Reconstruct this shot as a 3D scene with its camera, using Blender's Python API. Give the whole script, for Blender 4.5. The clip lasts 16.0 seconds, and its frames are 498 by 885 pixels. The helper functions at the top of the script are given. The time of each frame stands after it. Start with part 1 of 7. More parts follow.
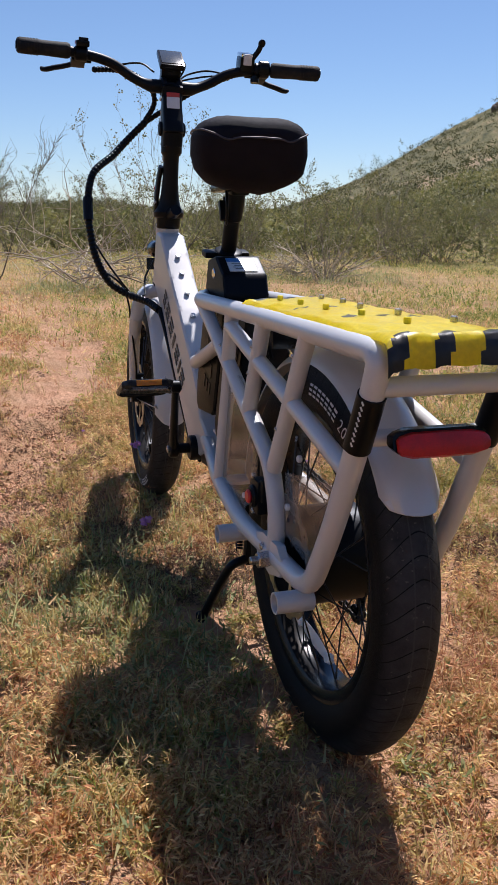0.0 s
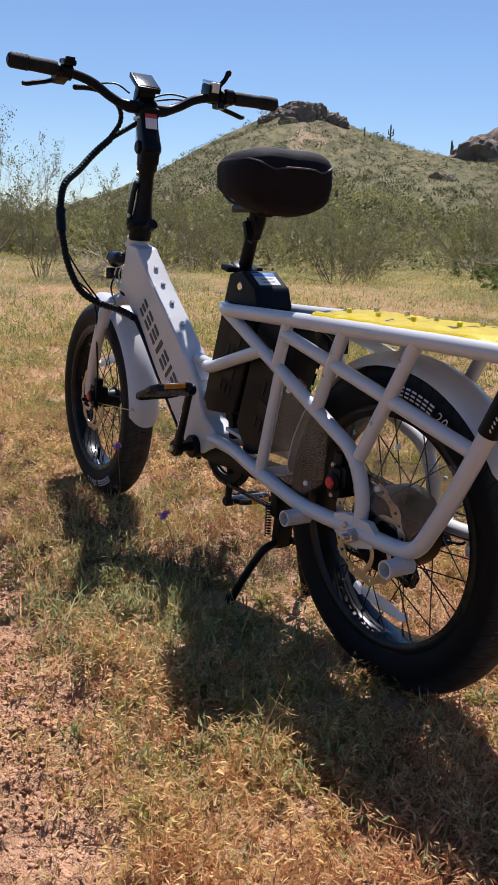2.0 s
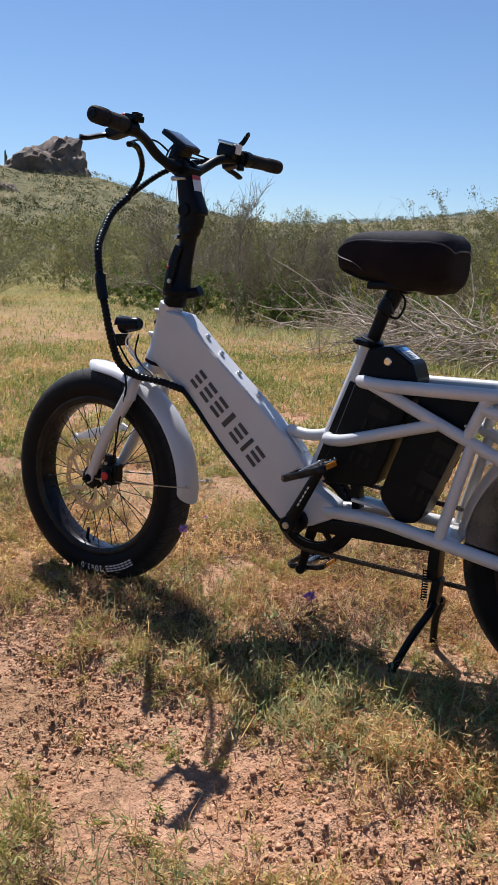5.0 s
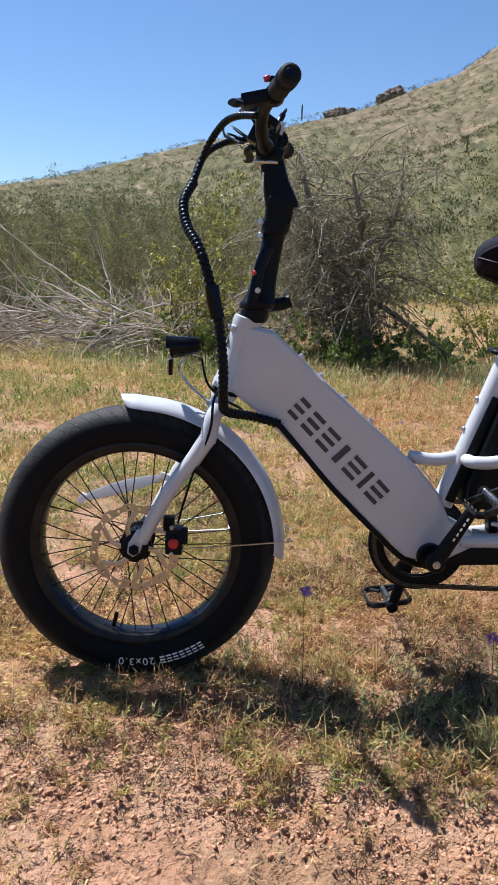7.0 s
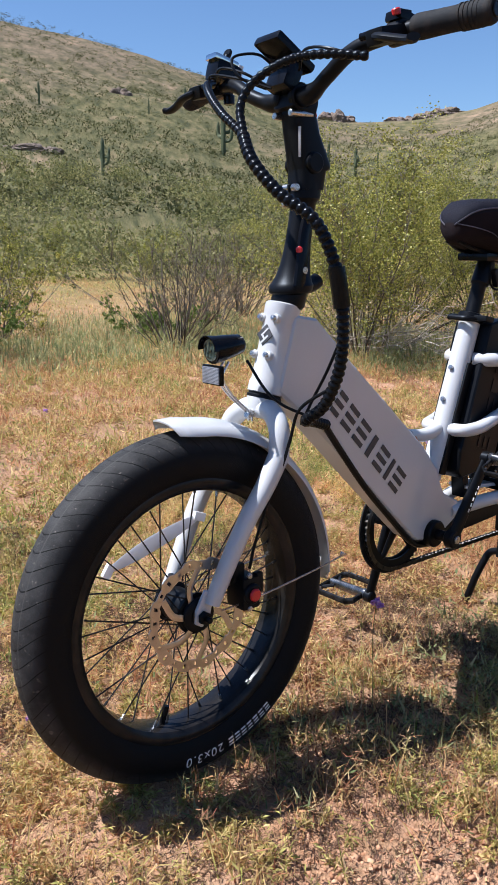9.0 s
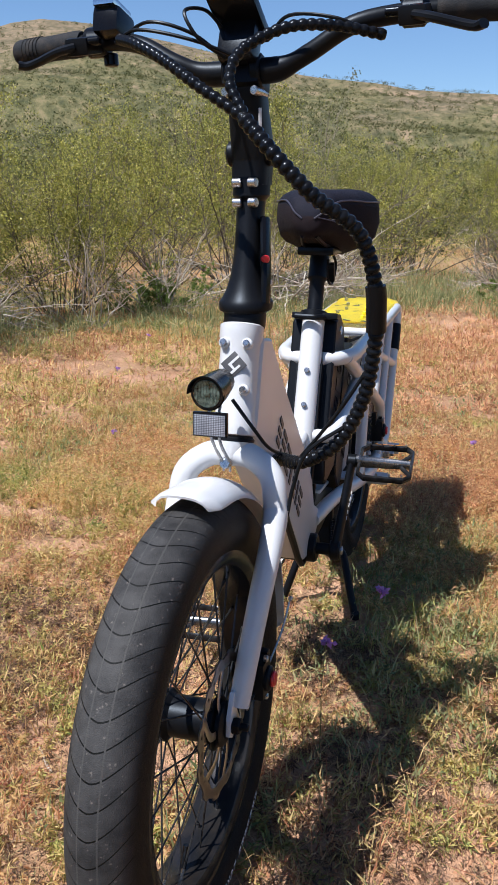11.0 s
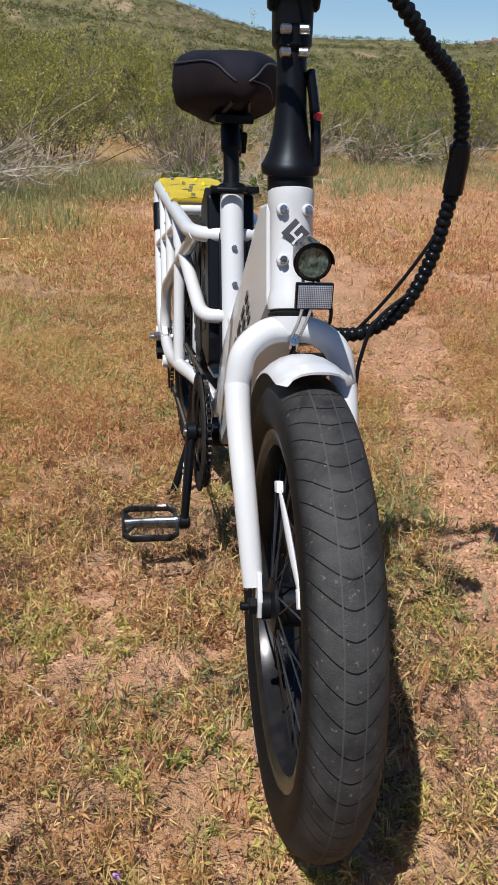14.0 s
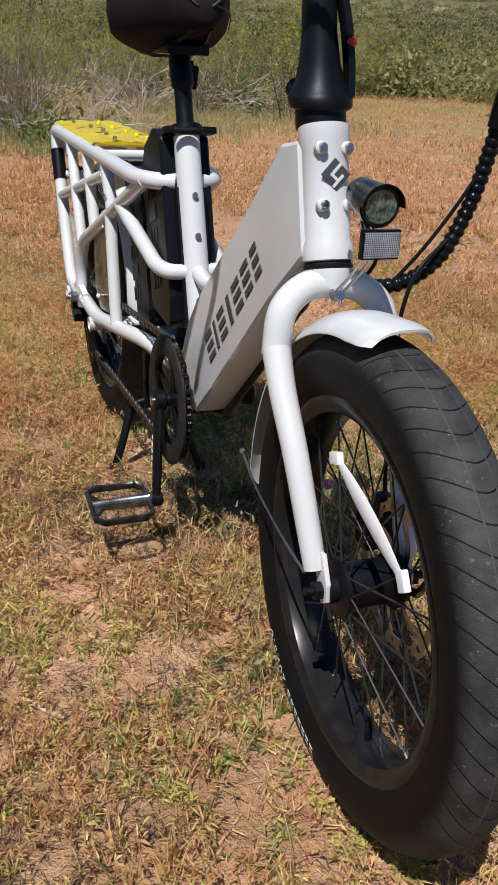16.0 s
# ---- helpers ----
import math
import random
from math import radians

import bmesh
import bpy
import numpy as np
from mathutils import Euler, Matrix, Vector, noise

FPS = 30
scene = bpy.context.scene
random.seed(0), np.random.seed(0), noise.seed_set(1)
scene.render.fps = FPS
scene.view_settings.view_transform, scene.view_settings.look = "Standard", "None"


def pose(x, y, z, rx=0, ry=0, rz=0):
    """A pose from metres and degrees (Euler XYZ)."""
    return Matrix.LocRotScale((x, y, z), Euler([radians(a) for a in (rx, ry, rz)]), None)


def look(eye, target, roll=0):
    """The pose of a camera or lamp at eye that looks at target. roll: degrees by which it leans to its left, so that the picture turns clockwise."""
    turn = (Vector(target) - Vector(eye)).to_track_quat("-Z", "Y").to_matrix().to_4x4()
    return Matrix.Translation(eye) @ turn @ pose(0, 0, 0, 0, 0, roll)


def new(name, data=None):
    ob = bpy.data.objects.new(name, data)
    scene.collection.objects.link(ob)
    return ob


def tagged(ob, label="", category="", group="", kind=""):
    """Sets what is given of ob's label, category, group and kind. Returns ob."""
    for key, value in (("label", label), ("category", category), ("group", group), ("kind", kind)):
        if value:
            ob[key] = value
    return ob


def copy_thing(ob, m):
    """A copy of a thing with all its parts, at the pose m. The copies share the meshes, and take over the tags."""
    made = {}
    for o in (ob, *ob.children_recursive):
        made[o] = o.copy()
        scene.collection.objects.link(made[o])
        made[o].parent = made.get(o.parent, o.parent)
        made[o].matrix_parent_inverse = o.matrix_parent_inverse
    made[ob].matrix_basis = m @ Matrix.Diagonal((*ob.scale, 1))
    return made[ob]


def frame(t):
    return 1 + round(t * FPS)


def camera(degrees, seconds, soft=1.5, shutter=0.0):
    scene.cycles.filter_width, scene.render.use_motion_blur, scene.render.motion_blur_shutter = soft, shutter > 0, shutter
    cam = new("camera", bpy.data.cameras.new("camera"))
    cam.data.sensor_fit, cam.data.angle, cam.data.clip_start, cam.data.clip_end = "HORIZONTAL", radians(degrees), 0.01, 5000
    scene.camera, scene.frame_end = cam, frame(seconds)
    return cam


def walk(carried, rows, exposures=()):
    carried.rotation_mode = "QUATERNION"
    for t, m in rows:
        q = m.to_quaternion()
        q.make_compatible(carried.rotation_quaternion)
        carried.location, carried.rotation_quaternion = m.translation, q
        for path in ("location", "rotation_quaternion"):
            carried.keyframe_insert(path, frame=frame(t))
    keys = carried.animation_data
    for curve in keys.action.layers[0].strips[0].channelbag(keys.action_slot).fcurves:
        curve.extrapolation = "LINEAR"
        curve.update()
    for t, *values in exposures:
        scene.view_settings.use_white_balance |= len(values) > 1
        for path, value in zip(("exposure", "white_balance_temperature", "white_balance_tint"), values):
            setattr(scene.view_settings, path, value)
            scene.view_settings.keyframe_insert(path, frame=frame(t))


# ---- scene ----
cam = camera(32.0, 16.0, soft=0.55)
PATH = [
    (0, (-1.106, 0.487, 0.74), (0.738, -0.117, 0.254), 0.9),
    (0.5, (-1.184, 0.632, 0.725), (0.632, -0.053, 0.244), 1.4),
    (1, (-1.181, 0.762, 0.744), (0.587, -0.036, 0.258), 1.9),
    (1.5, (-1.117, 0.864, 0.746), (0.59, -0.062, 0.267), 2.3),
    (2, (-1.059, 1.0, 0.753), (0.572, -0.06, 0.291), 2.6),
    (2.5, (-1.001, 1.171, 0.762), (0.543, -0.018, 0.31), 2.7),
    (3, (-0.894, 1.299, 0.773), (0.545, -0.018, 0.332), 2.7),
    (3.5, (-0.755, 1.414, 0.803), (0.571, -0.017, 0.364), 2.7),
    (4, (-0.591, 1.587, 0.842), (0.611, 0.049, 0.407), 2.6),
    (4.5, (-0.397, 1.706, 0.842), (0.693, 0.081, 0.429), 2.6),
    (5, (-0.166, 1.763, 0.834), (0.79, 0.051, 0.436), 2.7),
    (5.2, (-0.074, 1.786, 0.832), (0.829, 0.045, 0.438), 2.5),
    (7.3, (1.314, 1.658, 0.84), (1.038, -0.281, 0.438), 1.8),
    (7.5, (1.426, 1.601, 0.828), (1.037, -0.319, 0.425), 1.4),
    (8, (1.659, 1.434, 0.818), (0.969, -0.396, 0.402), 0.9),
    (8.5, (1.902, 1.277, 0.816), (0.905, -0.403, 0.388), 0.5),
    (9, (2.031, 1.021, 0.831), (0.737, -0.438, 0.386), -0.1),
    (9.5, (2.121, 0.819, 0.853), (0.611, -0.414, 0.405), -0.5),
    (10, (2.166, 0.649, 0.876), (0.502, -0.355, 0.406), -0.4),
    (10.2, (2.161, 0.586, 0.881), (0.448, -0.33, 0.404), -0.3),
    (12.3, (2.168, -0.006, 0.905), (0.261, -0.017, 0.3), 2.5),
    (12.5, (2.149, -0.013, 0.896), (0.241, -0.035, 0.298), 2.8),
    (13, (2.156, -0.112, 0.892), (0.258, -0.041, 0.264), 2.9),
    (13.5, (2.154, -0.18, 0.841), (0.283, 0.033, 0.167), 2.8),
    (14, (2.142, -0.229, 0.838), (0.309, 0.092, 0.105), 2.7),
    (14.5, (2.131, -0.261, 0.815), (0.329, 0.122, 0.037), 2.9),
    (15, (2.111, -0.32, 0.809), (0.337, 0.148, 0.013), 2.9),
    (15.5, (2.054, -0.389, 0.805), (0.318, 0.185, -0.004), 3.1),
    (16, (1.974, -0.438, 0.804), (0.279, 0.243, -0.01), 3.3),
]

EXPOSURES = [(0, 0.24, 6400, 17), (2.5, 0.27, 6400, 15), (5.2, 0.27, 6350, 13), (7.3, 0.48, 6000, 12), (10.2, 0.52, 6050, 12), (12.4, 0.21, 6350, 10), (14, 0.07, 6400, 10), (16, -0.02, 6500, 10)]
walk(cam, [(t, look(eye, target, roll)) for t, eye, target, roll in PATH], EXPOSURES)

# ---- daylight ----
SUN_FROM = Vector((0.45, -0.36, 1.0)).normalized()
world = bpy.data.worlds.new("sky_world")
scene.world = world
world.use_nodes = True
wn = world.node_tree
sky = wn.nodes.new("ShaderNodeTexSky")
sky.sky_type = "NISHITA"
sky.sun_disc = False
sky.sun_elevation = math.asin(SUN_FROM.z)
sky.sun_rotation = math.atan2(SUN_FROM.x, SUN_FROM.y)
sky.altitude = 500
sky.air_density, sky.dust_density, sky.ozone_density = 1.0, 0.0, 6.5
wn.links.new(sky.outputs["Color"], wn.nodes["Background"].inputs["Color"])
wn.nodes["Background"].inputs["Strength"].default_value = 0.092
sun_data = bpy.data.lights.new("sun", "SUN")
sun_data.energy, sun_data.angle, sun_data.color = 6.5, radians(0.53), (1.0, 0.965, 0.915)
sun = new("sun", sun_data)
sun.matrix_world = look(SUN_FROM * 50, (0, 0, 0))


# ---- materials ----
def blank(name):
    m = bpy.data.materials.new(name)
    m.use_nodes = True
    return m, m.node_tree, m.node_tree.nodes["Principled BSDF"]


def node(nt, kind, **values):
    n = nt.nodes.new(kind)
    for key, value in values.items():
        if key in n.inputs:
            n.inputs[key].default_value = value
    return n


def rgba(c):
    return (c[0], c[1], c[2], 1.0)


def ramp(nt, fac, stops):
    r = nt.nodes.new("ShaderNodeValToRGB")
    nt.links.new(fac, r.inputs["Fac"])
    while len(r.color_ramp.elements) < len(stops):
        r.color_ramp.elements.new(0.5)
    for e, (p, c) in zip(r.color_ramp.elements, stops):
        e.position, e.color = p, rgba(c)
    return r.outputs["Color"]


def mixed(nt, fac, a, b, blend="MIX"):
    m = nt.nodes.new("ShaderNodeMix")
    m.data_type, m.blend_type = "RGBA", blend
    for value, socket in ((fac, m.inputs[0]), (a, m.inputs[6]), (b, m.inputs[7])):
        if isinstance(value, (int, float)):
            socket.default_value = value
        elif isinstance(value, tuple):
            socket.default_value = rgba(value)
        else:
            nt.links.new(value, socket)
    return m.outputs[2]


def sums(nt, op, a, b=0.0, c=0.0):
    m = nt.nodes.new("ShaderNodeMath")
    m.operation = op
    for value, socket in zip((a, b, c), m.inputs):
        if isinstance(value, (int, float)):
            socket.default_value = value
        else:
            nt.links.new(value, socket)
    return m.outputs[0]


def place_noise(nt, scale, detail=4.0, rough=0.55, coords="Object", stretch=None):
    tc = nt.nodes.new("ShaderNodeTexCoord")
    n = node(nt, "ShaderNodeTexNoise", Scale=scale, Detail=detail, Roughness=rough)
    out = tc.outputs[coords]
    if stretch:
        mp = nt.nodes.new("ShaderNodeMapping")
        mp.inputs["Scale"].default_value = stretch
        nt.links.new(out, mp.inputs["Vector"])
        out = mp.outputs["Vector"]
    nt.links.new(out, n.inputs["Vector"])
    return n.outputs["Fac"]


def surface(name, light, dark, scale=6.0, rough=0.5, metal=0.0, bump=0.0, grain=120.0, spread=0.12, coat=0.0, dust=0.0, stretch=None, mottle=0.35):
    """A worn surface: two tones in large patches, fine grain in tone, gloss and relief, and a little pale dust."""
    m, nt, p = blank(name)
    big, fine = place_noise(nt, scale, stretch=stretch), place_noise(nt, grain, 3.0, stretch=stretch)
    col = mixed(nt, ramp(nt, big, [(0.35, (0, 0, 0)), (0.65, (1, 1, 1))]), light, dark)
    col = mixed(nt, mottle, col, ramp(nt, fine, [(0.3, (0.55, 0.55, 0.55)), (0.7, (1, 1, 1))]), "MULTIPLY")
    if dust:
        col = mixed(nt, sums(nt, "MULTIPLY", ramp(nt, place_noise(nt, scale * 2.3, 6.0), [(0.45, (0, 0, 0)), (0.75, (1, 1, 1))]), dust), col, (0.42, 0.3, 0.2))
    nt.links.new(col, p.inputs["Base Color"])
    nt.links.new(sums(nt, "MULTIPLY_ADD", fine, spread, rough - spread / 2), p.inputs["Roughness"])
    p.inputs["Metallic"].default_value = metal
    p.inputs["Coat Weight"].default_value = coat
    if max(light) < 0.02:
        p.inputs["Specular IOR Level"].default_value = 0.17
        p.inputs["Specular Tint"].default_value = (0.72, 0.84, 1, 1)
    if bump:
        b = node(nt, "ShaderNodeBump", Strength=bump, Distance=0.002)
        nt.links.new(fine, b.inputs["Height"])
        nt.links.new(b.outputs["Normal"], p.inputs["Normal"])
    return m


def foliage(name, tones, rough=0.6, sheer=0.25, patch=0.0, patch_scale=1.2, fresh=0.0):
    """Blades, leaves and twigs: the tone changes from piece to piece, and in patches if asked."""
    m, nt, p = blank(name)
    geo = nt.nodes.new("ShaderNodeNewGeometry")
    fac = geo.outputs["Random Per Island"]
    if patch:
        wide_n = ramp(nt, place_noise(nt, patch_scale, 3.0), [(0.33, (0, 0, 0)), (0.67, (1, 1, 1))])
        tuft_n = ramp(nt, place_noise(nt, patch_scale * 9.0, 2.0), [(0.3, (0, 0, 0)), (0.7, (1, 1, 1))])
        n = sums(nt, "ADD", sums(nt, "MULTIPLY", wide_n, 0.58), sums(nt, "MULTIPLY", tuft_n, 0.42))
        fac = sums(nt, "ADD", sums(nt, "MULTIPLY", fac, 1 - patch), sums(nt, "MULTIPLY", n, patch))
        spread = node(nt, "ShaderNodeClamp")
        nt.links.new(sums(nt, "MULTIPLY_ADD", fac, 1.55, -.275), spread.inputs[0])
        fac = spread.outputs[0]
    if fresh:
        # the grass is fresher on the far side of the bicycle
        tc = nt.nodes.new("ShaderNodeTexCoord")
        s = nt.nodes.new("ShaderNodeSeparateXYZ")
        nt.links.new(tc.outputs["Object"], s.inputs[0])
        over = node(nt, "ShaderNodeClamp")
        nt.links.new(sums(nt, "MULTIPLY_ADD", s.outputs["Y"], -1.1, 0.1), over.inputs[0])
        ahead = node(nt, "ShaderNodeClamp")
        nt.links.new(sums(nt, "MULTIPLY_ADD", s.outputs["X"], 1.2, -0.3), ahead.inputs[0])
        beside = node(nt, "ShaderNodeClamp")
        nt.links.new(sums(nt, "MULTIPLY_ADD", s.outputs["Y"], 1.6, 0.8), beside.inputs[0])
        behind = node(nt, "ShaderNodeClamp")
        nt.links.new(sums(nt, "MULTIPLY_ADD", s.outputs["X"], -1.6, -0.1), behind.inputs[0])
        fac = sums(nt, "ADD", fac, sums(nt, "MULTIPLY", sums(nt, "MULTIPLY", behind.outputs[0], beside.outputs[0]), fresh * 0.95))
        fac = sums(nt, "MAXIMUM", sums(nt, "SUBTRACT", fac, sums(nt, "MULTIPLY", sums(nt, "MULTIPLY", over.outputs[0], ahead.outputs[0]), fresh)), 0.0)
    col = ramp(nt, fac, [(i / (len(tones) - 1), c) for i, c in enumerate(tones)])
    nt.links.new(col, p.inputs["Base Color"])
    p.inputs["Roughness"].default_value = rough
    p.inputs["Specular IOR Level"].default_value = 0.25
    if sheer:
        tr = nt.nodes.new("ShaderNodeBsdfTranslucent")
        nt.links.new(col, tr.inputs["Color"])
        mx = nt.nodes.new("ShaderNodeMixShader")
        mx.inputs[0].default_value = sheer
        nt.links.new(p.outputs[0], mx.inputs[1])
        nt.links.new(tr.outputs[0], mx.inputs[2])
        nt.links.new(mx.outputs[0], nt.nodes["Material Output"].inputs["Surface"])
    return m


WHITE = surface("white_frame_paint", (0.535, 0.545, 0.56), (0.49, 0.50, 0.517), 5.0, 0.32, coat=0.3, grain=300, spread=0.08, dust=0.06, mottle=0.06)
BLACK = surface("black_anodised_metal", (0.0035, 0.0035, 0.0042), (0.006, 0.006, 0.0068), 9.0, 0.42, grain=500, bump=0.05)
GLOSS_BLACK = surface("glossy_black_plastic", (0.004, 0.004, 0.005), (0.006, 0.006, 0.007), 9.0, 0.22, grain=400)
GRIP_RUBBER = surface("grip_rubber", (0.012, 0.012, 0.013), (0.019, 0.0185, 0.0185), 30.0, 0.7, grain=900, bump=0.3, dust=0.05)
SADDLE_CLOTH = surface("saddle_cloth", (0.0062, 0.0058, 0.0105), (0.010, 0.009, 0.015), 14.0, 0.75, grain=1500, bump=0.4, dust=0.006)
SADDLE_SKIRT = surface("saddle_skirt_cloth", (0.0098, 0.0060, 0.0066), (0.016, 0.0098, 0.0105), 14.0, 0.85, grain=1500, bump=0.4)
for cloth in (SADDLE_CLOTH, SADDLE_SKIRT):
    cloth.node_tree.nodes["Principled BSDF"].inputs["Specular IOR Level"].default_value = 0.16
PIPING = surface("saddle_piping", (0.035, 0.033, 0.05), (0.025, 0.023, 0.035), 20.0, 0.5, grain=900)
BATTERY = surface("battery_case", (0.0026, 0.0029, 0.0040), (0.0042, 0.0044, 0.0054), 8.0, 0.42, grain=700, bump=0.1, dust=0.005)
DARK_MARK = surface("charcoal_marking", (0.035, 0.035, 0.04), (0.045, 0.045, 0.05), 20.0, 0.5, grain=400)
BATTERY_MARK = surface("battery_marking", (0.013, 0.013, 0.015), (0.010, 0.010, 0.011), 20.0, 0.35, grain=400)
PALE_MARK = surface("pale_marking", (0.7, 0.7, 0.7), (0.6, 0.6, 0.6), 40.0, 0.5, grain=500)
SIDEWALL_WHITE = surface("sidewall_white", (0.85, 0.85, 0.85), (0.75, 0.75, 0.75), 40.0, 0.5, grain=500)
RIM = surface("black_rim", (0.016, 0.016, 0.018), (0.026, 0.026, 0.026), 14.0, 0.25, metal=0.5, grain=600, dust=0.05)
STEEL = surface("brushed_steel", (0.55, 0.55, 0.56), (0.45, 0.45, 0.46), 20.0, 0.28, metal=1.0, grain=700)
ROTOR = surface("rotor_steel", (0.5, 0.48, 0.46), (0.4, 0.38, 0.36), 30.0, 0.3, metal=1.0, grain=900)
SPOKE = surface("black_spoke", (0.02, 0.02, 0.022), (0.03, 0.03, 0.03), 20.0, 0.35, metal=0.4, grain=500)
CHAIN = surface("oiled_chain", (0.09, 0.085, 0.08), (0.05, 0.048, 0.046), 60.0, 0.35, metal=0.9, grain=900)
RED = surface("red_anodised", (0.62, 0.02, 0.025), (0.5, 0.015, 0.02), 30.0, 0.35, grain=400)
RED_LENS = surface("red_lens", (0.52, 0.004, 0.006), (0.36, 0.002, 0.004), 55.0, 0.35, grain=500, bump=0.3, coat=0.08)
PEDAL_METAL = surface("worn_pedal_metal", (0.30, 0.30, 0.31), (0.10, 0.10, 0.105), 40.0, 0.28, metal=0.9, grain=500)
PEDAL_BLACK = surface("scuffed_black_metal", (0.012, 0.012, 0.013), (0.045, 0.045, 0.047), 60.0, 0.25, metal=0.4, grain=700)
AMBER = surface("amber_reflector", (0.75, 0.27, 0.02), (0.62, 0.2, 0.015), 60.0, 0.25, grain=900, bump=0.4)
REFLECTOR = surface("white_reflector", (0.72, 0.72, 0.74), (0.6, 0.6, 0.62), 60.0, 0.25, grain=900, bump=0.4)
TAPE = surface("yellow_caution_film", (0.92, 0.78, 0.015), (0.88, 0.70, 0.012), 9.0, 0.36, grain=160, bump=0.2, coat=0.25, dust=0.05)
TAPE_BLACK = surface("black_caution_stripe", (0.02, 0.02, 0.022), (0.05, 0.05, 0.055), 25.0, 0.32, grain=160, bump=0.2, coat=0.3)
STICKER_WHITE = surface("white_sticker", (0.75, 0.75, 0.75), (0.68, 0.68, 0.69), 30.0, 0.35, grain=500)
STICKER_BLUE = surface("blue_sticker", (0.06, 0.24, 0.55), (0.05, 0.2, 0.48), 30.0, 0.35, grain=500)
STICKER_RED = surface("red_sticker", (0.6, 0.05, 0.03), (0.5, 0.05, 0.03), 30.0, 0.4, grain=500)
STICKER_ORANGE = surface("orange_sticker", (0.8, 0.22, 0.02), (0.7, 0.2, 0.02), 30.0, 0.4, grain=500)
SCREEN = surface("display_glass", (0.05, 0.055, 0.06), (0.06, 0.065, 0.07), 9.0, 0.12, grain=300, coat=0.5)
LAMP_GLASS = surface("lamp_glass", (0.13, 0.19, 0.17), (0.012, 0.030, 0.026), 130.0, 0.10, grain=300, coat=1.0, metal=0.12)
MESH_REFLECTOR = surface("honeycomb_reflector", (0.36, 0.39, 0.46), (0.24, 0.26, 0.31), 60.0, 0.2, grain=700, bump=0.2, coat=0.8)


def honeycomb(m, scale):
    """Rows of small round cells with dark seams between them."""
    nt, p = m.node_tree, m.node_tree.nodes["Principled BSDF"]
    cells = node(nt, "ShaderNodeTexVoronoi", Scale=scale, Randomness=0.0)
    tc = nt.nodes.new("ShaderNodeTexCoord")
    nt.links.new(tc.outputs["Object"], cells.inputs["Vector"])
    base = p.inputs["Base Color"].links[0].from_socket
    nt.links.new(mixed(nt, ramp(nt, cells.outputs["Distance"], [(0.30, (0, 0, 0)), (0.62, (1, 1, 1))]), base, (0.06, 0.065, 0.08)), p.inputs["Base Color"])


honeycomb(MESH_REFLECTOR, 470.0)
CHROME = surface("chrome", (0.8, 0.8, 0.8), (0.7, 0.7, 0.7), 30.0, 0.1, metal=1.0, grain=500)
TIE = surface("black_cable_wrap", (0.004, 0.004, 0.0045), (0.007, 0.007, 0.0075), 40.0, 0.24, grain=500)
CABLE = surface("black_cable", (0.004, 0.004, 0.0045), (0.007, 0.007, 0.007), 30.0, 0.4, grain=500)

PLATE = foliage("white_reflector_plastic", [(0.84, 0.84, 0.86), (0.90, 0.90, 0.92)], 0.3, 0.3)


def clear_plastic():
    m, nt, p = blank("clear_plastic_panel")
    p.inputs["Base Color"].default_value = (0.93, 0.91, 0.88, 1)
    p.inputs["Transmission Weight"].default_value = 0.0
    smudge = ramp(nt, place_noise(nt, 14.0, 6.0), [(0.40, (0.012, 0.012, 0.012)), (0.78, (0.085, 0.085, 0.085))])
    p.inputs["Roughness"].default_value = 0.088
    tr = nt.nodes.new("ShaderNodeBsdfTransparent")
    tr.inputs["Color"].default_value = (0.90, 0.885, 0.86, 1)
    gl = nt.nodes.new("ShaderNodeBsdfGlossy")
    gl.inputs["Roughness"].default_value = 0.06
    lw = nt.nodes.new("ShaderNodeLayerWeight")
    lw.inputs["Blend"].default_value = 0.5
    gloss = sums(nt, "MULTIPLY_ADD", sums(nt, "POWER", lw.outputs["Facing"], 4.0), 0.45, 0.02)
    a = nt.nodes.new("ShaderNodeMixShader")
    nt.links.new(gloss, a.inputs[0])
    nt.links.new(tr.outputs[0], a.inputs[1])
    nt.links.new(gl.outputs[0], a.inputs[2])
    b = nt.nodes.new("ShaderNodeMixShader")
    nt.links.new(smudge, b.inputs[0])
    nt.links.new(a.outputs[0], b.inputs[1])
    nt.links.new(p.outputs[0], b.inputs[2])
    nt.links.new(b.outputs[0], nt.nodes["Material Output"].inputs["Surface"])
    return m


CLEAR = clear_plastic()


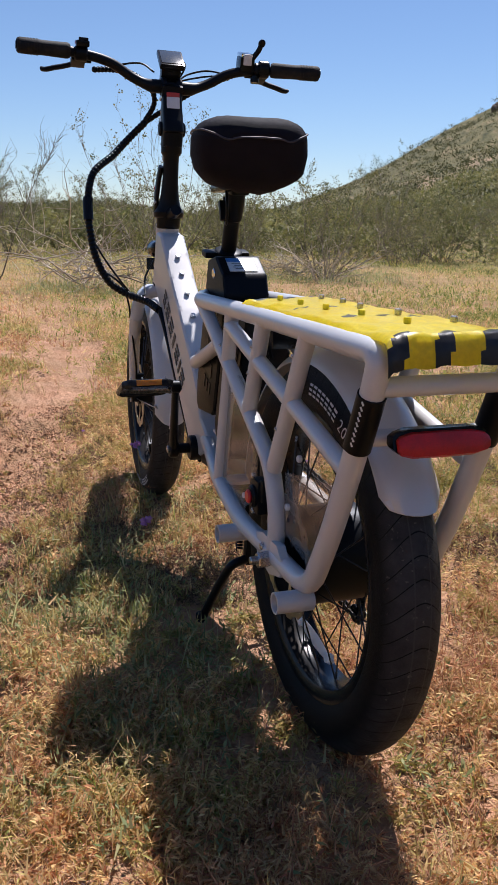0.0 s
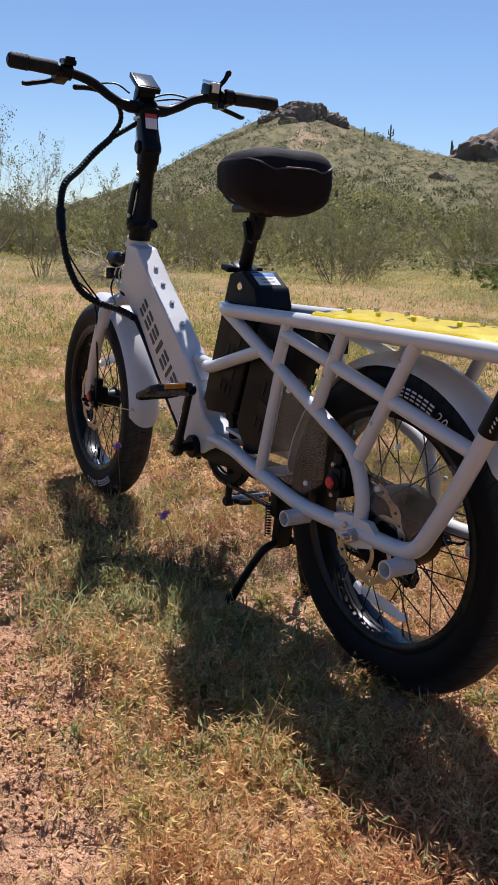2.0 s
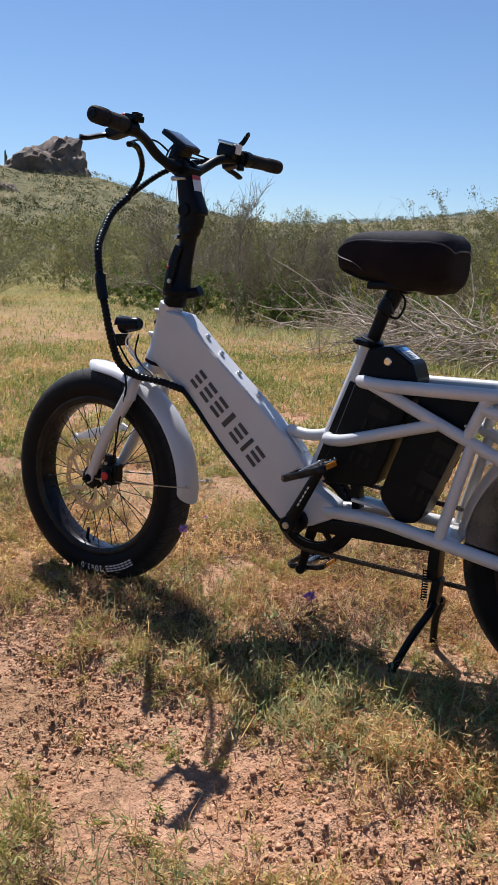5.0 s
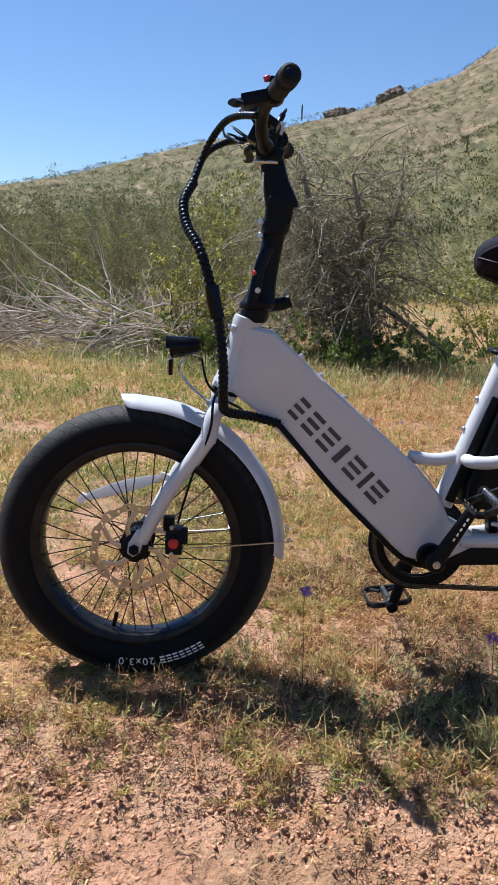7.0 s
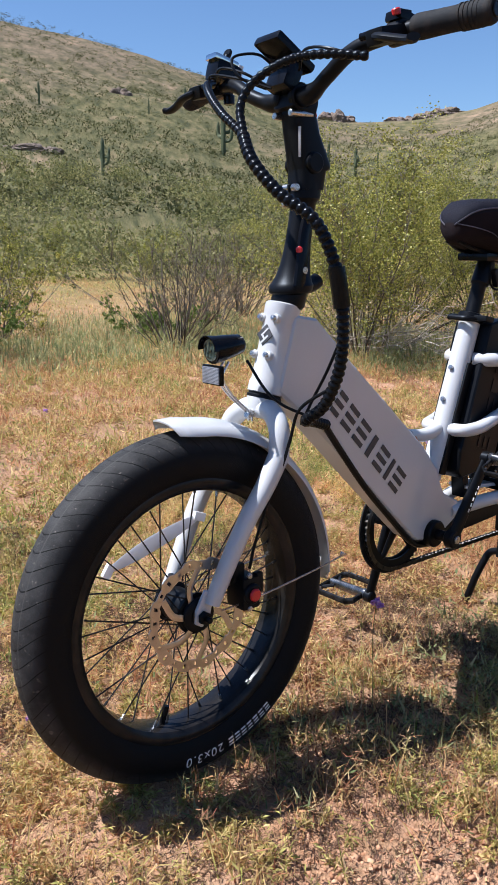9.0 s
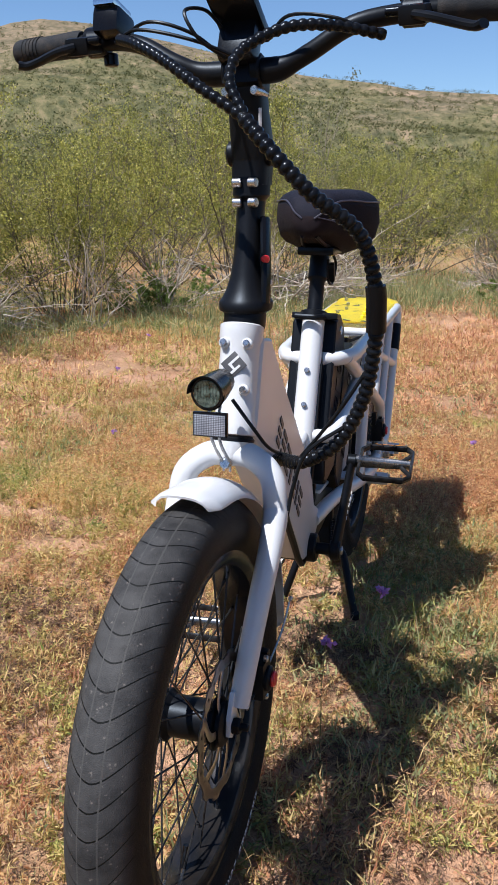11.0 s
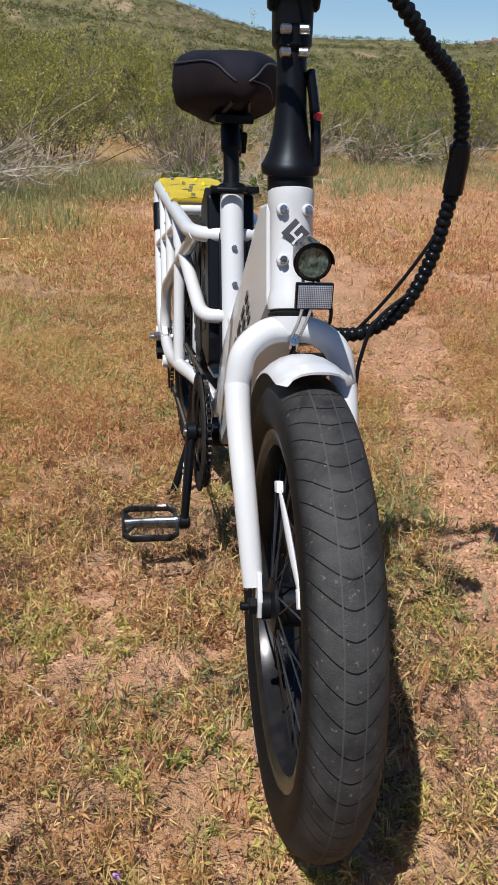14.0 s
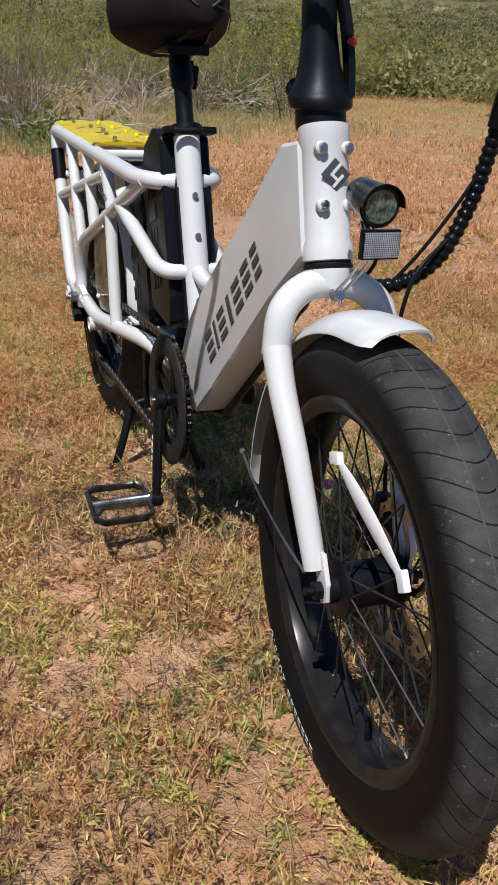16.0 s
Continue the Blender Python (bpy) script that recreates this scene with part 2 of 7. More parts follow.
def tyre_rubber():
    """Black rubber with slanting sipes and two lines round the crown, laid out by angle and width about the axle."""
    m, nt, p = blank("tyre_rubber")
    tc = nt.nodes.new("ShaderNodeTexCoord")
    s = nt.nodes.new("ShaderNodeSeparateXYZ")
    nt.links.new(tc.outputs["Object"], s.inputs[0])
    ang = sums(nt, "ARCTAN2", s.outputs["Z"], s.outputs["X"])
    wide = sums(nt, "ABSOLUTE", s.outputs["Y"])
    radius = sums(nt, "SQRT", sums(nt, "ADD", sums(nt, "POWER", s.outputs["X"], 2.0), sums(nt, "POWER", s.outputs["Z"], 2.0)))
    bow = sums(nt, "MULTIPLY", sums(nt, "POWER", wide, 1.7), 30.0)
    turn = sums(nt, "MULTIPLY", sums(nt, "SUBTRACT", ang, bow), 64 / (2 * math.pi))
    cut = sums(nt, "LESS_THAN", sums(nt, "ABSOLUTE", sums(nt, "SUBTRACT", sums(nt, "FRACT", turn), 0.5)), 0.032)
    ring = sums(nt, "LESS_THAN", sums(nt, "ABSOLUTE", sums(nt, "SUBTRACT", wide, 0.0105)), 0.0009)
    groove = sums(nt, "MULTIPLY", sums(nt, "MAXIMUM", cut, ring), sums(nt, "GREATER_THAN", radius, 0.250))
    fine, big = place_noise(nt, 700.0, 3.0), place_noise(nt, 9.0, 6.0)
    crown = ramp(nt, radius, [(0.253, (0, 0, 0)), (0.270, (1, 1, 1))])
    dusty = sums(nt, "MULTIPLY", crown, ramp(nt, place_noise(nt, 26.0, 8.0, 0.68), [(0.3, (0.25, 0.25, 0.25)), (0.52, (0.7, 0.7, 0.7)), (0.7, (1, 1, 1))]))
    col = mixed(nt, dusty, mixed(nt, big, (0.0022, 0.0025, 0.0034), (0.0038, 0.0041, 0.0050)), (0.050, 0.049, 0.049))
    flecks = ramp(nt, place_noise(nt, 130.0, 3.0), [(0.64, (0, 0, 0)), (0.74, (1, 1, 1))])
    col = mixed(nt, sums(nt, "MULTIPLY", flecks, sums(nt, "MULTIPLY", crown, 0.45)), col, (0.22, 0.19, 0.17))
    col = mixed(nt, sums(nt, "MULTIPLY", groove, sums(nt, "SUBTRACT", 1.0, sums(nt, "MULTIPLY", ring, 0.6))), col, (0.003, 0.003, 0.003))
    nt.links.new(col, p.inputs["Base Color"])
    p.inputs["Roughness"].default_value = 0.6
    col2 = mixed(nt, sums(nt, "MULTIPLY", ring, sums(nt, "MULTIPLY", crown, 0.5)), col, (0.075, 0.073, 0.07))
    nt.links.new(col2, p.inputs["Base Color"])
    p.inputs["Specular IOR Level"].default_value = 0.16
    h = sums(nt, "SUBTRACT", sums(nt, "MULTIPLY", fine, 0.12), groove)
    b = node(nt, "ShaderNodeBump", Strength=1.0, Distance=0.006)
    nt.links.new(h, b.inputs["Height"])
    nt.links.new(b.outputs["Normal"], p.inputs["Normal"])
    return m


TYRE = tyre_rubber()


# ---- building helpers ----
def part(name, bm, material, parent=None, label="", m=None, angle=35.0):
    """Links a bmesh as one mesh object, under a thing or a part if one is given."""
    me = bpy.data.meshes.new(name)
    bm.to_mesh(me)
    bm.free()
    return part_mesh(name, me, material, parent, label, m, angle)


def part_mesh(name, me, material, parent=None, label="", m=None, angle=35.0):
    for mm in material if isinstance(material, (list, tuple)) else [material]:
        me.materials.append(mm)
    if angle:
        me.shade_smooth()
        me.set_sharp_from_angle(angle=radians(angle))
    ob = new(name, me)
    ob.parent = parent
    if m is not None:
        ob.matrix_basis = m
    if label:
        ob["label"] = label
    return ob


def rounded(pts, fillet=0.03, k=5):
    """The polyline with its corners turned into short curves."""
    pts = [Vector(p) for p in pts]
    out = [pts[0]]
    for a, b, c in zip(pts, pts[1:], pts[2:]):
        f = min(fillet, (a - b).length * 0.48, (c - b).length * 0.48)
        p, q = b + (a - b).normalized() * f, b + (c - b).normalized() * f
        for i in range(k + 1):
            t = i / k
            out.append(p * (1 - t) ** 2 + b * 2 * t * (1 - t) + q * t * t)
    out.append(pts[-1])
    return out


def flowing(pts, k=6):
    """A smooth curve through the points."""
    pts = [Vector(p) for p in pts]
    ext = [pts[0] * 2 - pts[1], *pts, pts[-1] * 2 - pts[-2]]
    out = []
    for i in range(1, len(ext) - 2):
        a, b, c, d = ext[i - 1 : i + 3]
        for j in range(k):
            t = j / k
            out.append(0.5 * (2 * b + (c - a) * t + (2 * a - 5 * b + 4 * c - d) * t * t + (3 * b - a - 3 * c + d) * t ** 3))
    out.append(pts[-1])
    return out


def sweep(bm, pts, r, n=12, cap=True, oval=(1.0, 1.0), up=None):
    """A tube along the points; r is one radius or one for each point."""
    pts = [Vector(p) for p in pts]
    radii = r if isinstance(r, (list, tuple)) else [r] * len(pts)
    tang = [(pts[min(i + 1, len(pts) - 1)] - pts[max(i - 1, 0)]).normalized() for i in range(len(pts))]
    side = Vector(up) if up else (Vector((0, 0, 1)) if abs(tang[0].z) < 0.9 else Vector((0, 1, 0)))
    rings = []
    for p, t, rr in zip(pts, tang, radii):
        side = (side - t * side.dot(t)).normalized()
        other = t.cross(side)
        rings.append([bm.verts.new(p + side * math.cos(2 * math.pi * i / n) * rr * oval[0] + other * math.sin(2 * math.pi * i / n) * rr * oval[1]) for i in range(n)])
    for a, b in zip(rings, rings[1:]):
        for i in range(n):
            bm.faces.new((a[i], a[(i + 1) % n], b[(i + 1) % n], b[i]))
    if cap:
        bm.faces.new(rings[0][::-1])
        bm.faces.new(rings[-1])
    return bm


def tube(pts, r, fillet=0.03, n=14, **more):
    return sweep(bmesh.new(), rounded(pts, fillet) if len(pts) > 2 else pts, r, n, **more)


def lathe(bm, profile, c=(0, 0, 0), n=64, closed=False, a0=0.0, a1=360.0):
    """Turns a profile of (radius, y) about the y axis through c."""
    whole = abs(a1 - a0) >= 359.9
    steps = n if whole else n + 1
    rings = []
    for i in range(steps):
        a = radians(a0 + (a1 - a0) * i / n)
        rings.append([bm.verts.new((c[0] + q[0] * math.cos(a), c[1] + q[1], c[2] + q[0] * math.sin(a))) for q in profile])
    m = len(profile)
    for i in range(n):
        a, b = rings[i], rings[(i + 1) % steps]
        for j in range(m if closed else m - 1):
            bm.faces.new((a[j], a[(j + 1) % m], b[(j + 1) % m], b[j]))
    if not whole and closed:
        bm.faces.new(rings[0])
        bm.faces.new(rings[-1][::-1])
    bmesh.ops.recalc_face_normals(bm, faces=bm.faces)
    return bm


def block(size, c=(0, 0, 0), bevel=0.003, m=None, segments=2, bm=None):
    """A box with rounded edges."""
    b = bmesh.new()
    bmesh.ops.create_cube(b, size=1.0)
    bmesh.ops.scale(b, vec=size, verts=b.verts)
    if bevel:
        bmesh.ops.bevel(b, geom=b.edges[:], offset=bevel, segments=segments, affect="EDGES", profile=0.7)
    bmesh.ops.transform(b, matrix=(m or Matrix.Identity(4)) if m else Matrix.Translation(c), verts=b.verts)
    if bm is None:
        return b
    return joined(bm, b)


def joined(bm, other):
    me = bpy.data.meshes.new("joined")
    other.to_mesh(me)
    other.free()
    bm.from_mesh(me)
    bpy.data.meshes.remove(me)
    return bm


def slab(poly, y0, y1, bevel=0.004, segments=2):
    """A plate: a polygon in x and z, from y0 to y1."""
    bm = bmesh.new()
    f = bm.faces.new([bm.verts.new((x, y0, z)) for x, z in poly])
    ext = bmesh.ops.extrude_face_region(bm, geom=[f])
    bmesh.ops.translate(bm, vec=(0, y1 - y0, 0), verts=[v for v in ext["geom"] if isinstance(v, bmesh.types.BMVert)])
    bmesh.ops.recalc_face_normals(bm, faces=bm.faces)
    if bevel:
        bmesh.ops.bevel(bm, geom=bm.edges[:], offset=bevel, segments=segments, affect="EDGES", profile=0.7, clamp_overlap=True)
    return bm


def disc(c, axis, r, depth, n=20, bevel=0.0015):
    """A short round bar centred at c along axis."""
    bm = bmesh.new()
    a = Vector(axis).normalized()
    c = Vector(c)
    h = depth / 2
    b = min(bevel, h * 0.9, r * 0.5)
    return sweep(bm, [c - a * h, c - a * (h - b), c + a * (h - b), c + a * h], [r - b, r, r, r - b], n)


def mesh_np(name, verts, faces):
    """A mesh from arrays: verts (n, 3), faces (m, 3 or 4)."""
    me = bpy.data.meshes.new(name)
    k = faces.shape[1]
    me.vertices.add(len(verts))
    me.vertices.foreach_set("co", np.ascontiguousarray(verts, dtype=np.float32).ravel())
    me.loops.add(faces.size)
    me.loops.foreach_set("vertex_index", np.ascontiguousarray(faces, dtype=np.int32).ravel())
    me.polygons.add(len(faces))
    me.polygons.foreach_set("loop_start", np.arange(0, faces.size, k, dtype=np.int32))
    me.update(calc_edges=True)
    me.validate()
    return me


def lattice(x, y, seed=0):
    """Smooth random heights from 0 to 1 on a unit lattice, for arrays."""
    xi, yi = np.floor(x).astype(np.int64), np.floor(y).astype(np.int64)
    fx, fy = x - xi, y - yi
    fx, fy = fx * fx * (3 - 2 * fx), fy * fy * (3 - 2 * fy)

    def h(i, j):
        k = (i * 374761393 + j * 668265263 + seed * 974711) & 0x7FFFFFFF
        k = ((k ^ (k >> 13)) * 1274126177) & 0x7FFFFFFF
        return ((k ^ (k >> 16)) & 0xFFFF) / 65535.0

    a, b, c, d = h(xi, yi), h(xi + 1, yi), h(xi, yi + 1), h(xi + 1, yi + 1)
    return (a * (1 - fx) + b * fx) * (1 - fy) + (c * (1 - fx) + d * fx) * fy


def smooth(a, b, x):
    t = np.clip((x - a) / (b - a), 0, 1)
    return t * t * (3 - 2 * t)

# ---- the land ----
# skyline: heading in degrees from +x, its height in degrees, and the distance of the crest in metres
SKYLINE = [(-360, 1.5, 300), (-345, 2.0, 300), (-300, 3.0, 300), (-240, 3.8, 300), (-217, 4.2, 300), (-205, 3.9, 320), (-194, 3.8, 340), (-191, 3.9, 345), (-187, 4.8, 350), (-184, 5.7, 350), (-182, 6.0, 350), (-178, 6.5, 350),
           (-173, 7.0, 350), (-168.8, 7.4, 355), (-163.5, 8.6, 360), (-160, 9.5, 370), (-156, 10.2, 375), (-153, 10.4, 380), (-150, 10.0, 385), (-147.4, 8.8, 390), (-144.6, 7.8, 395), (-141.5, 7.5, 400), (-139, 7.5, 395), (-135.3, 8.0, 380),
           (-133, 8.4, 360), (-130, 9.8, 345), (-127.5, 10.7, 335), (-125, 11.5, 328), (-121, 12.4, 320), (-118.3, 12.9, 316), (-115.3, 13.5, 312), (-112, 14.0, 310), (-110, 14.2, 309), (-108.3, 14.1, 308), (-106.5, 13.1, 304), (-104.7, 11.9, 300),
           (-100.5, 10.5, 290), (-98, 9.7, 286), (-95.5, 9.2, 282), (-92, 7.9, 276), (-88.5, 7.4, 266), (-85, 6.5, 256), (-79, 4.9, 240), (-70, 3.4, 220), (-62, 3.0, 220), (-57, 3.5, 220), (-54, 4.3, 220), (-50, 5.3, 220),
           (-47, 5.2, 224), (-45, 5.3, 227), (-42.5, 5.8, 230), (-40, 6.7, 234), (-38, 7.4, 235), (-36, 8.2, 235), (-34.6, 8.1, 235), (-33, 7.7, 235), (-30, 6.1, 235), (-27.2, 4.5, 235), (-23.6, 2.5, 235), (-21.2, 1.6, 238), (-17, 0.4, 250),
           (-14, 0.7, 260), (-9, 1.5, 280), (-3, 1.1, 300), (0, 1.5, 300)]
SKY_H, SKY_E, SKY_R = np.array(SKYLINE).T


def track_mask(x, y):
    """How far a place lies in the bare wheel track that runs beside the bicycle: 0 to 1."""
    near = np.interp(x, [-4, -1.7, -.4, 0, .4, .7, 1.0, 1.3, 1.6, 2.2, 4], [.50, .54, .56, .52, .44, .39, .31, .245, .20, .06, -.3])
    far = np.interp(x, [-4, -2.3, -.9, -.2, .3, .7, 1.2, 1.7, 2.3, 4], [1.25, 1.15, 1.06, .86, .80, .83, .76, .61, .42, .08])
    wave = .16 * (lattice(x * 5, y * 5, 9) - .5) + .08 * (lattice(x * 16, y * 16, 19) - .5)
    return smooth(-.05, .07, y - near + wave) * (1 - smooth(-.05, .07, y - far + wave))


def cover(x, y):
    """How thick the grass stands: 0 on bare soil, 1 in dense patches."""
    n = 0.36 * lattice(x * 1.3, y * 1.3, 21) + 0.36 * lattice(x * 4.1, y * 4.1, 22) + 0.28 * lattice(x * 11, y * 11, 23)
    n = n + .14 * (1 - smooth(-.2, .35, x)) * (1 - smooth(2.0, 3.0, np.hypot(x, y)))
    return smooth(0.27, 0.47, n) * (1 - 0.95 * track_mask(x, y))


def crumbs(x, y, cell, seed):
    """Crumbled earth: rounded lumps of many sizes, one to a cell, heights in metres."""
    u, v = x / cell + 500.0, y / cell + 500.0
    iu, iv = np.floor(u), np.floor(v)
    high = np.zeros_like(u)
    for du in (-1, 0, 1):
        for dv in (-1, 0, 1):
            cu, cv = iu + du, iv + dv
            ju, jv, size = lattice(cu, cv, seed), lattice(cu, cv, seed + 20), lattice(cu, cv, seed + 40)
            r = .28 + .5 * size ** 1.5
            d2 = ((u - cu - ju) ** 2 + ((v - cv - jv) * (1 + .6 * (ju - .5))) ** 2) / r ** 2
            high = np.maximum(high, np.sqrt(np.clip(1 - d2, 0, 1)) * r * (.65 + .5 * jv))
    return high * cell


def land_height(x, y):
    shape = np.shape(x)
    x, y = np.atleast_1d(np.asarray(x, float)), np.atleast_1d(np.asarray(y, float))
    r = np.hypot(x - 0.6, y)
    head = np.degrees(np.arctan2(y, x - 0.6))
    head = np.where(head > 0, head - 360, head)
    elev, crest = np.interp(head, SKY_H, SKY_E), np.interp(head, SKY_H, SKY_R)
    u = np.clip((r - 26) / (crest - 26), 0, None)
    rise = np.where(u < 1, np.clip(u, 0, 1) ** 1.35, 1 - 0.35 * np.clip(u - 1, 0, 2.0))
    h = np.tan(np.radians(elev)) * crest * rise
    far = smooth(60, 160, r)
    h = h + far * (3.2 * (lattice(x / 38, y / 38, 31) - 0.5) + 1.6 * (lattice(x / 14, y / 14, 32) - 0.5)) * np.clip(elev / 8, 0.2, 1)
    mid = smooth(4, 12, r)
    h = h + mid * (0.22 * (lattice(x / 5, y / 5, 33) - 0.5)) + 0.05 * smooth(1.5, 4, r) * (lattice(x / 1.7, y / 1.7, 34) - 0.5)
    near = 1 - smooth(6, 10, r)
    t = track_mask(x, y)
    small = 0.018 * (lattice(x * 6, y * 6, 35) - 0.5) + 0.012 * (lattice(x * 17, y * 17, 36) - 0.5)
    clods = 0.012 * t * (lattice(x * 9, y * 9, 39) - 0.5)
    here = t > 0.02
    if here.any():
        px, py = x[here], y[here]
        loose = .55 + .45 * smooth(.3, .6, lattice(px * 3.1, py * 3.1, 42))
        clods = np.array(clods)
        clods[here] += t[here] * loose * (.36 * crumbs(px, py, .047, 43) * (.4 + 1.2 * lattice(px * 60, py * 60, 45)) + 1.25 * crumbs(px, py, .016, 44) * (.35 + 1.3 * lattice(px * 75, py * 75, 46)) - .012)
    return np.reshape(h + near * (small + clods - 0.018 * t) - 0.006, shape)


def axis_steps(lo, hi, fine, grow=1.075, reach=3200.0):
    """Grid lines: even between lo and hi, then ever wider out to the horizon."""
    mid = list(np.arange(lo, hi, fine))
    out, step, a = [], fine, hi
    while a < reach:
        out.append(a)
        step *= grow
        a += step
    back, step, a = [], fine, lo
    while a > -reach:
        step *= grow
        a -= step
        back.append(a)
    return np.array(back[::-1] + mid + out)


gx = axis_steps(-1.2, 2.1, 0.0082)
gy = axis_steps(-1.0, 1.15, 0.018)
gy = np.sort(np.unique(np.concatenate([gy[(gy < .10) | (gy > 1.02)], np.arange(.10, 1.02, .0075)])))
GX, GY = np.meshgrid(gx, gy, indexing="ij")
land = np.stack([GX, GY, land_height(GX, GY)], -1).reshape(-1, 3)
ii = np.arange(len(gx) * len(gy)).reshape(len(gx), len(gy))
quads = np.stack([ii[:-1, :-1], ii[1:, :-1], ii[1:, 1:], ii[:-1, 1:]], -1).reshape(-1, 4)


def soil():
    m, nt, p = blank("desert_soil")
    tc = nt.nodes.new("ShaderNodeTexCoord")
    big, mid, fine = place_noise(nt, 0.7, 5.0), place_noise(nt, 6.0, 6.0), place_noise(nt, 90.0, 4.0)
    grit = place_noise(nt, 420.0, 2.0)
    earth = mixed(nt, ramp(nt, mid, [(0.3, (0, 0, 0)), (0.7, (1, 1, 1))]), (0.44, 0.225, 0.124), (0.70, 0.43, 0.285))
    earth = mixed(nt, ramp(nt, big, [(0.35, (0, 0, 0)), (0.7, (0.7, 0.7, 0.7))]), earth, (0.59, 0.335, 0.20))
    earth = mixed(nt, 0.45, earth, ramp(nt, fine, [(0.3, (0.42, 0.38, 0.36)), (0.62, (1, 1, 1))]), "MULTIPLY")
    earth = mixed(nt, 0.3, earth, ramp(nt, grit, [(0.35, (0.5, 0.48, 0.46)), (0.6, (1, 1, 1))]), "MULTIPLY")
    # straw and litter fallen between the stems
    straw = mixed(nt, fine, (0.25, 0.19, 0.085), (0.13, 0.095, 0.045))
    litter = ramp(nt, place_noise(nt, 2.3, 8.0, 0.7), [(0.42, (0, 0, 0)), (0.58, (1, 1, 1))])
    col = mixed(nt, sums(nt, "MULTIPLY", litter, 0.35), earth, straw)
    # scrub and grass in the distance, where single plants no longer show
    geo = nt.nodes.new("ShaderNodeSeparateXYZ")
    nt.links.new(tc.outputs["Object"], geo.inputs[0])
    dist = sums(nt, "SQRT", sums(nt, "ADD", sums(nt, "POWER", geo.outputs["X"], 2.0), sums(nt, "POWER", geo.outputs["Y"], 2.0)))
    away = sums(nt, "MULTIPLY", sums(nt, "SUBTRACT", dist, 4.0), 1 / 14.0)
    meadow = ramp(nt, place_noise(nt, 0.35, 8.0, 0.75), [(0.3, (0.31, 0.175, 0.085)), (0.42, (0.30, 0.215, 0.09)), (0.55, (0.19, 0.175, 0.062)), (0.75, (0.30, 0.235, 0.095))])
    turn = sums(nt, "MULTIPLY", sums(nt, "ARCTAN2", geo.outputs["Y"], geo.outputs["X"]), 200.0)
    slope = nt.nodes.new("ShaderNodeCombineXYZ")
    nt.links.new(turn, slope.inputs[0])
    nt.links.new(geo.outputs["Z"], slope.inputs[1])
    nt.links.new(sums(nt, "MULTIPLY", dist, 0.15), slope.inputs[2])

    def on_slope(scale, detail, rough):
        n = node(nt, "ShaderNodeTexNoise", Scale=scale, Detail=detail, Roughness=rough)
        nt.links.new(slope.outputs[0], n.inputs["Vector"])
        return n.outputs["Fac"]

    clump, belt = on_slope(0.42, 8.0, 0.7), on_slope(0.03, 5.0, 0.6)
    green_side = ramp(nt, clump, [(0.36, (0.185, 0.146, 0.078)), (0.46, (0.128, 0.113, 0.052)), (0.54, (0.085, 0.083, 0.035)), (0.64, (0.046, 0.049, 0.020))])
    stony_side = ramp(nt, clump, [(0.36, (0.225, 0.165, 0.108)), (0.46, (0.165, 0.126, 0.080)), (0.56, (0.115, 0.094, 0.055)), (0.68, (0.070, 0.064, 0.036))])
    # the tops are stonier than the feet of the hills
    stony = sums(nt, "ADD", belt, sums(nt, "MULTIPLY_ADD", geo.outputs["Z"], .0075, -.26))
    scrub = mixed(nt, ramp(nt, stony, [(0.42, (0, 0, 0)), (0.62, (1, 1, 1))]), green_side, stony_side)
    hill = node(nt, "ShaderNodeClamp")
    nt.links.new(sums(nt, "MULTIPLY", sums(nt, "SUBTRACT", dist, 18.0), 1 / 30.0), hill.inputs[0])
    meadow_amount = node(nt, "ShaderNodeClamp")
    nt.links.new(away, meadow_amount.inputs[0])
    col = mixed(nt, meadow_amount.outputs[0], col, meadow)
    washed = ramp(nt, on_slope(0.075, 5.0, 0.65), [(0.62, (0, 0, 0)), (0.67, (1, 1, 1))])
    scrub = mixed(nt, sums(nt, "MULTIPLY", washed, 0.5), scrub, mixed(nt, mid, (0.36, 0.235, 0.155), (0.44, 0.31, 0.215)))
    col = mixed(nt, hill.outputs[0], col, scrub)
    nt.links.new(col, p.inputs["Base Color"])
    p.inputs["Roughness"].default_value = 0.95
    p.inputs["Specular IOR Level"].default_value = 0.15
    b = node(nt, "ShaderNodeBump", Strength=0.9, Distance=0.010)
    crumb = ramp(nt, place_noise(nt, 38.0, 5.0, 0.7), [(0.35, (0, 0, 0)), (0.6, (1, 1, 1))])
    nt.links.new(sums(nt, "ADD", sums(nt, "ADD", fine, crumb), sums(nt, "MULTIPLY", grit, 0.35)), b.inputs["Height"])
    rough_hill = node(nt, "ShaderNodeBump", Strength=0.4, Distance=0.6)
    nt.links.new(sums(nt, "MULTIPLY", clump, hill.outputs[0]), rough_hill.inputs["Height"])
    nt.links.new(b.outputs["Normal"], rough_hill.inputs["Normal"])
    nt.links.new(rough_hill.outputs["Normal"], p.inputs["Normal"])
    return m


SOIL = soil()
ground = part_mesh("ground", mesh_np("ground", land, quads), SOIL, angle=0)
ground.data.shade_smooth()
tagged(ground, "dry reddish desert soil rising into scrub-covered hills", "ground", kind="structure")

# ---- the bicycle: x forward, y to its left, rear axle over the origin ----
bike = new("cargo_bicycle")
tagged(bike, "white step-through electric cargo bicycle on its black kickstand in dry grass", "bicycle")
AXLE_Z, WHEELBASE = 0.2745, 1.262
REAR = Matrix.Translation((0, 0, AXLE_Z)) @ Matrix.Diagonal((1.008, 1, 1.008, 1))
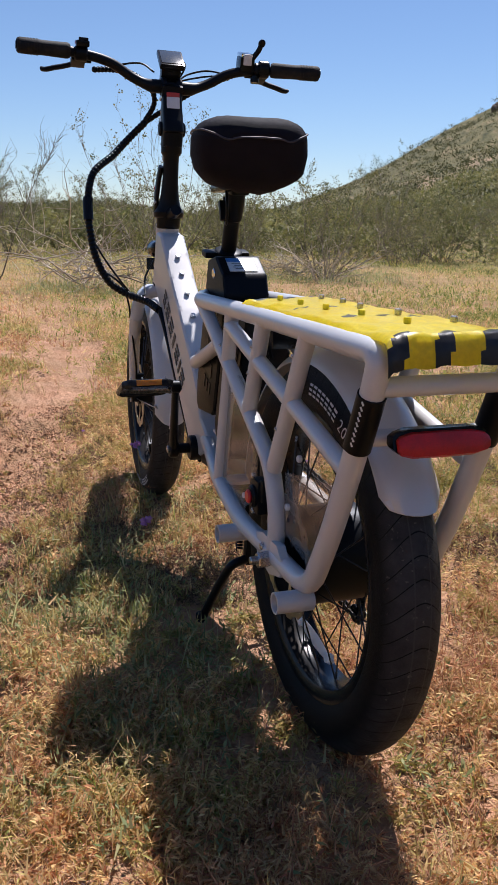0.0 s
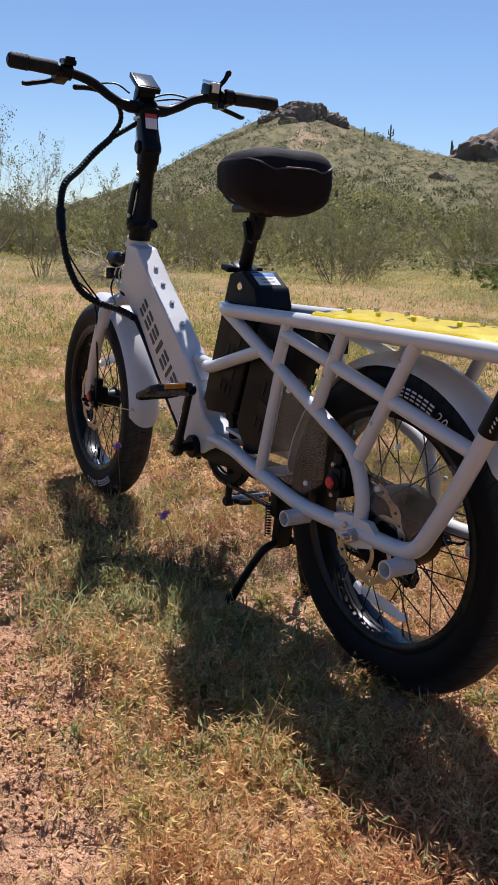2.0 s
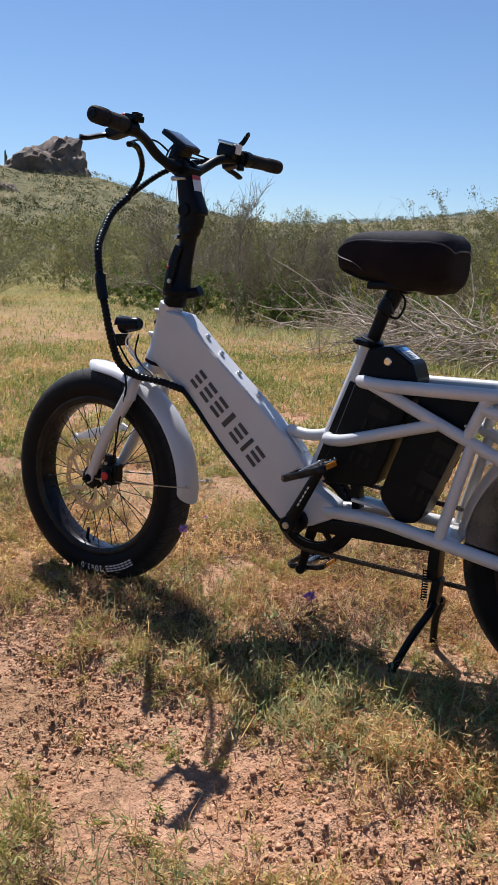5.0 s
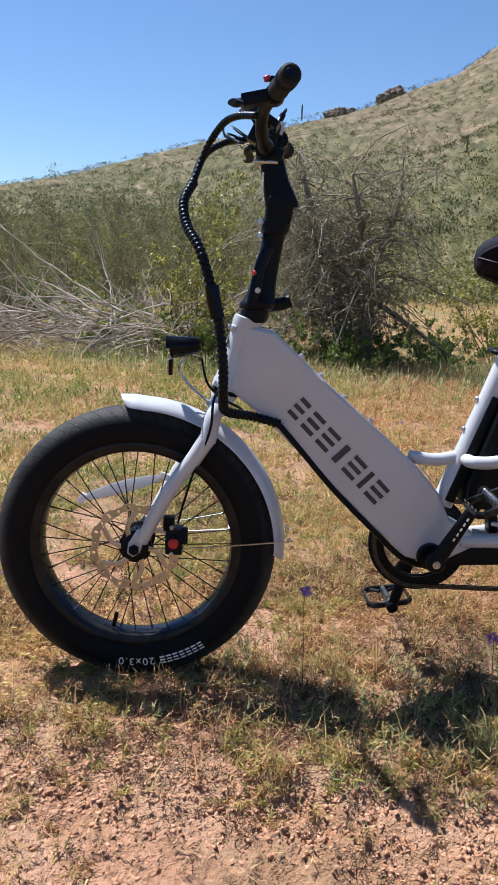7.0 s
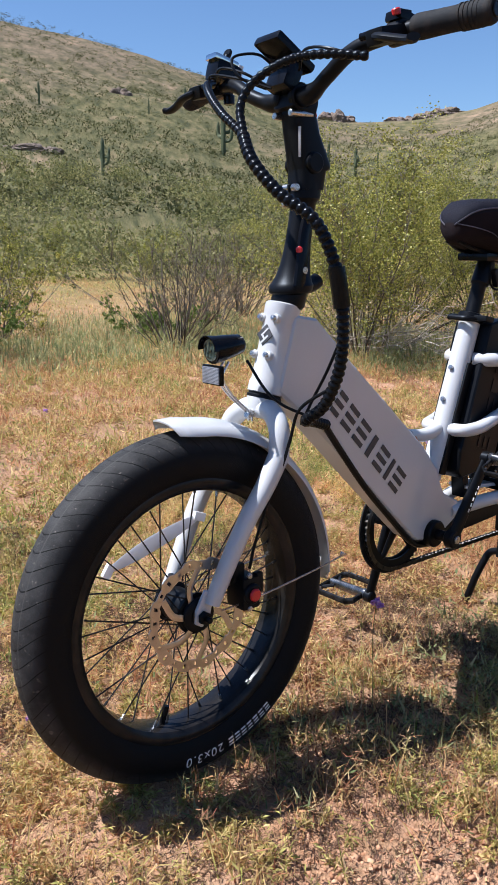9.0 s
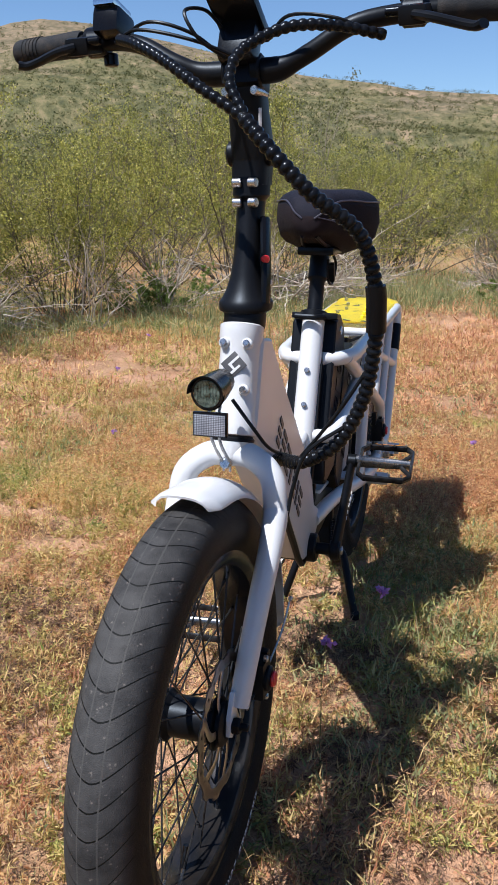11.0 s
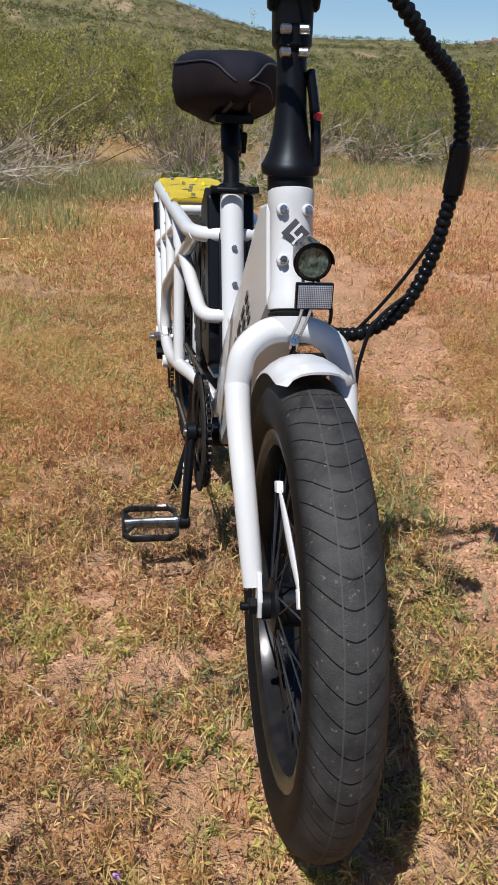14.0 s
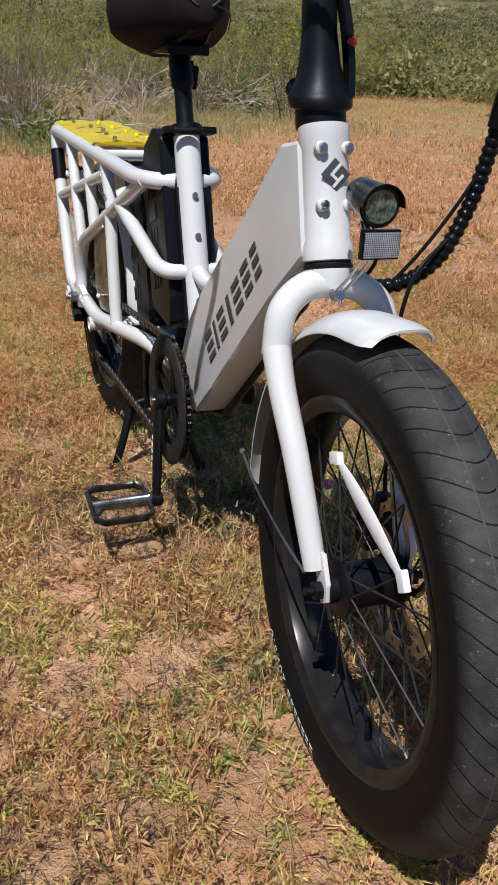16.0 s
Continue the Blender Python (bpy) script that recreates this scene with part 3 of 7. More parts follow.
# the fork and bar are turned a little to the right about the steering axis
PIVOT = Vector((1.052, 0, 0.731))
STEER, BAR_TURN = (Matrix.Translation(PIVOT) @ Matrix.Rotation(radians(a), 4, Vector((-0.279, 0, 0.960))) @ Matrix.Translation(-PIVOT) for a in (-2.4, -4.6))
FRONT = STEER @ Matrix.Translation((WHEELBASE, 0, AXLE_Z))


def both(make):
    """Left and right."""
    for side in (1, -1):
        make(side)


def bolt_head(c, axis, r=0.0055, depth=0.006, parent=None, name="bolt", material=None, m=None):
    bm = disc(c, axis, r, depth, 12, 0.001)
    a = Vector(axis).normalized()
    joined(bm, disc(Vector(c) + a * (depth * 0.5), a, r * 0.5, 0.0012, 6, 0.0002))
    return part(name, bm, material or STEEL, parent or bike, m=m)


# -- main frame --
part("down_tube", slab([(1.052, .722), (1.0, .713), (.955, .672), (.9, .622), (.819, .554), (.742, .488), (.70, .452), (.655, .40), (.628, .345), (.575, .318), (.575, .288), (.625, .262),
                                     (.66, .2505), (.715, .264), (.79, .332), (.868, .405), (1.004, .533), (1.088, .60)], -.030, .030, 0.011, 3), WHITE, bike)
hd = Vector((-0.279, 0, 0.960))
part("head_tube", sweep(bmesh.new(), [PIVOT - hd * .142, PIVOT - hd * .140, PIVOT - hd * .125, PIVOT - hd * .118, PIVOT - hd * .02, PIVOT - hd * .012, PIVOT + hd * .004, PIVOT + hd * .006],
                        [.024, .029, .029, .0265, .0265, .029, .029, .026], 28), WHITE, bike)
part("headset_ring", disc(PIVOT - hd * .147, hd, .0285, .006, 28), BLACK, bike)
SEAT_TOP, SEAT_LOW = Vector((.529, 0, .682)), Vector((.640, 0, .372))
part("seat_tube", sweep(bmesh.new(), [SEAT_LOW, SEAT_TOP], .0215, 24), WHITE, bike)
part("step_tube", tube([(.715, 0, .470), (.66, 0, .462), (.602, 0, .476)], .0132, .04), WHITE, bike)
part("bottom_bracket", disc((.665, 0, .270), (0, 1, 0), .027, .088, 28, .003), BLACK, bike)


def side_frame(s):
    Y = .081 * s
    rail = [(.537, .018 * s, .605), (.525, .048 * s, .605), (.47, .070 * s, .604), (.17, .0775 * s, .610), (-.19, Y, .613), (-.302, Y, .613), (-.282, Y, .562), (-.250, Y, .495), (-.196, Y, .385), (-.132, Y, .281), (-.06, Y, .277), (.0, Y, .278), (.169, Y, .274), (.33, .072 * s, .297), (.47, .047 * s, .310), (.60, .022 * s, .300)]
    part("rack_rail", tube(rail, .0142, .045), WHITE, bike)
    part("diagonal_tube", tube([(.50, .061 * s, .604), (.026, Y, .407), (-.003, Y, .335), (.004, Y, .282)], .0130, .06), WHITE, bike)
    part("upper_diagonal", tube([(.257, .0755 * s, .580), (-.236, Y, .467)], .0120), WHITE, bike)
    part("strut", tube([(.247, .0758 * s, .609), (.283, .071 * s, .520)], .0120), WHITE, bike)
    part("strut", tube([(.272, .0715 * s, .508), (.322, .073 * s, .299)], .0120, .03), WHITE, bike)
    part("strut", tube([(.078, .079 * s, .612), (.146, .0775 * s, .460)], .0120), WHITE, bike)
    part("strut", tube([(-.100, Y, .614), (.016, Y, .404)], .0120), WHITE, bike)
    part("lower_stay", tube([(.603, .012 * s, .470), (.600, .045 * s, .470), (.560, .056 * s, .472), (.345, .068 * s, .538)], .0132, .04), WHITE, bike)
    # dropout plate with its axle nut, and the open ends of the footrest tubes
    part("dropout", slab([(.055, .262), (.06, .296), (.03, .304), (-.03, .304), (-.05, .288), (-.045, .262), (0, .250)], min(.078 * s, .092 * s), max(.078 * s, .092 * s), .003), WHITE, bike)
    bm = disc((0, .101 * s, .2735), (0, 1, 0), .0125, .018, 6, .002)
    joined(bm, disc((0, .114 * s, .2735), (0, 1, 0), .006, .014, 14))
    part("axle_nut", bm, STEEL, bike)
    bolt_head((.026, .094 * s, .284), (0, s, 0), .006, .005)
    for x, z in ((.163, .257), (-.112, .257)):
        bm = bmesh.new()
        c = (x, 0, z)
        end = .123 if s > 0 else -.098
        lathe(bm, [(.0122, .070 * s), (.0148, .070 * s), (.0148, end), (.0122, end)], c, 24, closed=True)
        part("footrest_tube", bm, WHITE, bike)
    for x, z in ((.285, .545), (.10, .567), (-.075, .578), (.118, .525), (-.02, .47)):
        bolt_head((x, (.0935 - .03 * max(x, 0)) * s, z), (0, s, 0), .003, .003)
    # black sleeve on the rear upright
    part("sleeve", sweep(bmesh.new(), [(-.2840, Y, .567), (-.2530, Y, .501)], .0163, 18), BATTERY, bike, "black sleeve with a white marking")
    for k in range(9):
        t = .12 + k * .095
        c = Vector((-.2840, Y, .567)).lerp(Vector((-.2530, Y, .501)), 1 - t)
        part("sleeve_mark", block((.0022, .0026, .0052), m=Matrix.Translation(c + Vector((-.0095, .0128 * s, 0))) @ Matrix.Rotation(radians(40 * s), 4, "Z") @ Matrix.Rotation(radians(20), 4, "Y"), bevel=.0004), PALE_MARK, bike)


both(side_frame)
for x, z, r in ((-.287, .575, .0115), (-.257, .512, .010), (.16, .606, .011), (-.10, .608, .011)):
    part("cross_tube", tube([(x, -.079, z), (x, .079, z)], r), WHITE, bike)
part("bridge_plate", block((.05, .15, .006), (.305, 0, .302), .002), WHITE, bike)

# bosses along the top of the down tube, on the head tube and on the seat tube
top_n = Vector((-.65, 0, .76)).normalized()
for x, z in ((.945, .6635), (.905, .6265), (.855, .585), (.80, .5385)):
    bolt_head(Vector((x, 0, z)) + top_n * .002, top_n, .0062, .008)
fwd = Vector((.960, 0, .279))
for along, y in ((-.022, .0155), (-.022, -.0155), (-.082, .0155), (-.082, -.0155)):
    c = PIVOT + hd * along + fwd * .022 + Vector((0, y, 0))
    part("boss", disc(c + fwd * .001, fwd, .0072, .010, 16), WHITE, bike)
    bolt_head(c + fwd * .008, fwd, .0046, .007)
seat_d = (SEAT_TOP - SEAT_LOW).normalized()
seat_f = Vector((seat_d.z, 0, -seat_d.x))
for d in (.105, .170):
    bolt_head(SEAT_TOP - seat_d * d + seat_f * .0225, seat_f, .005, .009)
# badge on the head tube: a dark square turned on its corner
badge_m = Matrix.Translation(PIVOT + hd * -.050 + fwd * .0264) @ Matrix.Rotation(radians(-16), 4, "Y") @ Matrix.Rotation(radians(45), 4, "X")
badge = part("badge", block((.0016, .025, .025), bevel=.0004, m=badge_m), DARK_MARK, bike, "dark diamond badge with pale slots")
for y, z, w, h in ((.0035, .0035, .018, .0032), (-.0035, -.0065, .018, .0032), (-.0035, -.0015, .0032, .007)):
    part("badge_slot", block((.0008, w, h), bevel=.0001, m=badge_m @ Matrix.Translation((.0012, y, z))), WHITE, badge)
# seven dark marks along each side of the down tube
run, rise = Vector((-.707, 0, -.707)), Vector((-.707, 0, .707))


def flat_mark(c, w, h, s, material, parent, along, above, name="side_mark", hole=True, proud=.0305, stroke=.0078):
    """Thin plates on a side face: stacked plain bars, or one bar."""
    a, u = along.normalized(), above.normalized()
    bm = bmesh.new()
    outer = [(-w / 2, -h / 2), (w / 2, -h / 2), (w / 2, h / 2), (-w / 2, h / 2)]
    k = stroke
    rings = [[(-w / 2, -h / 2), (w / 2, -h / 2), (w / 2, -h / 2 + k), (-w / 2, -h / 2 + k)], [(-w / 2, h / 2 - k), (w / 2, h / 2 - k), (w / 2, h / 2), (-w / 2, h / 2)]] if hole else [outer]
    if hole and w > .024:
        rings.append([(-w / 2, -k / 2), (w / 2, -k / 2), (w / 2, k / 2), (-w / 2, k / 2)])
    for ring in rings:
        vs = [[bm.verts.new(Vector((c.x, 0, c.z)) + a * p + u * r + Vector((0, (proud + q) * s, 0))) for p, r in ring] for q in (.0, .0012)]
        bm.faces.new(vs[1])
        bm.faces.new(vs[0][::-1])
        for i in range(4):
            bm.faces.new((vs[0][i], vs[0][(i + 1) % 4], vs[1][(i + 1) % 4], vs[1][i]))
    bmesh.ops.recalc_face_normals(bm, faces=bm.faces)
    return part(name, bm, material, parent, angle=0)


for s in (1, -1):
    for k, w in enumerate((.025, .031, .033, .013, .033, .010, .033)):
        at = (.004, .045, .089, .128, .168, .202, .236)[k]
        c = Vector((.957, 0, .560)) + run * at + rise * .011
        flat_mark(c, w, .043, s, DARK_MARK, bike, run, rise, hole=k not in (3, 5), stroke=.0088)
part("warning_sticker", block((.0012, .034, .062), bevel=.0003, m=Matrix.Translation((.690, .0, .4475)) @ Matrix.Rotation(radians(43), 4, "Y")), STICKER_WHITE, bike, "white sticker with an orange band")
part("warning_band", block((.0014, .034, .014), bevel=.0003, m=Matrix.Translation((.7075, 0, .4655)) @ Matrix.Rotation(radians(43), 4, "Y")), STICKER_ORANGE, bike)

part("steerer_collar", sweep(bmesh.new(), [PIVOT - hd * .146, PIVOT - hd * .150, PIVOT - hd * .172], [.0265, .0275, .021], 24), WHITE, bike)
part("headset_seal", sweep(bmesh.new(), [PIVOT - hd * .140, PIVOT - hd * .147], [.0262, .0262], 24), GRIP_RUBBER, bike)

# -- fork and mudguards --
part("fork_crown", sweep(bmesh.new(), flowing([(1.122, .068, .500), (1.113, .060, .546), (1.104, .032, .570), (1.102, 0, .5735), (1.104, -.032, .570), (1.113, -.060, .546), (1.122, -.068, .500)], 6), .0168, 18), WHITE, bike, m=STEER)


def fork_leg(s):
    pts = flowing([(1.122, .068 * s, .507), (1.148, .0675 * s, .465), (1.190, .064 * s, .405), (1.235, .0575 * s, .318), (1.247, .056 * s, .292)], 5)
    leg = part("fork_leg", sweep(bmesh.new(), pts, [.0168 - .0045 * i / (len(pts) - 1) for i in range(len(pts))], 18), WHITE, bike, m=STEER)
    part("dropout", slab([(1.238, .312), (1.256, .316), (1.274, .286), (1.276, .266), (1.264, .258), (1.250, .268)], .050 * s - .003, .050 * s + .003, .002), WHITE, bike, m=STEER)
    bm = disc((0, .058 * s, 0), (0, 1, 0), .011, .010, 6, .0015)
    joined(bm, disc((0, .066 * s, 0), (0, 1, 0), .005, .014, 12))
    part("axle_nut", bm, BLACK, bike, m=FRONT)
    part("mudguard_stay", sweep(bmesh.new(), flowing([(.945, .044 * s, .300), (1.05, .056 * s, .292), (1.16, .060 * s, .282), (1.232, .061 * s, .279)], 5), .0016, 6), STEEL, bike, m=STEER)
    bolt_head((.955, .046 * s, .303), (0, s, 0), .004, .006, m=STEER)


both(fork_leg)


def mudguard(r, w, a0, a1, m, flare=0.0, name="mudguard"):
    """A strip bent round the wheel, arched across, with thickness."""
    bm = bmesh.new()
    cols = 9
    n = 40
    layers = []
    for thick in (0.0, .0028):
        grid = []
        for i in range(n + 1):
            a = radians(a0 + (a1 - a0) * i / n)
            e = min(i, n - i) / n
            row = []
            for j in range(cols):
                v = 2 * j / (cols - 1) - 1
                narrow = 1 - .25 * max(0, 1 - e / .025) ** 2 * (v * v)
                rr = r + thick - .020 * abs(v) ** 2.4 + flare * max(0, 1 - i / 3) * .35
                aa = a + radians(5.5) * (1 - v * v) * (-1 if i == 0 else 1 if i == n else 0) * .5
                row.append(bm.verts.new((rr * math.cos(aa), v * w * narrow, rr * math.sin(aa))))
            grid.append(row)
        layers.append(grid)
    for k, grid in enumerate(layers):
        for i in range(n):
            for j in range(cols - 1):
                q = (grid[i][j], grid[i + 1][j], grid[i + 1][j + 1], grid[i][j + 1])
                bm.faces.new(q if k else q[::-1])
    lo, hi = layers
    for i in range(n):
        for j in (0, cols - 1):
            bm.faces.new((lo[i][j], lo[i + 1][j], hi[i + 1][j], hi[i][j]))
    for i in (0, n):
        for j in range(cols - 1):
            bm.faces.new((lo[i][j], lo[i][j + 1], hi[i][j + 1], hi[i][j]))
    bmesh.ops.recalc_face_normals(bm, faces=bm.faces)
    return part(name, bm, WHITE, bike, m=m, angle=50)


mudguard(.2985, .043, 86, 182, FRONT, .012, "front_mudguard")
mudguard(.2985, .040, 6, 149, REAR, 0, "rear_mudguard")


# -- wheels --
def wheel(name, m, hub_r, hub_w, rotor_y, spokes=36, motor=False):
    bm = bmesh.new()
    if not motor:
        half = [(.006, .62), (.0165, .6), (.0165, .47), (hub_r, .43), (hub_r, .37), (hub_r * .8, .30)]
        lathe(bm, [(r, -hub_w * q) for r, q in half] + [(r, hub_w * q) for r, q in half[::-1]], n=40)
    else:
        lathe(bm, [(.006, -hub_w * .62), (hub_r * .45, -hub_w * .6), (hub_r * .8, -hub_w * .52), (hub_r, -hub_w * .42), (hub_r, hub_w * .42), (hub_r * .8, hub_w * .52), (hub_r * .45, hub_w * .6), (.006, hub_w * .62)], n=48)
    if motor:
        for k in range(12):
            a = math.pi * k / 6
            joined(bm, disc((hub_r * .72 * math.cos(a), hub_w * .545, hub_r * .72 * math.sin(a)), (0, 1, 0), .003, .006, 8, .0005))
    hub = part(name, bm, BLACK, bike, m=m)
    # tyre: a round section set on the rim
    prof = []
    for i in range(25):
        a = radians(-128 + 256 * i / 24)
        prof.append((.2395 + .0440 * math.cos(a), .0410 * math.sin(a)))
    bm = bmesh.new()
    lathe(bm, prof, n=120)
    part("tyre", bm, TYRE, hub, angle=0).data.shade_smooth()
    bm = bmesh.new()
    lathe(bm, [(.2150, -.0310), (.2090, -.0335), (.2010, -.0325), (.1935, -.027), (.1900, -.015), (.1895, 0), (.1900, .015), (.1935, .027), (.2010, .0325), (.2090, .0335), (.2150, .0310), (.2060, .027), (.2010, .0), (.2060, -.027)], n=96, closed=True)
    part("rim", bm, RIM, hub, "black aluminium rim")
    fl = hub_r * (.92 if motor else .86)
    for k in range(spokes):
        side = 1 if k % 2 else -1
        a = 2 * math.pi * k / spokes
        lead = (1 if (k // 2) % 2 else -1) * radians(34 if not motor else 24)
        p = Vector((fl * math.cos(a + lead), side * hub_w * .40, fl * math.sin(a + lead)))
        q = Vector((.1925 * math.cos(a), side * .006, .1925 * math.sin(a)))
        part("spoke", sweep(bmesh.new(), [p, q], .00125, 5), SPOKE, hub, angle=0)
        if k % 3 == 0:
            continue
        part("nipple", sweep(bmesh.new(), [q - (q - p).normalized() * .011, q], .0022, 6), STEEL if k % 2 else SPOKE, hub, angle=0)
    # disc rotor: toothed ring, carrier arms and vent slots
    bm = bmesh.new()
    n = 96
    outer = [.0885 + (.0028 if (i // 4) % 2 else -.0016) for i in range(n)]
    inner = [.0735 + (.0022 if (i // 6) % 2 else -.0015) for i in range(n)]
    rows = []
    for y in (-.0009, .0009):
        rows.append([[bm.verts.new((rr[i] * math.cos(2 * math.pi * i / n), rotor_y + y, rr[i] * math.sin(2 * math.pi * i / n))) for i in range(n)] for rr in (inner, outer)])
    hole = {i for i in range(n) if i % 4 == 1}
    midr = []
    for i in range(n):
        j = (i + 1) % n
        (ai, ao), (bi, bo) = rows
        bm.faces.new((ao[i], ao[j], bo[j], bo[i]))
        bm.faces.new((ai[j], ai[i], bi[i], bi[j]))
        for inn, out in ((ai, ao), (bi, bo)):
            if i in hole:
                lo1, lo2 = inn[i].co.lerp(out[i].co, .28), inn[j].co.lerp(out[j].co, .28)
                hi1, hi2 = inn[i].co.lerp(out[i].co, .72), inn[j].co.lerp(out[j].co, .72)
                l1, l2, h1, h2 = (bm.verts.new(c) for c in (lo1, lo2, hi1, hi2))
                bm.faces.new((inn[i], inn[j], l2, l1))
                bm.faces.new((h1, h2, out[j], out[i]))
            else:
                bm.faces.new((inn[i], inn[j], out[j], out[i]))
    for k in range(6):
        a = math.pi * k / 3
        pts = [Vector((.024 * math.cos(a), rotor_y, .024 * math.sin(a))), Vector((.048 * math.cos(a + .22), rotor_y, .048 * math.sin(a + .22))), Vector((.0745 * math.cos(a + .55), rotor_y, .0745 * math.sin(a + .55)))]
        part("rotor_arm", sweep(bmesh.new(), flowing(pts, 4), .0052, 6, oval=(1, .18), up=(math.cos(a + 1.6), 0, math.sin(a + 1.6))), ROTOR, hub)
    bmesh.ops.recalc_face_normals(bm, faces=bm.faces)
    part("brake_rotor", bm, ROTOR, hub, "drilled steel brake rotor", angle=30)
    bm = bmesh.new()
    lathe(bm, [(.006, rotor_y - .003), (.028, rotor_y - .003), (.028, rotor_y + .003), (.022, rotor_y + .006), (.006, rotor_y + .006)], n=24)
    part("rotor_carrier", bm, BLACK, hub)
    return hub


def spoke_reflector(hub, a, y, half=.66, near=.142, name="spoke_reflector"):
    """A long white bowed plate clipped across the spokes."""
    bm = bmesh.new()
    steps = np.linspace(-half, half, 17)
    reach = [near / math.cos(d) ** .95 for d in steps]
    pts = [Vector((r * math.cos(a + d), y, r * math.sin(a + d))) for d, r in zip(steps, reach)]
    sweep(bm, pts, [.0045, .007, .009, .0105, .0115, .0122, .0128, .013, .013, .013, .0128, .0122, .0115, .0105, .009, .007, .0045], 8, oval=(1, .2), up=(math.cos(a), 0, math.sin(a)))
    ob = part(name, bm, PLATE, hub, "white plastic spoke reflector")
    for d, r in ((steps[0], reach[0]), (steps[-1], reach[-1])):
        c = Vector((r * math.cos(a + d), y, r * math.sin(a + d)))
        part("reflector_clip", block((.014, .008, .022), bevel=.002, m=Matrix.Translation(c) @ Matrix.Rotation(-(a + d), 4, "Y")), PLATE, hub)
    return ob


def caliper(m, c, s):
    """A cable disc caliper: black body, clamp arm and a red adjuster."""
    x, y, z = c
    bm = block((.034, .044, .052), (x, y, z), .006)
    joined(bm, block((.022, .02, .03), (x + .012, y - .004, z + .032), .004))
    joined(bm, disc((x, y + .022 * s, z), (0, 1, 0), .017, .012, 20, .003))
    joined(bm, block((.014, .012, .034), (x - .02, y + .012 * s, z + .012), .004))
    body = part("brake_caliper", bm, BLACK, bike, "black brake caliper with red adjuster", m=m)
    part("adjuster", disc((x, y + .030 * s, z), (0, 1, 0), .0105, .006, 18, .002), RED, body)
    for dz in (-.024, .03):
        bolt_head((x + .004, y + .021 * s, z + dz), (0, s, 0), .0045, .006, parent=body)
    return body


front_wheel = wheel("front_wheel", FRONT, .033, .080, .040)
rear_wheel = wheel("rear_wheel", REAR, .072, .098, .064, motor=True)
spoke_reflector(front_wheel, radians(73), -.024, .67, .113)
spoke_reflector(rear_wheel, radians(-85), .012, .39)
caliper(STEER, (1.182, .052, .298), 1)
caliper(Matrix.Identity(4), (.062, .074, .350), 1)
part("valve", sweep(bmesh.new(), [(.196 * math.cos(-1.32), 0, .196 * math.sin(-1.32)), (.160 * math.cos(-1.32), .004, .160 * math.sin(-1.32))], .0045, 10), GLOSS_BLACK, front_wheel)


def tyre_text(hub, start, words, side, y):
    """Pale marks and figures bent round a tyre's sidewall, over 43 degrees."""
    step = radians(43) / 13.2
    r0, tall = .2375, .0165
    a = start

    def on_tyre(rr, aa):
        q = max(-1, min(1, (rr - .2395) / .0440))
        return (rr * math.cos(aa), math.copysign(.0410 * math.sqrt(max(0, 1 - q * q)) + .0007, y), rr * math.sin(aa))

    for word in words:
        if word == "#":
            bm = bmesh.new()
            w, k = step * .74, .0034
            cells = [(0, w, r0, r0 + k), (0, w, r0 + tall - k, r0 + tall), (0, w, r0 + tall / 2 - k / 2, r0 + tall / 2 + k / 2)]
            for a0, a1, q0, q1 in cells:
                bm.faces.new([bm.verts.new(on_tyre(rr, a + side * aa)) for rr, aa in ((q0, a0), (q0, a1), (q1, a1), (q1, a0))])
            part("sidewall_mark", bm, SIDEWALL_WHITE, hub, angle=0)
        elif word != " ":
            cu = bpy.data.curves.new("figure", "FONT")
            cu.body, cu.size = word, tall * 1.42
            tmp = bpy.data.objects.new("figure", cu)
            me = bpy.data.meshes.new_from_object(tmp)
            bpy.data.objects.remove(tmp)
            bpy.data.curves.remove(cu)
            for vtx in me.vertices:
                vtx.co = on_tyre(r0 + vtx.co.y, a + side * vtx.co.x / .246)
            part_mesh("sidewall_figure", me, SIDEWALL_WHITE, hub, angle=0)
        a += side * step * (.55 if word in ". " else 1)


for hub, left, right in ((front_wheel, -125, -92), (rear_wheel, 92, 88)):
    tyre_text(hub, radians(left), "####### 20x3.0", 1, .03)
    tyre_text(hub, radians(right), "####### 20x3.0", -1, -.03)

# -- saddle and post --
POST_TOP = Vector((.479, 0, .807))
part("seat_post", sweep(bmesh.new(), [SEAT_TOP - seat_d * .03, SEAT_TOP + seat_d * .03, SEAT_TOP + seat_d * .07, SEAT_TOP + seat_d * .075, POST_TOP - seat_d * .02, POST_TOP], [.0145, .0145, .0145, .0185, .0185, .016], 20), BLACK, bike)
part("seat_clamp", sweep(bmesh.new(), [SEAT_TOP - seat_d * .006, SEAT_TOP - seat_d * .004, SEAT_TOP + seat_d * .010, SEAT_TOP + seat_d * .012], [.023, .0265, .0265, .023], 24), BLACK, bike)
part("clamp_plate", block((.030, .088, .0115), bevel=.004, m=Matrix.Translation(SEAT_TOP + seat_d * .004 + Vector((.004, .004, 0))) @ Matrix.Rotation(radians(-12), 4, "Y")), BLACK, bike)
part("clamp_lever", tube([SEAT_TOP + Vector((.018, .022, .004)), SEAT_TOP + Vector((.036, .012, .006)), SEAT_TOP + Vector((.03, -.03, .006))], .0055, .012, 10), BLACK, bike)
part("post_head", block((.05, .034, .026), bevel=.006, m=Matrix.Translation(POST_TOP + Vector((-.004, 0, .0))) @ Matrix.Rotation(radians(-8), 4, "Y")), BLACK, bike)
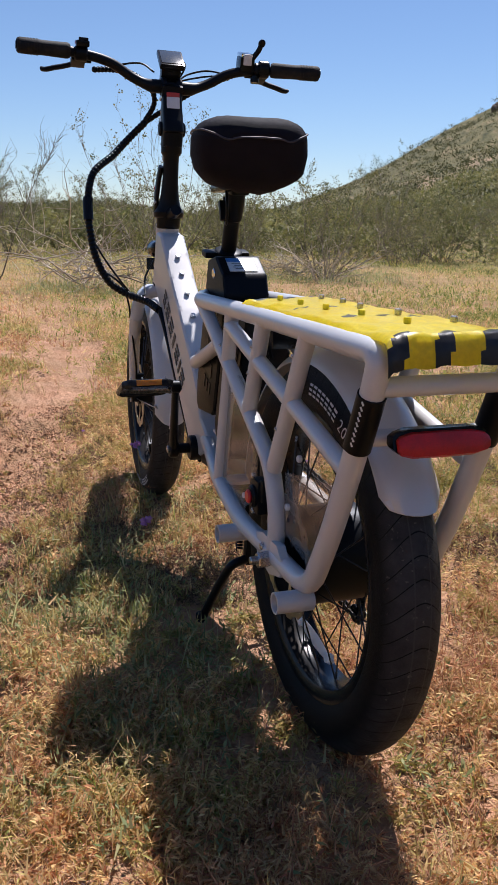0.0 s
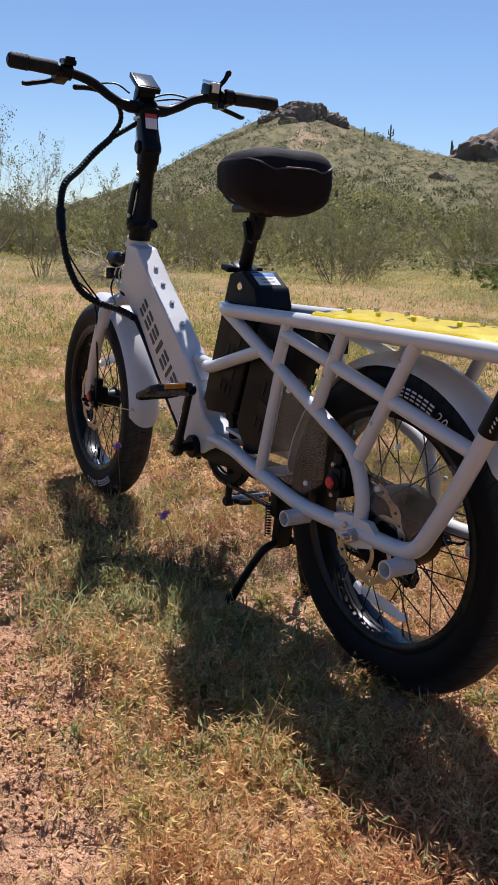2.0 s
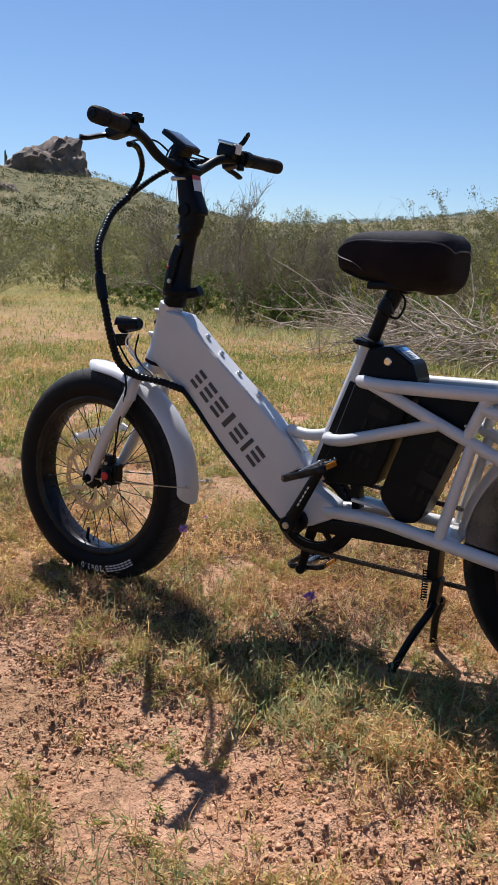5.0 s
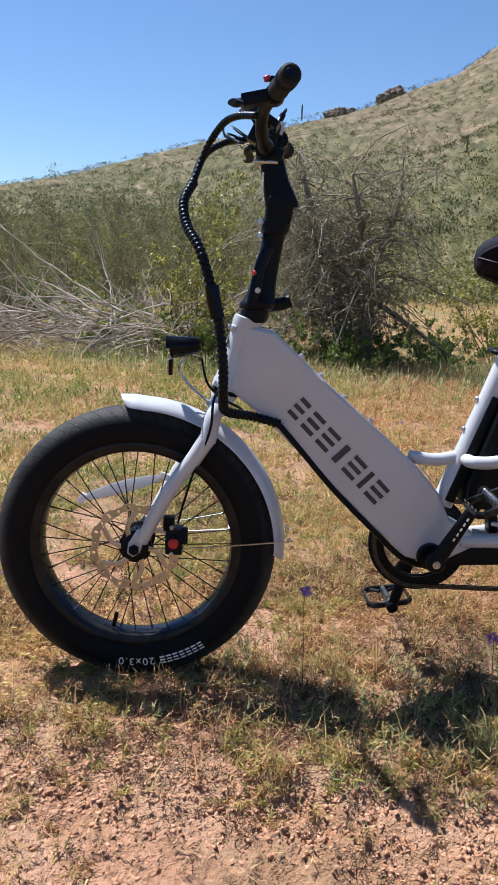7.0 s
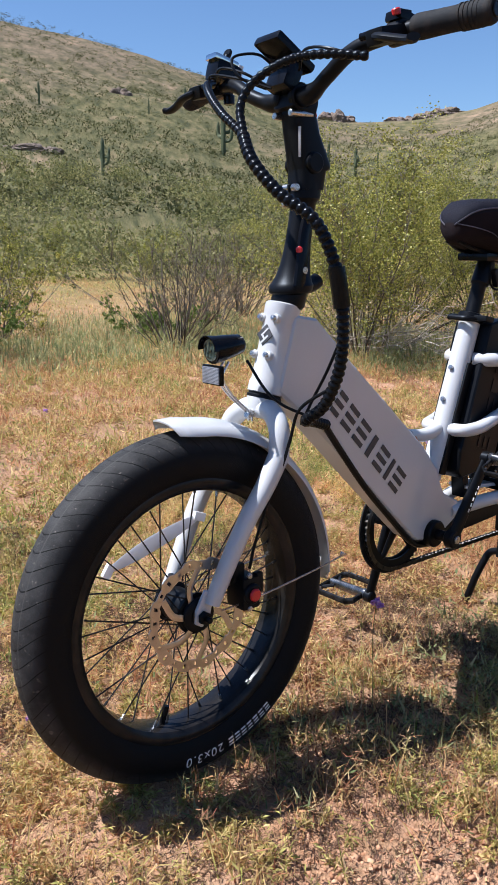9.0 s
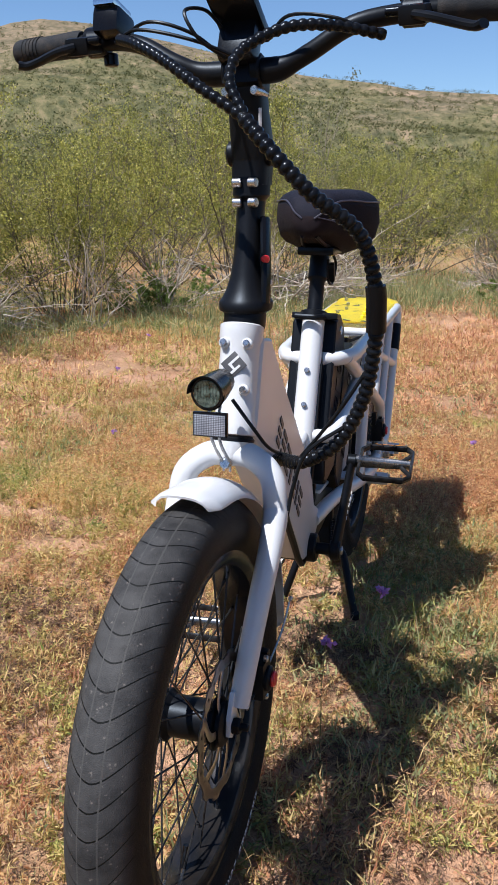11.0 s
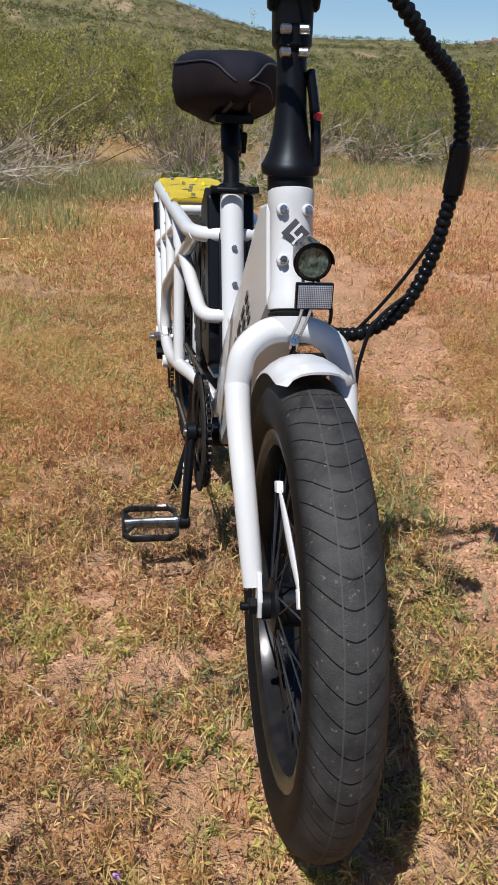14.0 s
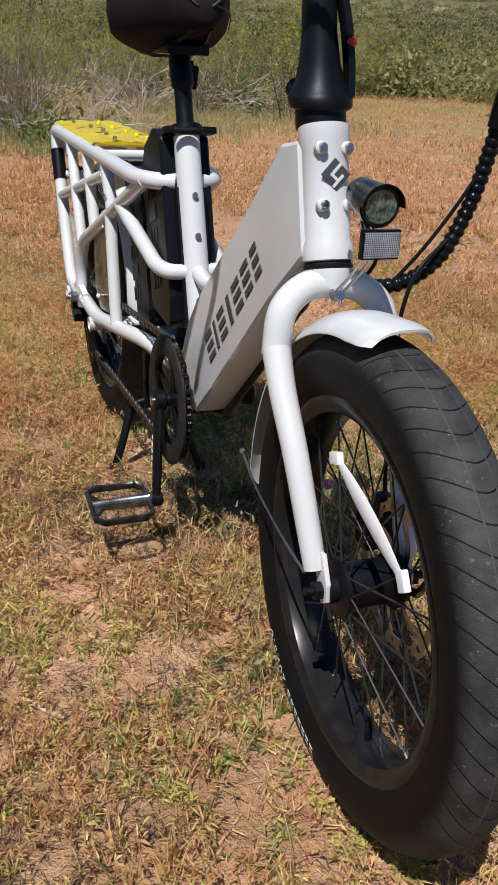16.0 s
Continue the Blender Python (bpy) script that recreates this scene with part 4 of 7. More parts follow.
for y in (.021, -.021):
    part("saddle_rail", tube([(.60, y * .6, .836), (.55, y, .817), (.43, y, .811), (.36, y * 1.6, .826)], .0036, .03, 8), BLACK, bike)
part("post_wire", sweep(bmesh.new(), flowing([(.470, .022, .800), (.450, .026, .776), (.466, .022, .742), (.492, .018, .752), (.495, .018, .790)], 6), .0026, 8), CABLE, bike)
part("quick_lever", block((.012, .012, .036), bevel=.003, m=Matrix.Translation((.486, .024, .765)) @ Matrix.Rotation(radians(20), 4, "Y")), BLACK, bike)


def saddle():
    st = [(.658, .012, .872, .896), (.650, .028, .862, .912), (.630, .040, .855, .928), (.60, .052, .850, .938), (.56, .066, .845, .942), (.52, .082, .838, .9425), (.47, .098, .828, .943), (.42, .106, .821, .945),
          (.375, .107, .819, .945), (.345, .100, .823, .940), (.330, .085, .834, .930), (.324, .060, .850, .915)]
    st = [(.347 + (x - .324) * .80, w * .93, lo - .025, hi - .025) for x, w, lo, hi in st]
    bm = bmesh.new()
    n = 28
    rings, seam = [], {1: [], -1: []}
    for x, w, lo, hi in st:
        ring = []
        for i in range(n):
            a = 2 * math.pi * i / n
            ca, sa = math.cos(a), math.sin(a)
            e = .52
            yy = w * math.copysign(abs(ca) ** e, ca)
            h = (hi - lo) / 2
            zz = (hi + lo) / 2 + h * math.copysign(abs(sa) ** e, sa)
            if sa < 0:
                yy *= 1 - .42 * abs(sa) ** 1.3
            dip = .002 * math.exp(-(yy / .02) ** 2) * (1 if sa > .7 and x < .5 else 0)
            ring.append(bm.verts.new((x, yy, zz - dip + .0012 * noise.noise(Vector((x * 40, yy * 40, zz * 40))) + (.009 * noise.noise(Vector((x * 26, yy * 26, 3))) if sa < 0 else 0))))
        rings.append(ring)
        for s in (1, -1):
            seam[s].append((x, s * w * .985, hi - (hi - lo) * .20))
    for a, b in zip(rings, rings[1:]):
        for i in range(n):
            bm.faces.new((a[i], b[i], b[(i + 1) % n], a[(i + 1) % n]))
    bm.faces.new(rings[0])
    bm.faces.new(rings[-1][::-1])
    bmesh.ops.recalc_face_normals(bm, faces=bm.faces)
    for f in bm.faces:
        q = f.calc_center_median()
        lo, hi = np.interp(q.x, [s[0] for s in st][::-1], [s[2] for s in st][::-1]), np.interp(q.x, [s[0] for s in st][::-1], [s[3] for s in st][::-1])
        f.material_index = 1 if q.z < hi - (hi - lo) * .24 else 0
    ob = part("saddle", bm, [SADDLE_CLOTH, SADDLE_SKIRT], bike, "wide black cloth-covered saddle", angle=70)
    back = [(.342, s * .03, .881) for s in (1, -1)]
    line = seam[1] + back + seam[-1][::-1]
    part("piping", sweep(bmesh.new(), flowing(line, 4), .0017, 6), PIPING, ob)
    part("saddle_base", block((.16, .07, .016), (.455, 0, .806), .006), GLOSS_BLACK, ob)
    part("nose_panel", sweep(bmesh.new(), flowing([(.614, .018, .868), (.593, .045, .861), (.558, .059, .851), (.537, .064, .838)], 4), .0010, 5), PIPING, ob)


saddle()

# -- batteries and controller --
pack = part("battery", slab([(.518, .676), (.468, .684), (.418, .652), (.405, .618), (.408, .592), (.478, .390), (.490, .378), (.592, .370), (.606, .385), (.60, .43)], -.043, .043, .009, 3), BATTERY, bike, "black battery pack behind the seat tube")
part("battery_label", block((.0012, .052, .040), bevel=.0003, m=Matrix.Translation((.4424, 0, .6688)) @ Matrix.Rotation(radians(57.4), 4, "Y")), STICKER_WHITE, pack, "white and blue battery sticker")
part("label_band", block((.0016, .052, .011), bevel=.0003, m=Matrix.Translation((.4542, 0, .6764)) @ Matrix.Rotation(radians(57.4), 4, "Y")), STICKER_BLUE, pack)
for k in range(4):
    part("label_line", block((.0016, .036 - k % 2 * .008, .0016), bevel=0, m=Matrix.Translation((.4446 - k * .0042, 0, .6702 - k * .0027)) @ Matrix.Rotation(radians(57.4), 4, "Y")), DARK_MARK, pack)
part("lock", disc((.472, .0435, .652), (0, 1, 0), .009, .005, 18), CHROME, pack)
pack2 = part("second_battery", slab([(.396, .592), (.284, .600), (.276, .585), (.372, .330), (.385, .316), (.425, .309), (.462, .352), (.468, .370)], -.043, .043, .008, 3), BATTERY, bike, "second black battery pack ahead of the rear wheel")
for host, o, d in ((pack, (.56, .43), (-.32, .95)), (pack2, (.418, .375), (-.36, .93))):
    a = Vector((d[0], 0, d[1])).normalized()
    u = Vector((-a.z, 0, a.x))
    for s in (1, -1):
        for k, w in enumerate((.026, .028, .028, .026, .028)):
            c = Vector((o[0], 0, o[1])) + a * (.018 + k * .0385) + u * .036
            flat_mark(c, w, .045, s, BATTERY_MARK, host, a, u, "pack_mark", hole=k % 2 == 0, proud=.0432)
part("battery_seat", block((.30, .05, .034), bevel=.006, m=Matrix.Translation((.490, 0, .268)) @ Matrix.Rotation(radians(2), 4, "Y")), BLACK, bike, "black controller box under the frame")
part("battery_rail", block((.02, .05, .23), bevel=.004, m=Matrix.Translation((.592, 0, .49)) @ Matrix.Rotation(radians(-20), 4, "Y")), BLACK, bike)
part("battery_foot", block((.02, .03, .06), bevel=.004, m=Matrix.Translation((.535, 0, .345)) @ Matrix.Rotation(radians(8), 4, "Y")), BLACK, bike)
part("tray", block((.13, .05, .008), bevel=.003, m=Matrix.Translation((.475, 0, .331)) @ Matrix.Rotation(radians(-6), 4, "Y")), WHITE, bike)
part("connector_box", block((.045, .05, .055), (.215, .0, .575), .006), GLOSS_BLACK, bike)
part("rear_wire", sweep(bmesh.new(), flowing([(.215, .02, .59), (.17, .06, .60), (.13, .058, .58), (.125, .05, .545)], 6), .0032, 8), CABLE, bike)


# -- clear wheel guards between the frame tubes --
def guards(s):
    y = .073 * s
    for poly in ([(.262, .500), (.205, .505), (.115, .452), (.118, .330), (.175, .293), (.30, .312)], [(-.010, .405), (-.010, .318), (-.12, .296), (-.165, .35), (-.195, .44)]):
        ob = part("wheel_guard", slab(poly, y - .0012, y + .0012, .0004, 1), CLEAR, bike, "clear plastic wheel guard")
        ob.visible_shadow = False
    for x, z in ((.235, .478), (.165, .318), (-.07, .44), (-.03, .36)):
        bolt_head((x, y + .004 * s, z), (0, s, 0), .005, .006, material=REFLECTOR)


both(guards)

# -- drive side --
part("crank_axle", disc((.665, 0, .270), (0, 1, 0), .011, .16, 16), BLACK, bike)


def crank(s, top):
    a, b = Vector((.665, .078 * s, .270)), Vector(top)
    bm = sweep(bmesh.new(), [a, a.lerp(b, .06), a.lerp(b, .94), b], [.013, .0155, .0115, .010], 14, oval=(1, .62), up=(0, 0, 1) if abs((b - a).normalized().z) < .9 else (1, 0, 0))
    joined(bm, disc(a, (0, 1, 0), .019, .020, 20, .003))
    joined(bm, disc(b, (0, 1, 0), .013, .020, 18, .003))
    arm = part("crank_arm", bm, BLACK, bike)
    bolt_head(a + Vector((0, .011 * s, 0)), (0, s, 0), .008, .006, parent=arm)
    for k in range(5):
        c = a.lerp(b, .36 + k * .07)
        part("arm_mark", block((.007, .001, .0035), bevel=0, m=Matrix.Translation(c + Vector((0, .0098 * s, 0))) @ Matrix.Rotation(math.atan2(-(b.z - a.z), b.x - a.x), 4, "Y")), PALE_MARK, arm)
    return arm


def pedal(c, s, tilt):
    """A cage pedal: axle, two plates, end bars, pins and reflectors."""
    base = Matrix.Translation(c) @ Matrix.Rotation(radians(tilt), 4, "Y")
    bm = bmesh.new()
    sweep(bm, [base @ Vector((0, y * s, 0)) for y in (-.060, -.050, -.046, .020, .046)], [.0085, .0115, .0100, .0085, .0070], 14, oval=(1.25, .85), up=base.to_3x3() @ Vector((0, 0, 1)))
    body = part("pedal", bm, PEDAL_METAL, bike, "black metal cage pedal with an amber reflector")
    bm = bmesh.new()
    cage = [(-.048, -.036), (-.036, -.048), (.036, -.048), (.048, -.036), (.048, .036), (.036, .048), (-.036, .048), (-.048, .036)]
    sweep(bm, [base @ Vector((x, y * s, 0)) for x, y in cage + cage[:2]], .0058, 8, oval=(1.3, .62), up=base.to_3x3() @ Vector((0, 0, 1)))
    part("pedal_cage", bm, PEDAL_BLACK, body, "scuffed black pedal cage")
    for x in (-.030, .030):
        part("pedal_rib", sweep(bmesh.new(), [base @ Vector((x, .047 * s, 0)), base @ Vector((x * .3, .030 * s, 0))], .0042, 8), PEDAL_BLACK, body)
    for x in (-.05, .05):
        if x < 0:
            part("pedal_reflector", block((.004, .05, .011), bevel=.001, m=base @ Matrix.Translation((x, 0, 0))), AMBER, body, "amber pedal reflector")
        for y in (-.034, -.012, .012, .034):
            part("pedal_pin", disc(base @ Vector((x * .92, y, .009)), base.to_3x3() @ Vector((0, 0, 1)), .0018, .006, 6, .0004), STEEL, body)
    return body


crank(1, (.583, .092, .421))
crank(-1, (.706, -.092, .108))
pedal((.583, .155, .421), 1, 22)
pedal((.706, -.155, .108), -1, 8)


def toothed(c, r, teeth, w, inner):
    bm = bmesh.new()
    n = teeth * 4
    rows = []
    for y in (-w / 2, w / 2):
        out = [bm.verts.new((c[0] + (r + (.0026 if i % 4 in (1, 2) else -.0022)) * math.cos(2 * math.pi * i / n), c[1] + y, c[2] + (r + (.0026 if i % 4 in (1, 2) else -.0022)) * math.sin(2 * math.pi * i / n))) for i in range(n)]
        inn = [bm.verts.new((c[0] + inner * math.cos(2 * math.pi * i / n), c[1] + y, c[2] + inner * math.sin(2 * math.pi * i / n))) for i in range(n)]
        rows.append((out, inn))
    (ao, ai), (bo, bi) = rows
    for i in range(n):
        j = (i + 1) % n
        bm.faces.new((ao[i], ao[j], bo[j], bo[i]))
        bm.faces.new((ai[j], ai[i], bi[i], bi[j]))
        bm.faces.new((ai[i], ai[j], ao[j], ao[i]))
        bm.faces.new((bo[i], bo[j], bi[j], bi[i]))
    bmesh.ops.recalc_face_normals(bm, faces=bm.faces)
    return bm


BB = (.665, -.056, .270)
ring = part("chainring", toothed(BB, .098, 46, .004, .078), BLACK, bike, "black chainring with guard")
for k in range(5):
    a = 2 * math.pi * k / 5 + .3
    part("ring_arm", sweep(bmesh.new(), [(BB[0], BB[1], BB[2]), (BB[0] + .081 * math.cos(a), BB[1], BB[2] + .081 * math.sin(a))], [.013, .007], 10, oval=(1, .4), up=(-math.sin(a), 0, math.cos(a))), BLACK, ring)
bm = bmesh.new()
lathe(bm, [(.076, -.0105), (.078, -.0115), (.107, -.0115), (.109, -.0105), (.109, -.0075), (.076, -.0075)], BB, 64, closed=True)
part("ring_guard", bm, GRIP_RUBBER, ring)
for k, (r, y) in enumerate(((.042, -.058), (.038, -.062), (.034, -.066), (.030, -.070), (.026, -.074))):
    part("sprocket", toothed((0, y, AXLE_Z), r, 22 - 2 * k, .002, .018), CHAIN, rear_wheel, m=REAR.inverted())


def chain_run(pts, name="chain"):
    """Links along a line: plates and rollers in one chain."""
    line = [Vector(p) for p in pts]
    bm = bmesh.new()
    step, carry, k = .0127, 0.0, 0
    for a, b in zip(line, line[1:]):
        d = (b - a).normalized()
        length = (b - a).length
        s = carry
        while s < length:
            c = a + d * s
            ang = math.atan2(-d.z, d.x)
            wide = .0046 if k % 2 else .0034
            for y in (wide, -wide):
                block((.0125, .0011, .0085), bevel=0, m=Matrix.Translation(c + Vector((0, y, 0))) @ Matrix.Rotation(ang, 4, "Y"), bm=bm)
            block((.0052, wide * 1.6, .0052), bevel=0, m=Matrix.Translation(c - d * .0063) @ Matrix.Rotation(ang + .785, 4, "Y"), bm=bm)
            k += 1
            s += step
        carry = s - length
    return part(name, bm, CHAIN, bike, "oily bicycle chain", angle=0)


def arc(c, r, a0, a1, n, y):
    return [(c[0] + r * math.cos(radians(a0 + (a1 - a0) * i / n)), y, c[2] + r * math.sin(radians(a0 + (a1 - a0) * i / n))) for i in range(n + 1)]


chain_run(arc((0, 0, AXLE_Z), .036, 245, 95, 8, -.062) + arc(BB, .098, 93, -93, 18, -.056) + [(.06, -.062, .155), (.012, -.064, .150), (.004, -.064, .168), (.03, -.064, .205), (.02, -.063, .232)])
mech = part("derailleur", block((.05, .03, .026), bevel=.006, m=Matrix.Translation((-.012, -.088, .238)) @ Matrix.Rotation(radians(30), 4, "Y")), BLACK, bike, "black rear derailleur")
part("mech_cage", sweep(bmesh.new(), [(.018, -.074, .205), (.040, -.072, .150)], .012, 10, oval=(1, .25), up=(1, 0, 0)), BLACK, mech)
for x, z in ((.020, .205), (.034, .152)):
    part("jockey_wheel", disc((x, -.066, z), (0, 1, 0), .015, .005, 18), GLOSS_BLACK, mech)
part("mech_wire", sweep(bmesh.new(), flowing([(-.03, -.09, .245), (-.075, -.09, .255), (-.07, -.088, .285), (.02, -.088, .29)], 5), .0026, 8), CABLE, bike)

# -- kickstand --
stand = part("kickstand", block((.026, .046, .070), (.343, 0, .226), .008), BLACK, bike, "black two-legged kickstand with a spring")
part("stand_arm", block((.020, .040, .07), bevel=.007, m=Matrix.Translation((.337, 0, .160)) @ Matrix.Rotation(radians(-6), 4, "Y")), BLACK, stand)
for s in (1, -1):
    part("stand_leg", tube([(.333, .018 * s, .138), (.333, .046 * s, .130), (.352 if s < 0 else .362, .064 * s, .075), (.358 if s < 0 else .392, .088 * s, -.004)], .0085, .03, 12), BLACK, stand)
    part("stand_foot", disc((.358 if s < 0 else .392, .088 * s, .004), (0, 0, 1), .0105, .016, 14), GRIP_RUBBER, stand)
coil = [(.356 + .0065 * math.cos(k * .9), .024 + .0065 * math.sin(k * .9), .215 - k * .00085) for k in range(80)]
part("stand_spring", sweep(bmesh.new(), coil, .0014, 5), GLOSS_BLACK, stand)

# -- stem and handlebar --
def stem_ring(bm, z, x, a, b, n=28, e=1.0):
    out = []
    for i in range(n):
        t = 2 * math.pi * i / n
        c, s = math.cos(t), math.sin(t)
        out.append(bm.verts.new((x + a * math.copysign(abs(c) ** e, c), b * math.copysign(abs(s) ** e, s), z)))
    return out


def stack(rows, n=28):
    bm = bmesh.new()
    rings = [stem_ring(bm, *row[:4], n=n, e=row[4] if len(row) > 4 else 1.0) for row in rows]
    for a, b in zip(rings, rings[1:]):
        for i in range(n):
            bm.faces.new((a[i], a[(i + 1) % n], b[(i + 1) % n], b[i]))
    bm.faces.new(rings[0][::-1])
    bm.faces.new(rings[-1])
    return bm


stem = part("stem", stack([(.728, 1.045, .026, .026), (.732, 1.043, .0285, .0285), (.752, 1.038, .0285, .0285), (.755, 1.037, .0335, .0345), (.758, 1.036, .0350, .0360), (.766, 1.034, .0355, .0365), (.770, 1.033, .0330, .0335), (.782, 1.030, .0285, .0275), (.80, 1.026, .0250, .0228),
                           (.83, 1.020, .0222, .0192), (.88, 1.011, .0212, .0182), (.895, 1.008, .0215, .0190), (.902, 1.007, .027, .0245), (.925, 1.004, .028, .0245)]), BLACK, bike, "black folding stem", m=BAR_TURN)
part("stem_upper", stack([(.915, 1.004, .026, .024, .6), (.944, 1.000, .027, .0245, .55), (.947, .996, .0315, .0245, .5), (.955, .9965, .0325, .0245, .5), (.975, 1.003, .029, .024, .5), (1.0, 1.0115, .0248, .0235, .5), (1.03, 1.018, .0225, .023, .5), (1.046, 1.020, .0215, .0225, .6)]), BLACK, stem, m=None)
part("hinge_pin", disc((1.006, 0, .955), (0, 1, 0), .0165, .062, 20, .003), BLACK, stem)
for z in (.918, .893):
    for s in (1, -1):
        bolt_head((1.034, .011 * s, z), (.2, s, 0), .006, .012, parent=stem)
lever = part("fold_lever", sweep(bmesh.new(), flowing([(1.044, .030, .765), (1.038, .030, .80), (1.030, .0265, .84), (1.018, .0225, .872)], 4), .0115, 10, oval=(1, .55), up=(1, 0, 0)), GLOSS_BLACK, stem, "black folding lever")
part("lever_catch", disc((1.042, .030, .822), (.8, .6, 0), .0055, .008, 14), RED, lever)
bolt_head((1.035, .0335, .79), (0, 1, 0), .006, .006, parent=lever)
part("hinge_lug", tube([(1.012, .0, .762), (.988, -.006, .765), (.972, -.008, .772)], .013, .01, 12), BLACK, stem)
part("stem_mark", block((.0012, .004, .045), bevel=.0003, m=Matrix.Translation((1.0335, .0218, .985)) @ Matrix.Rotation(radians(50), 4, "Z")), PALE_MARK, stem)
for k, (z, mat_) in enumerate(((1.012, STICKER_WHITE), (1.030, STICKER_RED))):
    part("stem_sticker", block((.0012, .030, .026 if k == 0 else .010), bevel=.0003, m=Matrix.Translation((.9888 + k * .0045, 0, z)) @ Matrix.Rotation(radians(14), 4, "Y")), mat_, stem, "white and red warning sticker")

BAR = [(.993, .363, 1.120), (1.005, .285, 1.1215), (1.022, .205, 1.1185), (1.036, .145, 1.108), (1.040, .095, 1.083), (1.034, .055, 1.068), (1.031, .02, 1.066)]
bar_line = flowing(BAR + [(x, -y, z) for x, y, z in BAR[::-1]], 6)
bar = part("handlebar", sweep(bmesh.new(), bar_line, [.0112 if abs(p.y) > .075 else .0112 + .0042 * smooth(.075, .04, abs(p.y)) for p in bar_line], 18), BLACK, bike, "black swept handlebar", m=BAR_TURN @ Matrix.Translation((-.002, 0, 1.0505)) @ Matrix.Rotation(radians(.75), 4, "X") @ Matrix.Diagonal((1, .957, 1, 1)) @ Matrix.Translation((0, 0, -1.066)))
for s in (1, -1):
    part("bar_clamp", disc((1.031, .019 * s, 1.066), (0, 1, 0), .0215, .014, 24, .003), BLACK, bar)
    bolt_head((1.031, .020 * s, 1.042), (1, 0, 0), .0055, .045, parent=bar)
part("clamp_body", block((.05, .052, .03), bevel=.008, m=Matrix.Translation((1.024, 0, 1.058)) @ Matrix.Rotation(radians(-18), 4, "Y")), BLACK, bar)


def grip(s):
    a, b = Vector((.992, .365 * s, 1.120)), Vector((1.012, .245 * s, 1.1212))
    bm = sweep(bmesh.new(), [a.lerp(b, t) for t in (0, .02, .06, .3, .5, .7, .92, .96, 1.0)], [.013, .0158, .0172, .0166, .0160, .0164, .0172, .0168, .015], 22)
    g = part("grip", bm, GRIP_RUBBER, bar, "black rubber grip")
    for k in range(5):
        c = a.lerp(b, .16 + k * .055)
        part("grip_rib", sweep(bmesh.new(), [c - (b - a).normalized() * .0014, c + (b - a).normalized() * .0014], .0176, 22), GRIP_RUBBER, g)
    part("grip_plug", disc(a + Vector((-.0, .0012 * s, 0)), (a - b), .009, .003, 16), GLOSS_BLACK, g)
    # lever, its clamp and blade
    hold = Vector((1.017, .218 * s, 1.119))
    bm = disc(hold, (0, 1, .0), .0165, .030, 20, .003)
    joined(bm, block((.048, .034, .022), bevel=.006, m=Matrix.Translation(hold + Vector((.030, .006 * s, -.008))) @ Matrix.Rotation(radians(12), 4, "Y")))
    lev = part("brake_lever", bm, BLACK, bar, "black brake lever")
    part("lever_blade", sweep(bmesh.new(), flowing([hold + Vector((.050, .010 * s, -.012)), hold + Vector((.060, .03 * s, -.018)), hold + Vector((.056, .060 * s, -.026)), hold + Vector((.058, .080 * s, -.031)), hold + Vector((.064, .090 * s, -.030))], 5), .0080, 10, oval=(.7, 1.15)), BLACK, lev)
    part("lever_nut", disc(hold + Vector((.046, -.018 * s, -.006)), (0, 1, 0), .0055, .018, 12), GLOSS_BLACK, lev)


both(grip)
# control pad on the left, throttle and shifter on the right
pad = part("control_pad", block((.032, .032, .014), bevel=.005, m=Matrix.Translation((1.010, .215, 1.139)) @ Matrix.Rotation(radians(-10), 4, "Y")), GLOSS_BLACK, bar, "black button pad")
part("button", block((.014, .022, .006), bevel=.002, m=Matrix.Translation((1.004, .213, 1.147))), GRIP_RUBBER, pad)
part("horn_button", disc((1.030, .226, 1.143), (.3, 0, 1), .0062, .009, 16), RED, pad)
shift = part("shifter", block((.052, .038, .034), bevel=.009, m=Matrix.Translation((1.034, -.185, 1.134)) @ Matrix.Rotation(radians(-14), 4, "Y")), GLOSS_BLACK, bar, "gear shifter with a silver cover")
part("shifter_cover", block((.050, .032, .010), bevel=.004, m=Matrix.Translation((1.036, -.185, 1.154)) @ Matrix.Rotation(radians(-14), 4, "Y")), CHROME, shift, "silver shifter cover")
part("shifter_window", block((.010, .020, .024), bevel=.002, m=Matrix.Translation((1.006, -.184, 1.138)) @ Matrix.Rotation(radians(-14), 4, "Y")), REFLECTOR, shift)
part("thumb_lever", tube([(1.018, -.200, 1.145), (1.008, -.212, 1.162), (1.004, -.215, 1.172)], .0062, .01, 12), GLOSS_BLACK, shift)
part("thumb_paddle", disc((1.002, -.217, 1.176), (.9, .2, .5), .0095, .006, 18, .002), GLOSS_BLACK, shift)
part("throttle", disc((1.010, -.226, 1.121), (0.05, 1, 0), .0195, .026, 22, .003), GLOSS_BLACK, bar)
part("bell", disc((1.010, -.205, 1.098), (0, 0, 1), .010, .016, 16), GLOSS_BLACK, bar)
# display, tilted towards the rider
tilt = Matrix.Translation((1.046, 0, 1.128)) @ Matrix.Rotation(radians(-32), 4, "Y")
display = part("display", block((.082, .062, .014), bevel=.005, m=tilt), GLOSS_BLACK, bar, "tilted bicycle display")
part("screen", block((.066, .052, .0016), bevel=.0004, m=tilt @ Matrix.Translation((-.002, 0, .0076))), SCREEN, display, "grey display glass")
part("display_arm", block((.03, .05, .05), bevel=.008, m=Matrix.Translation((1.046, 0, 1.098)) @ Matrix.Rotation(radians(-25), 4, "Y")), GLOSS_BLACK, display)


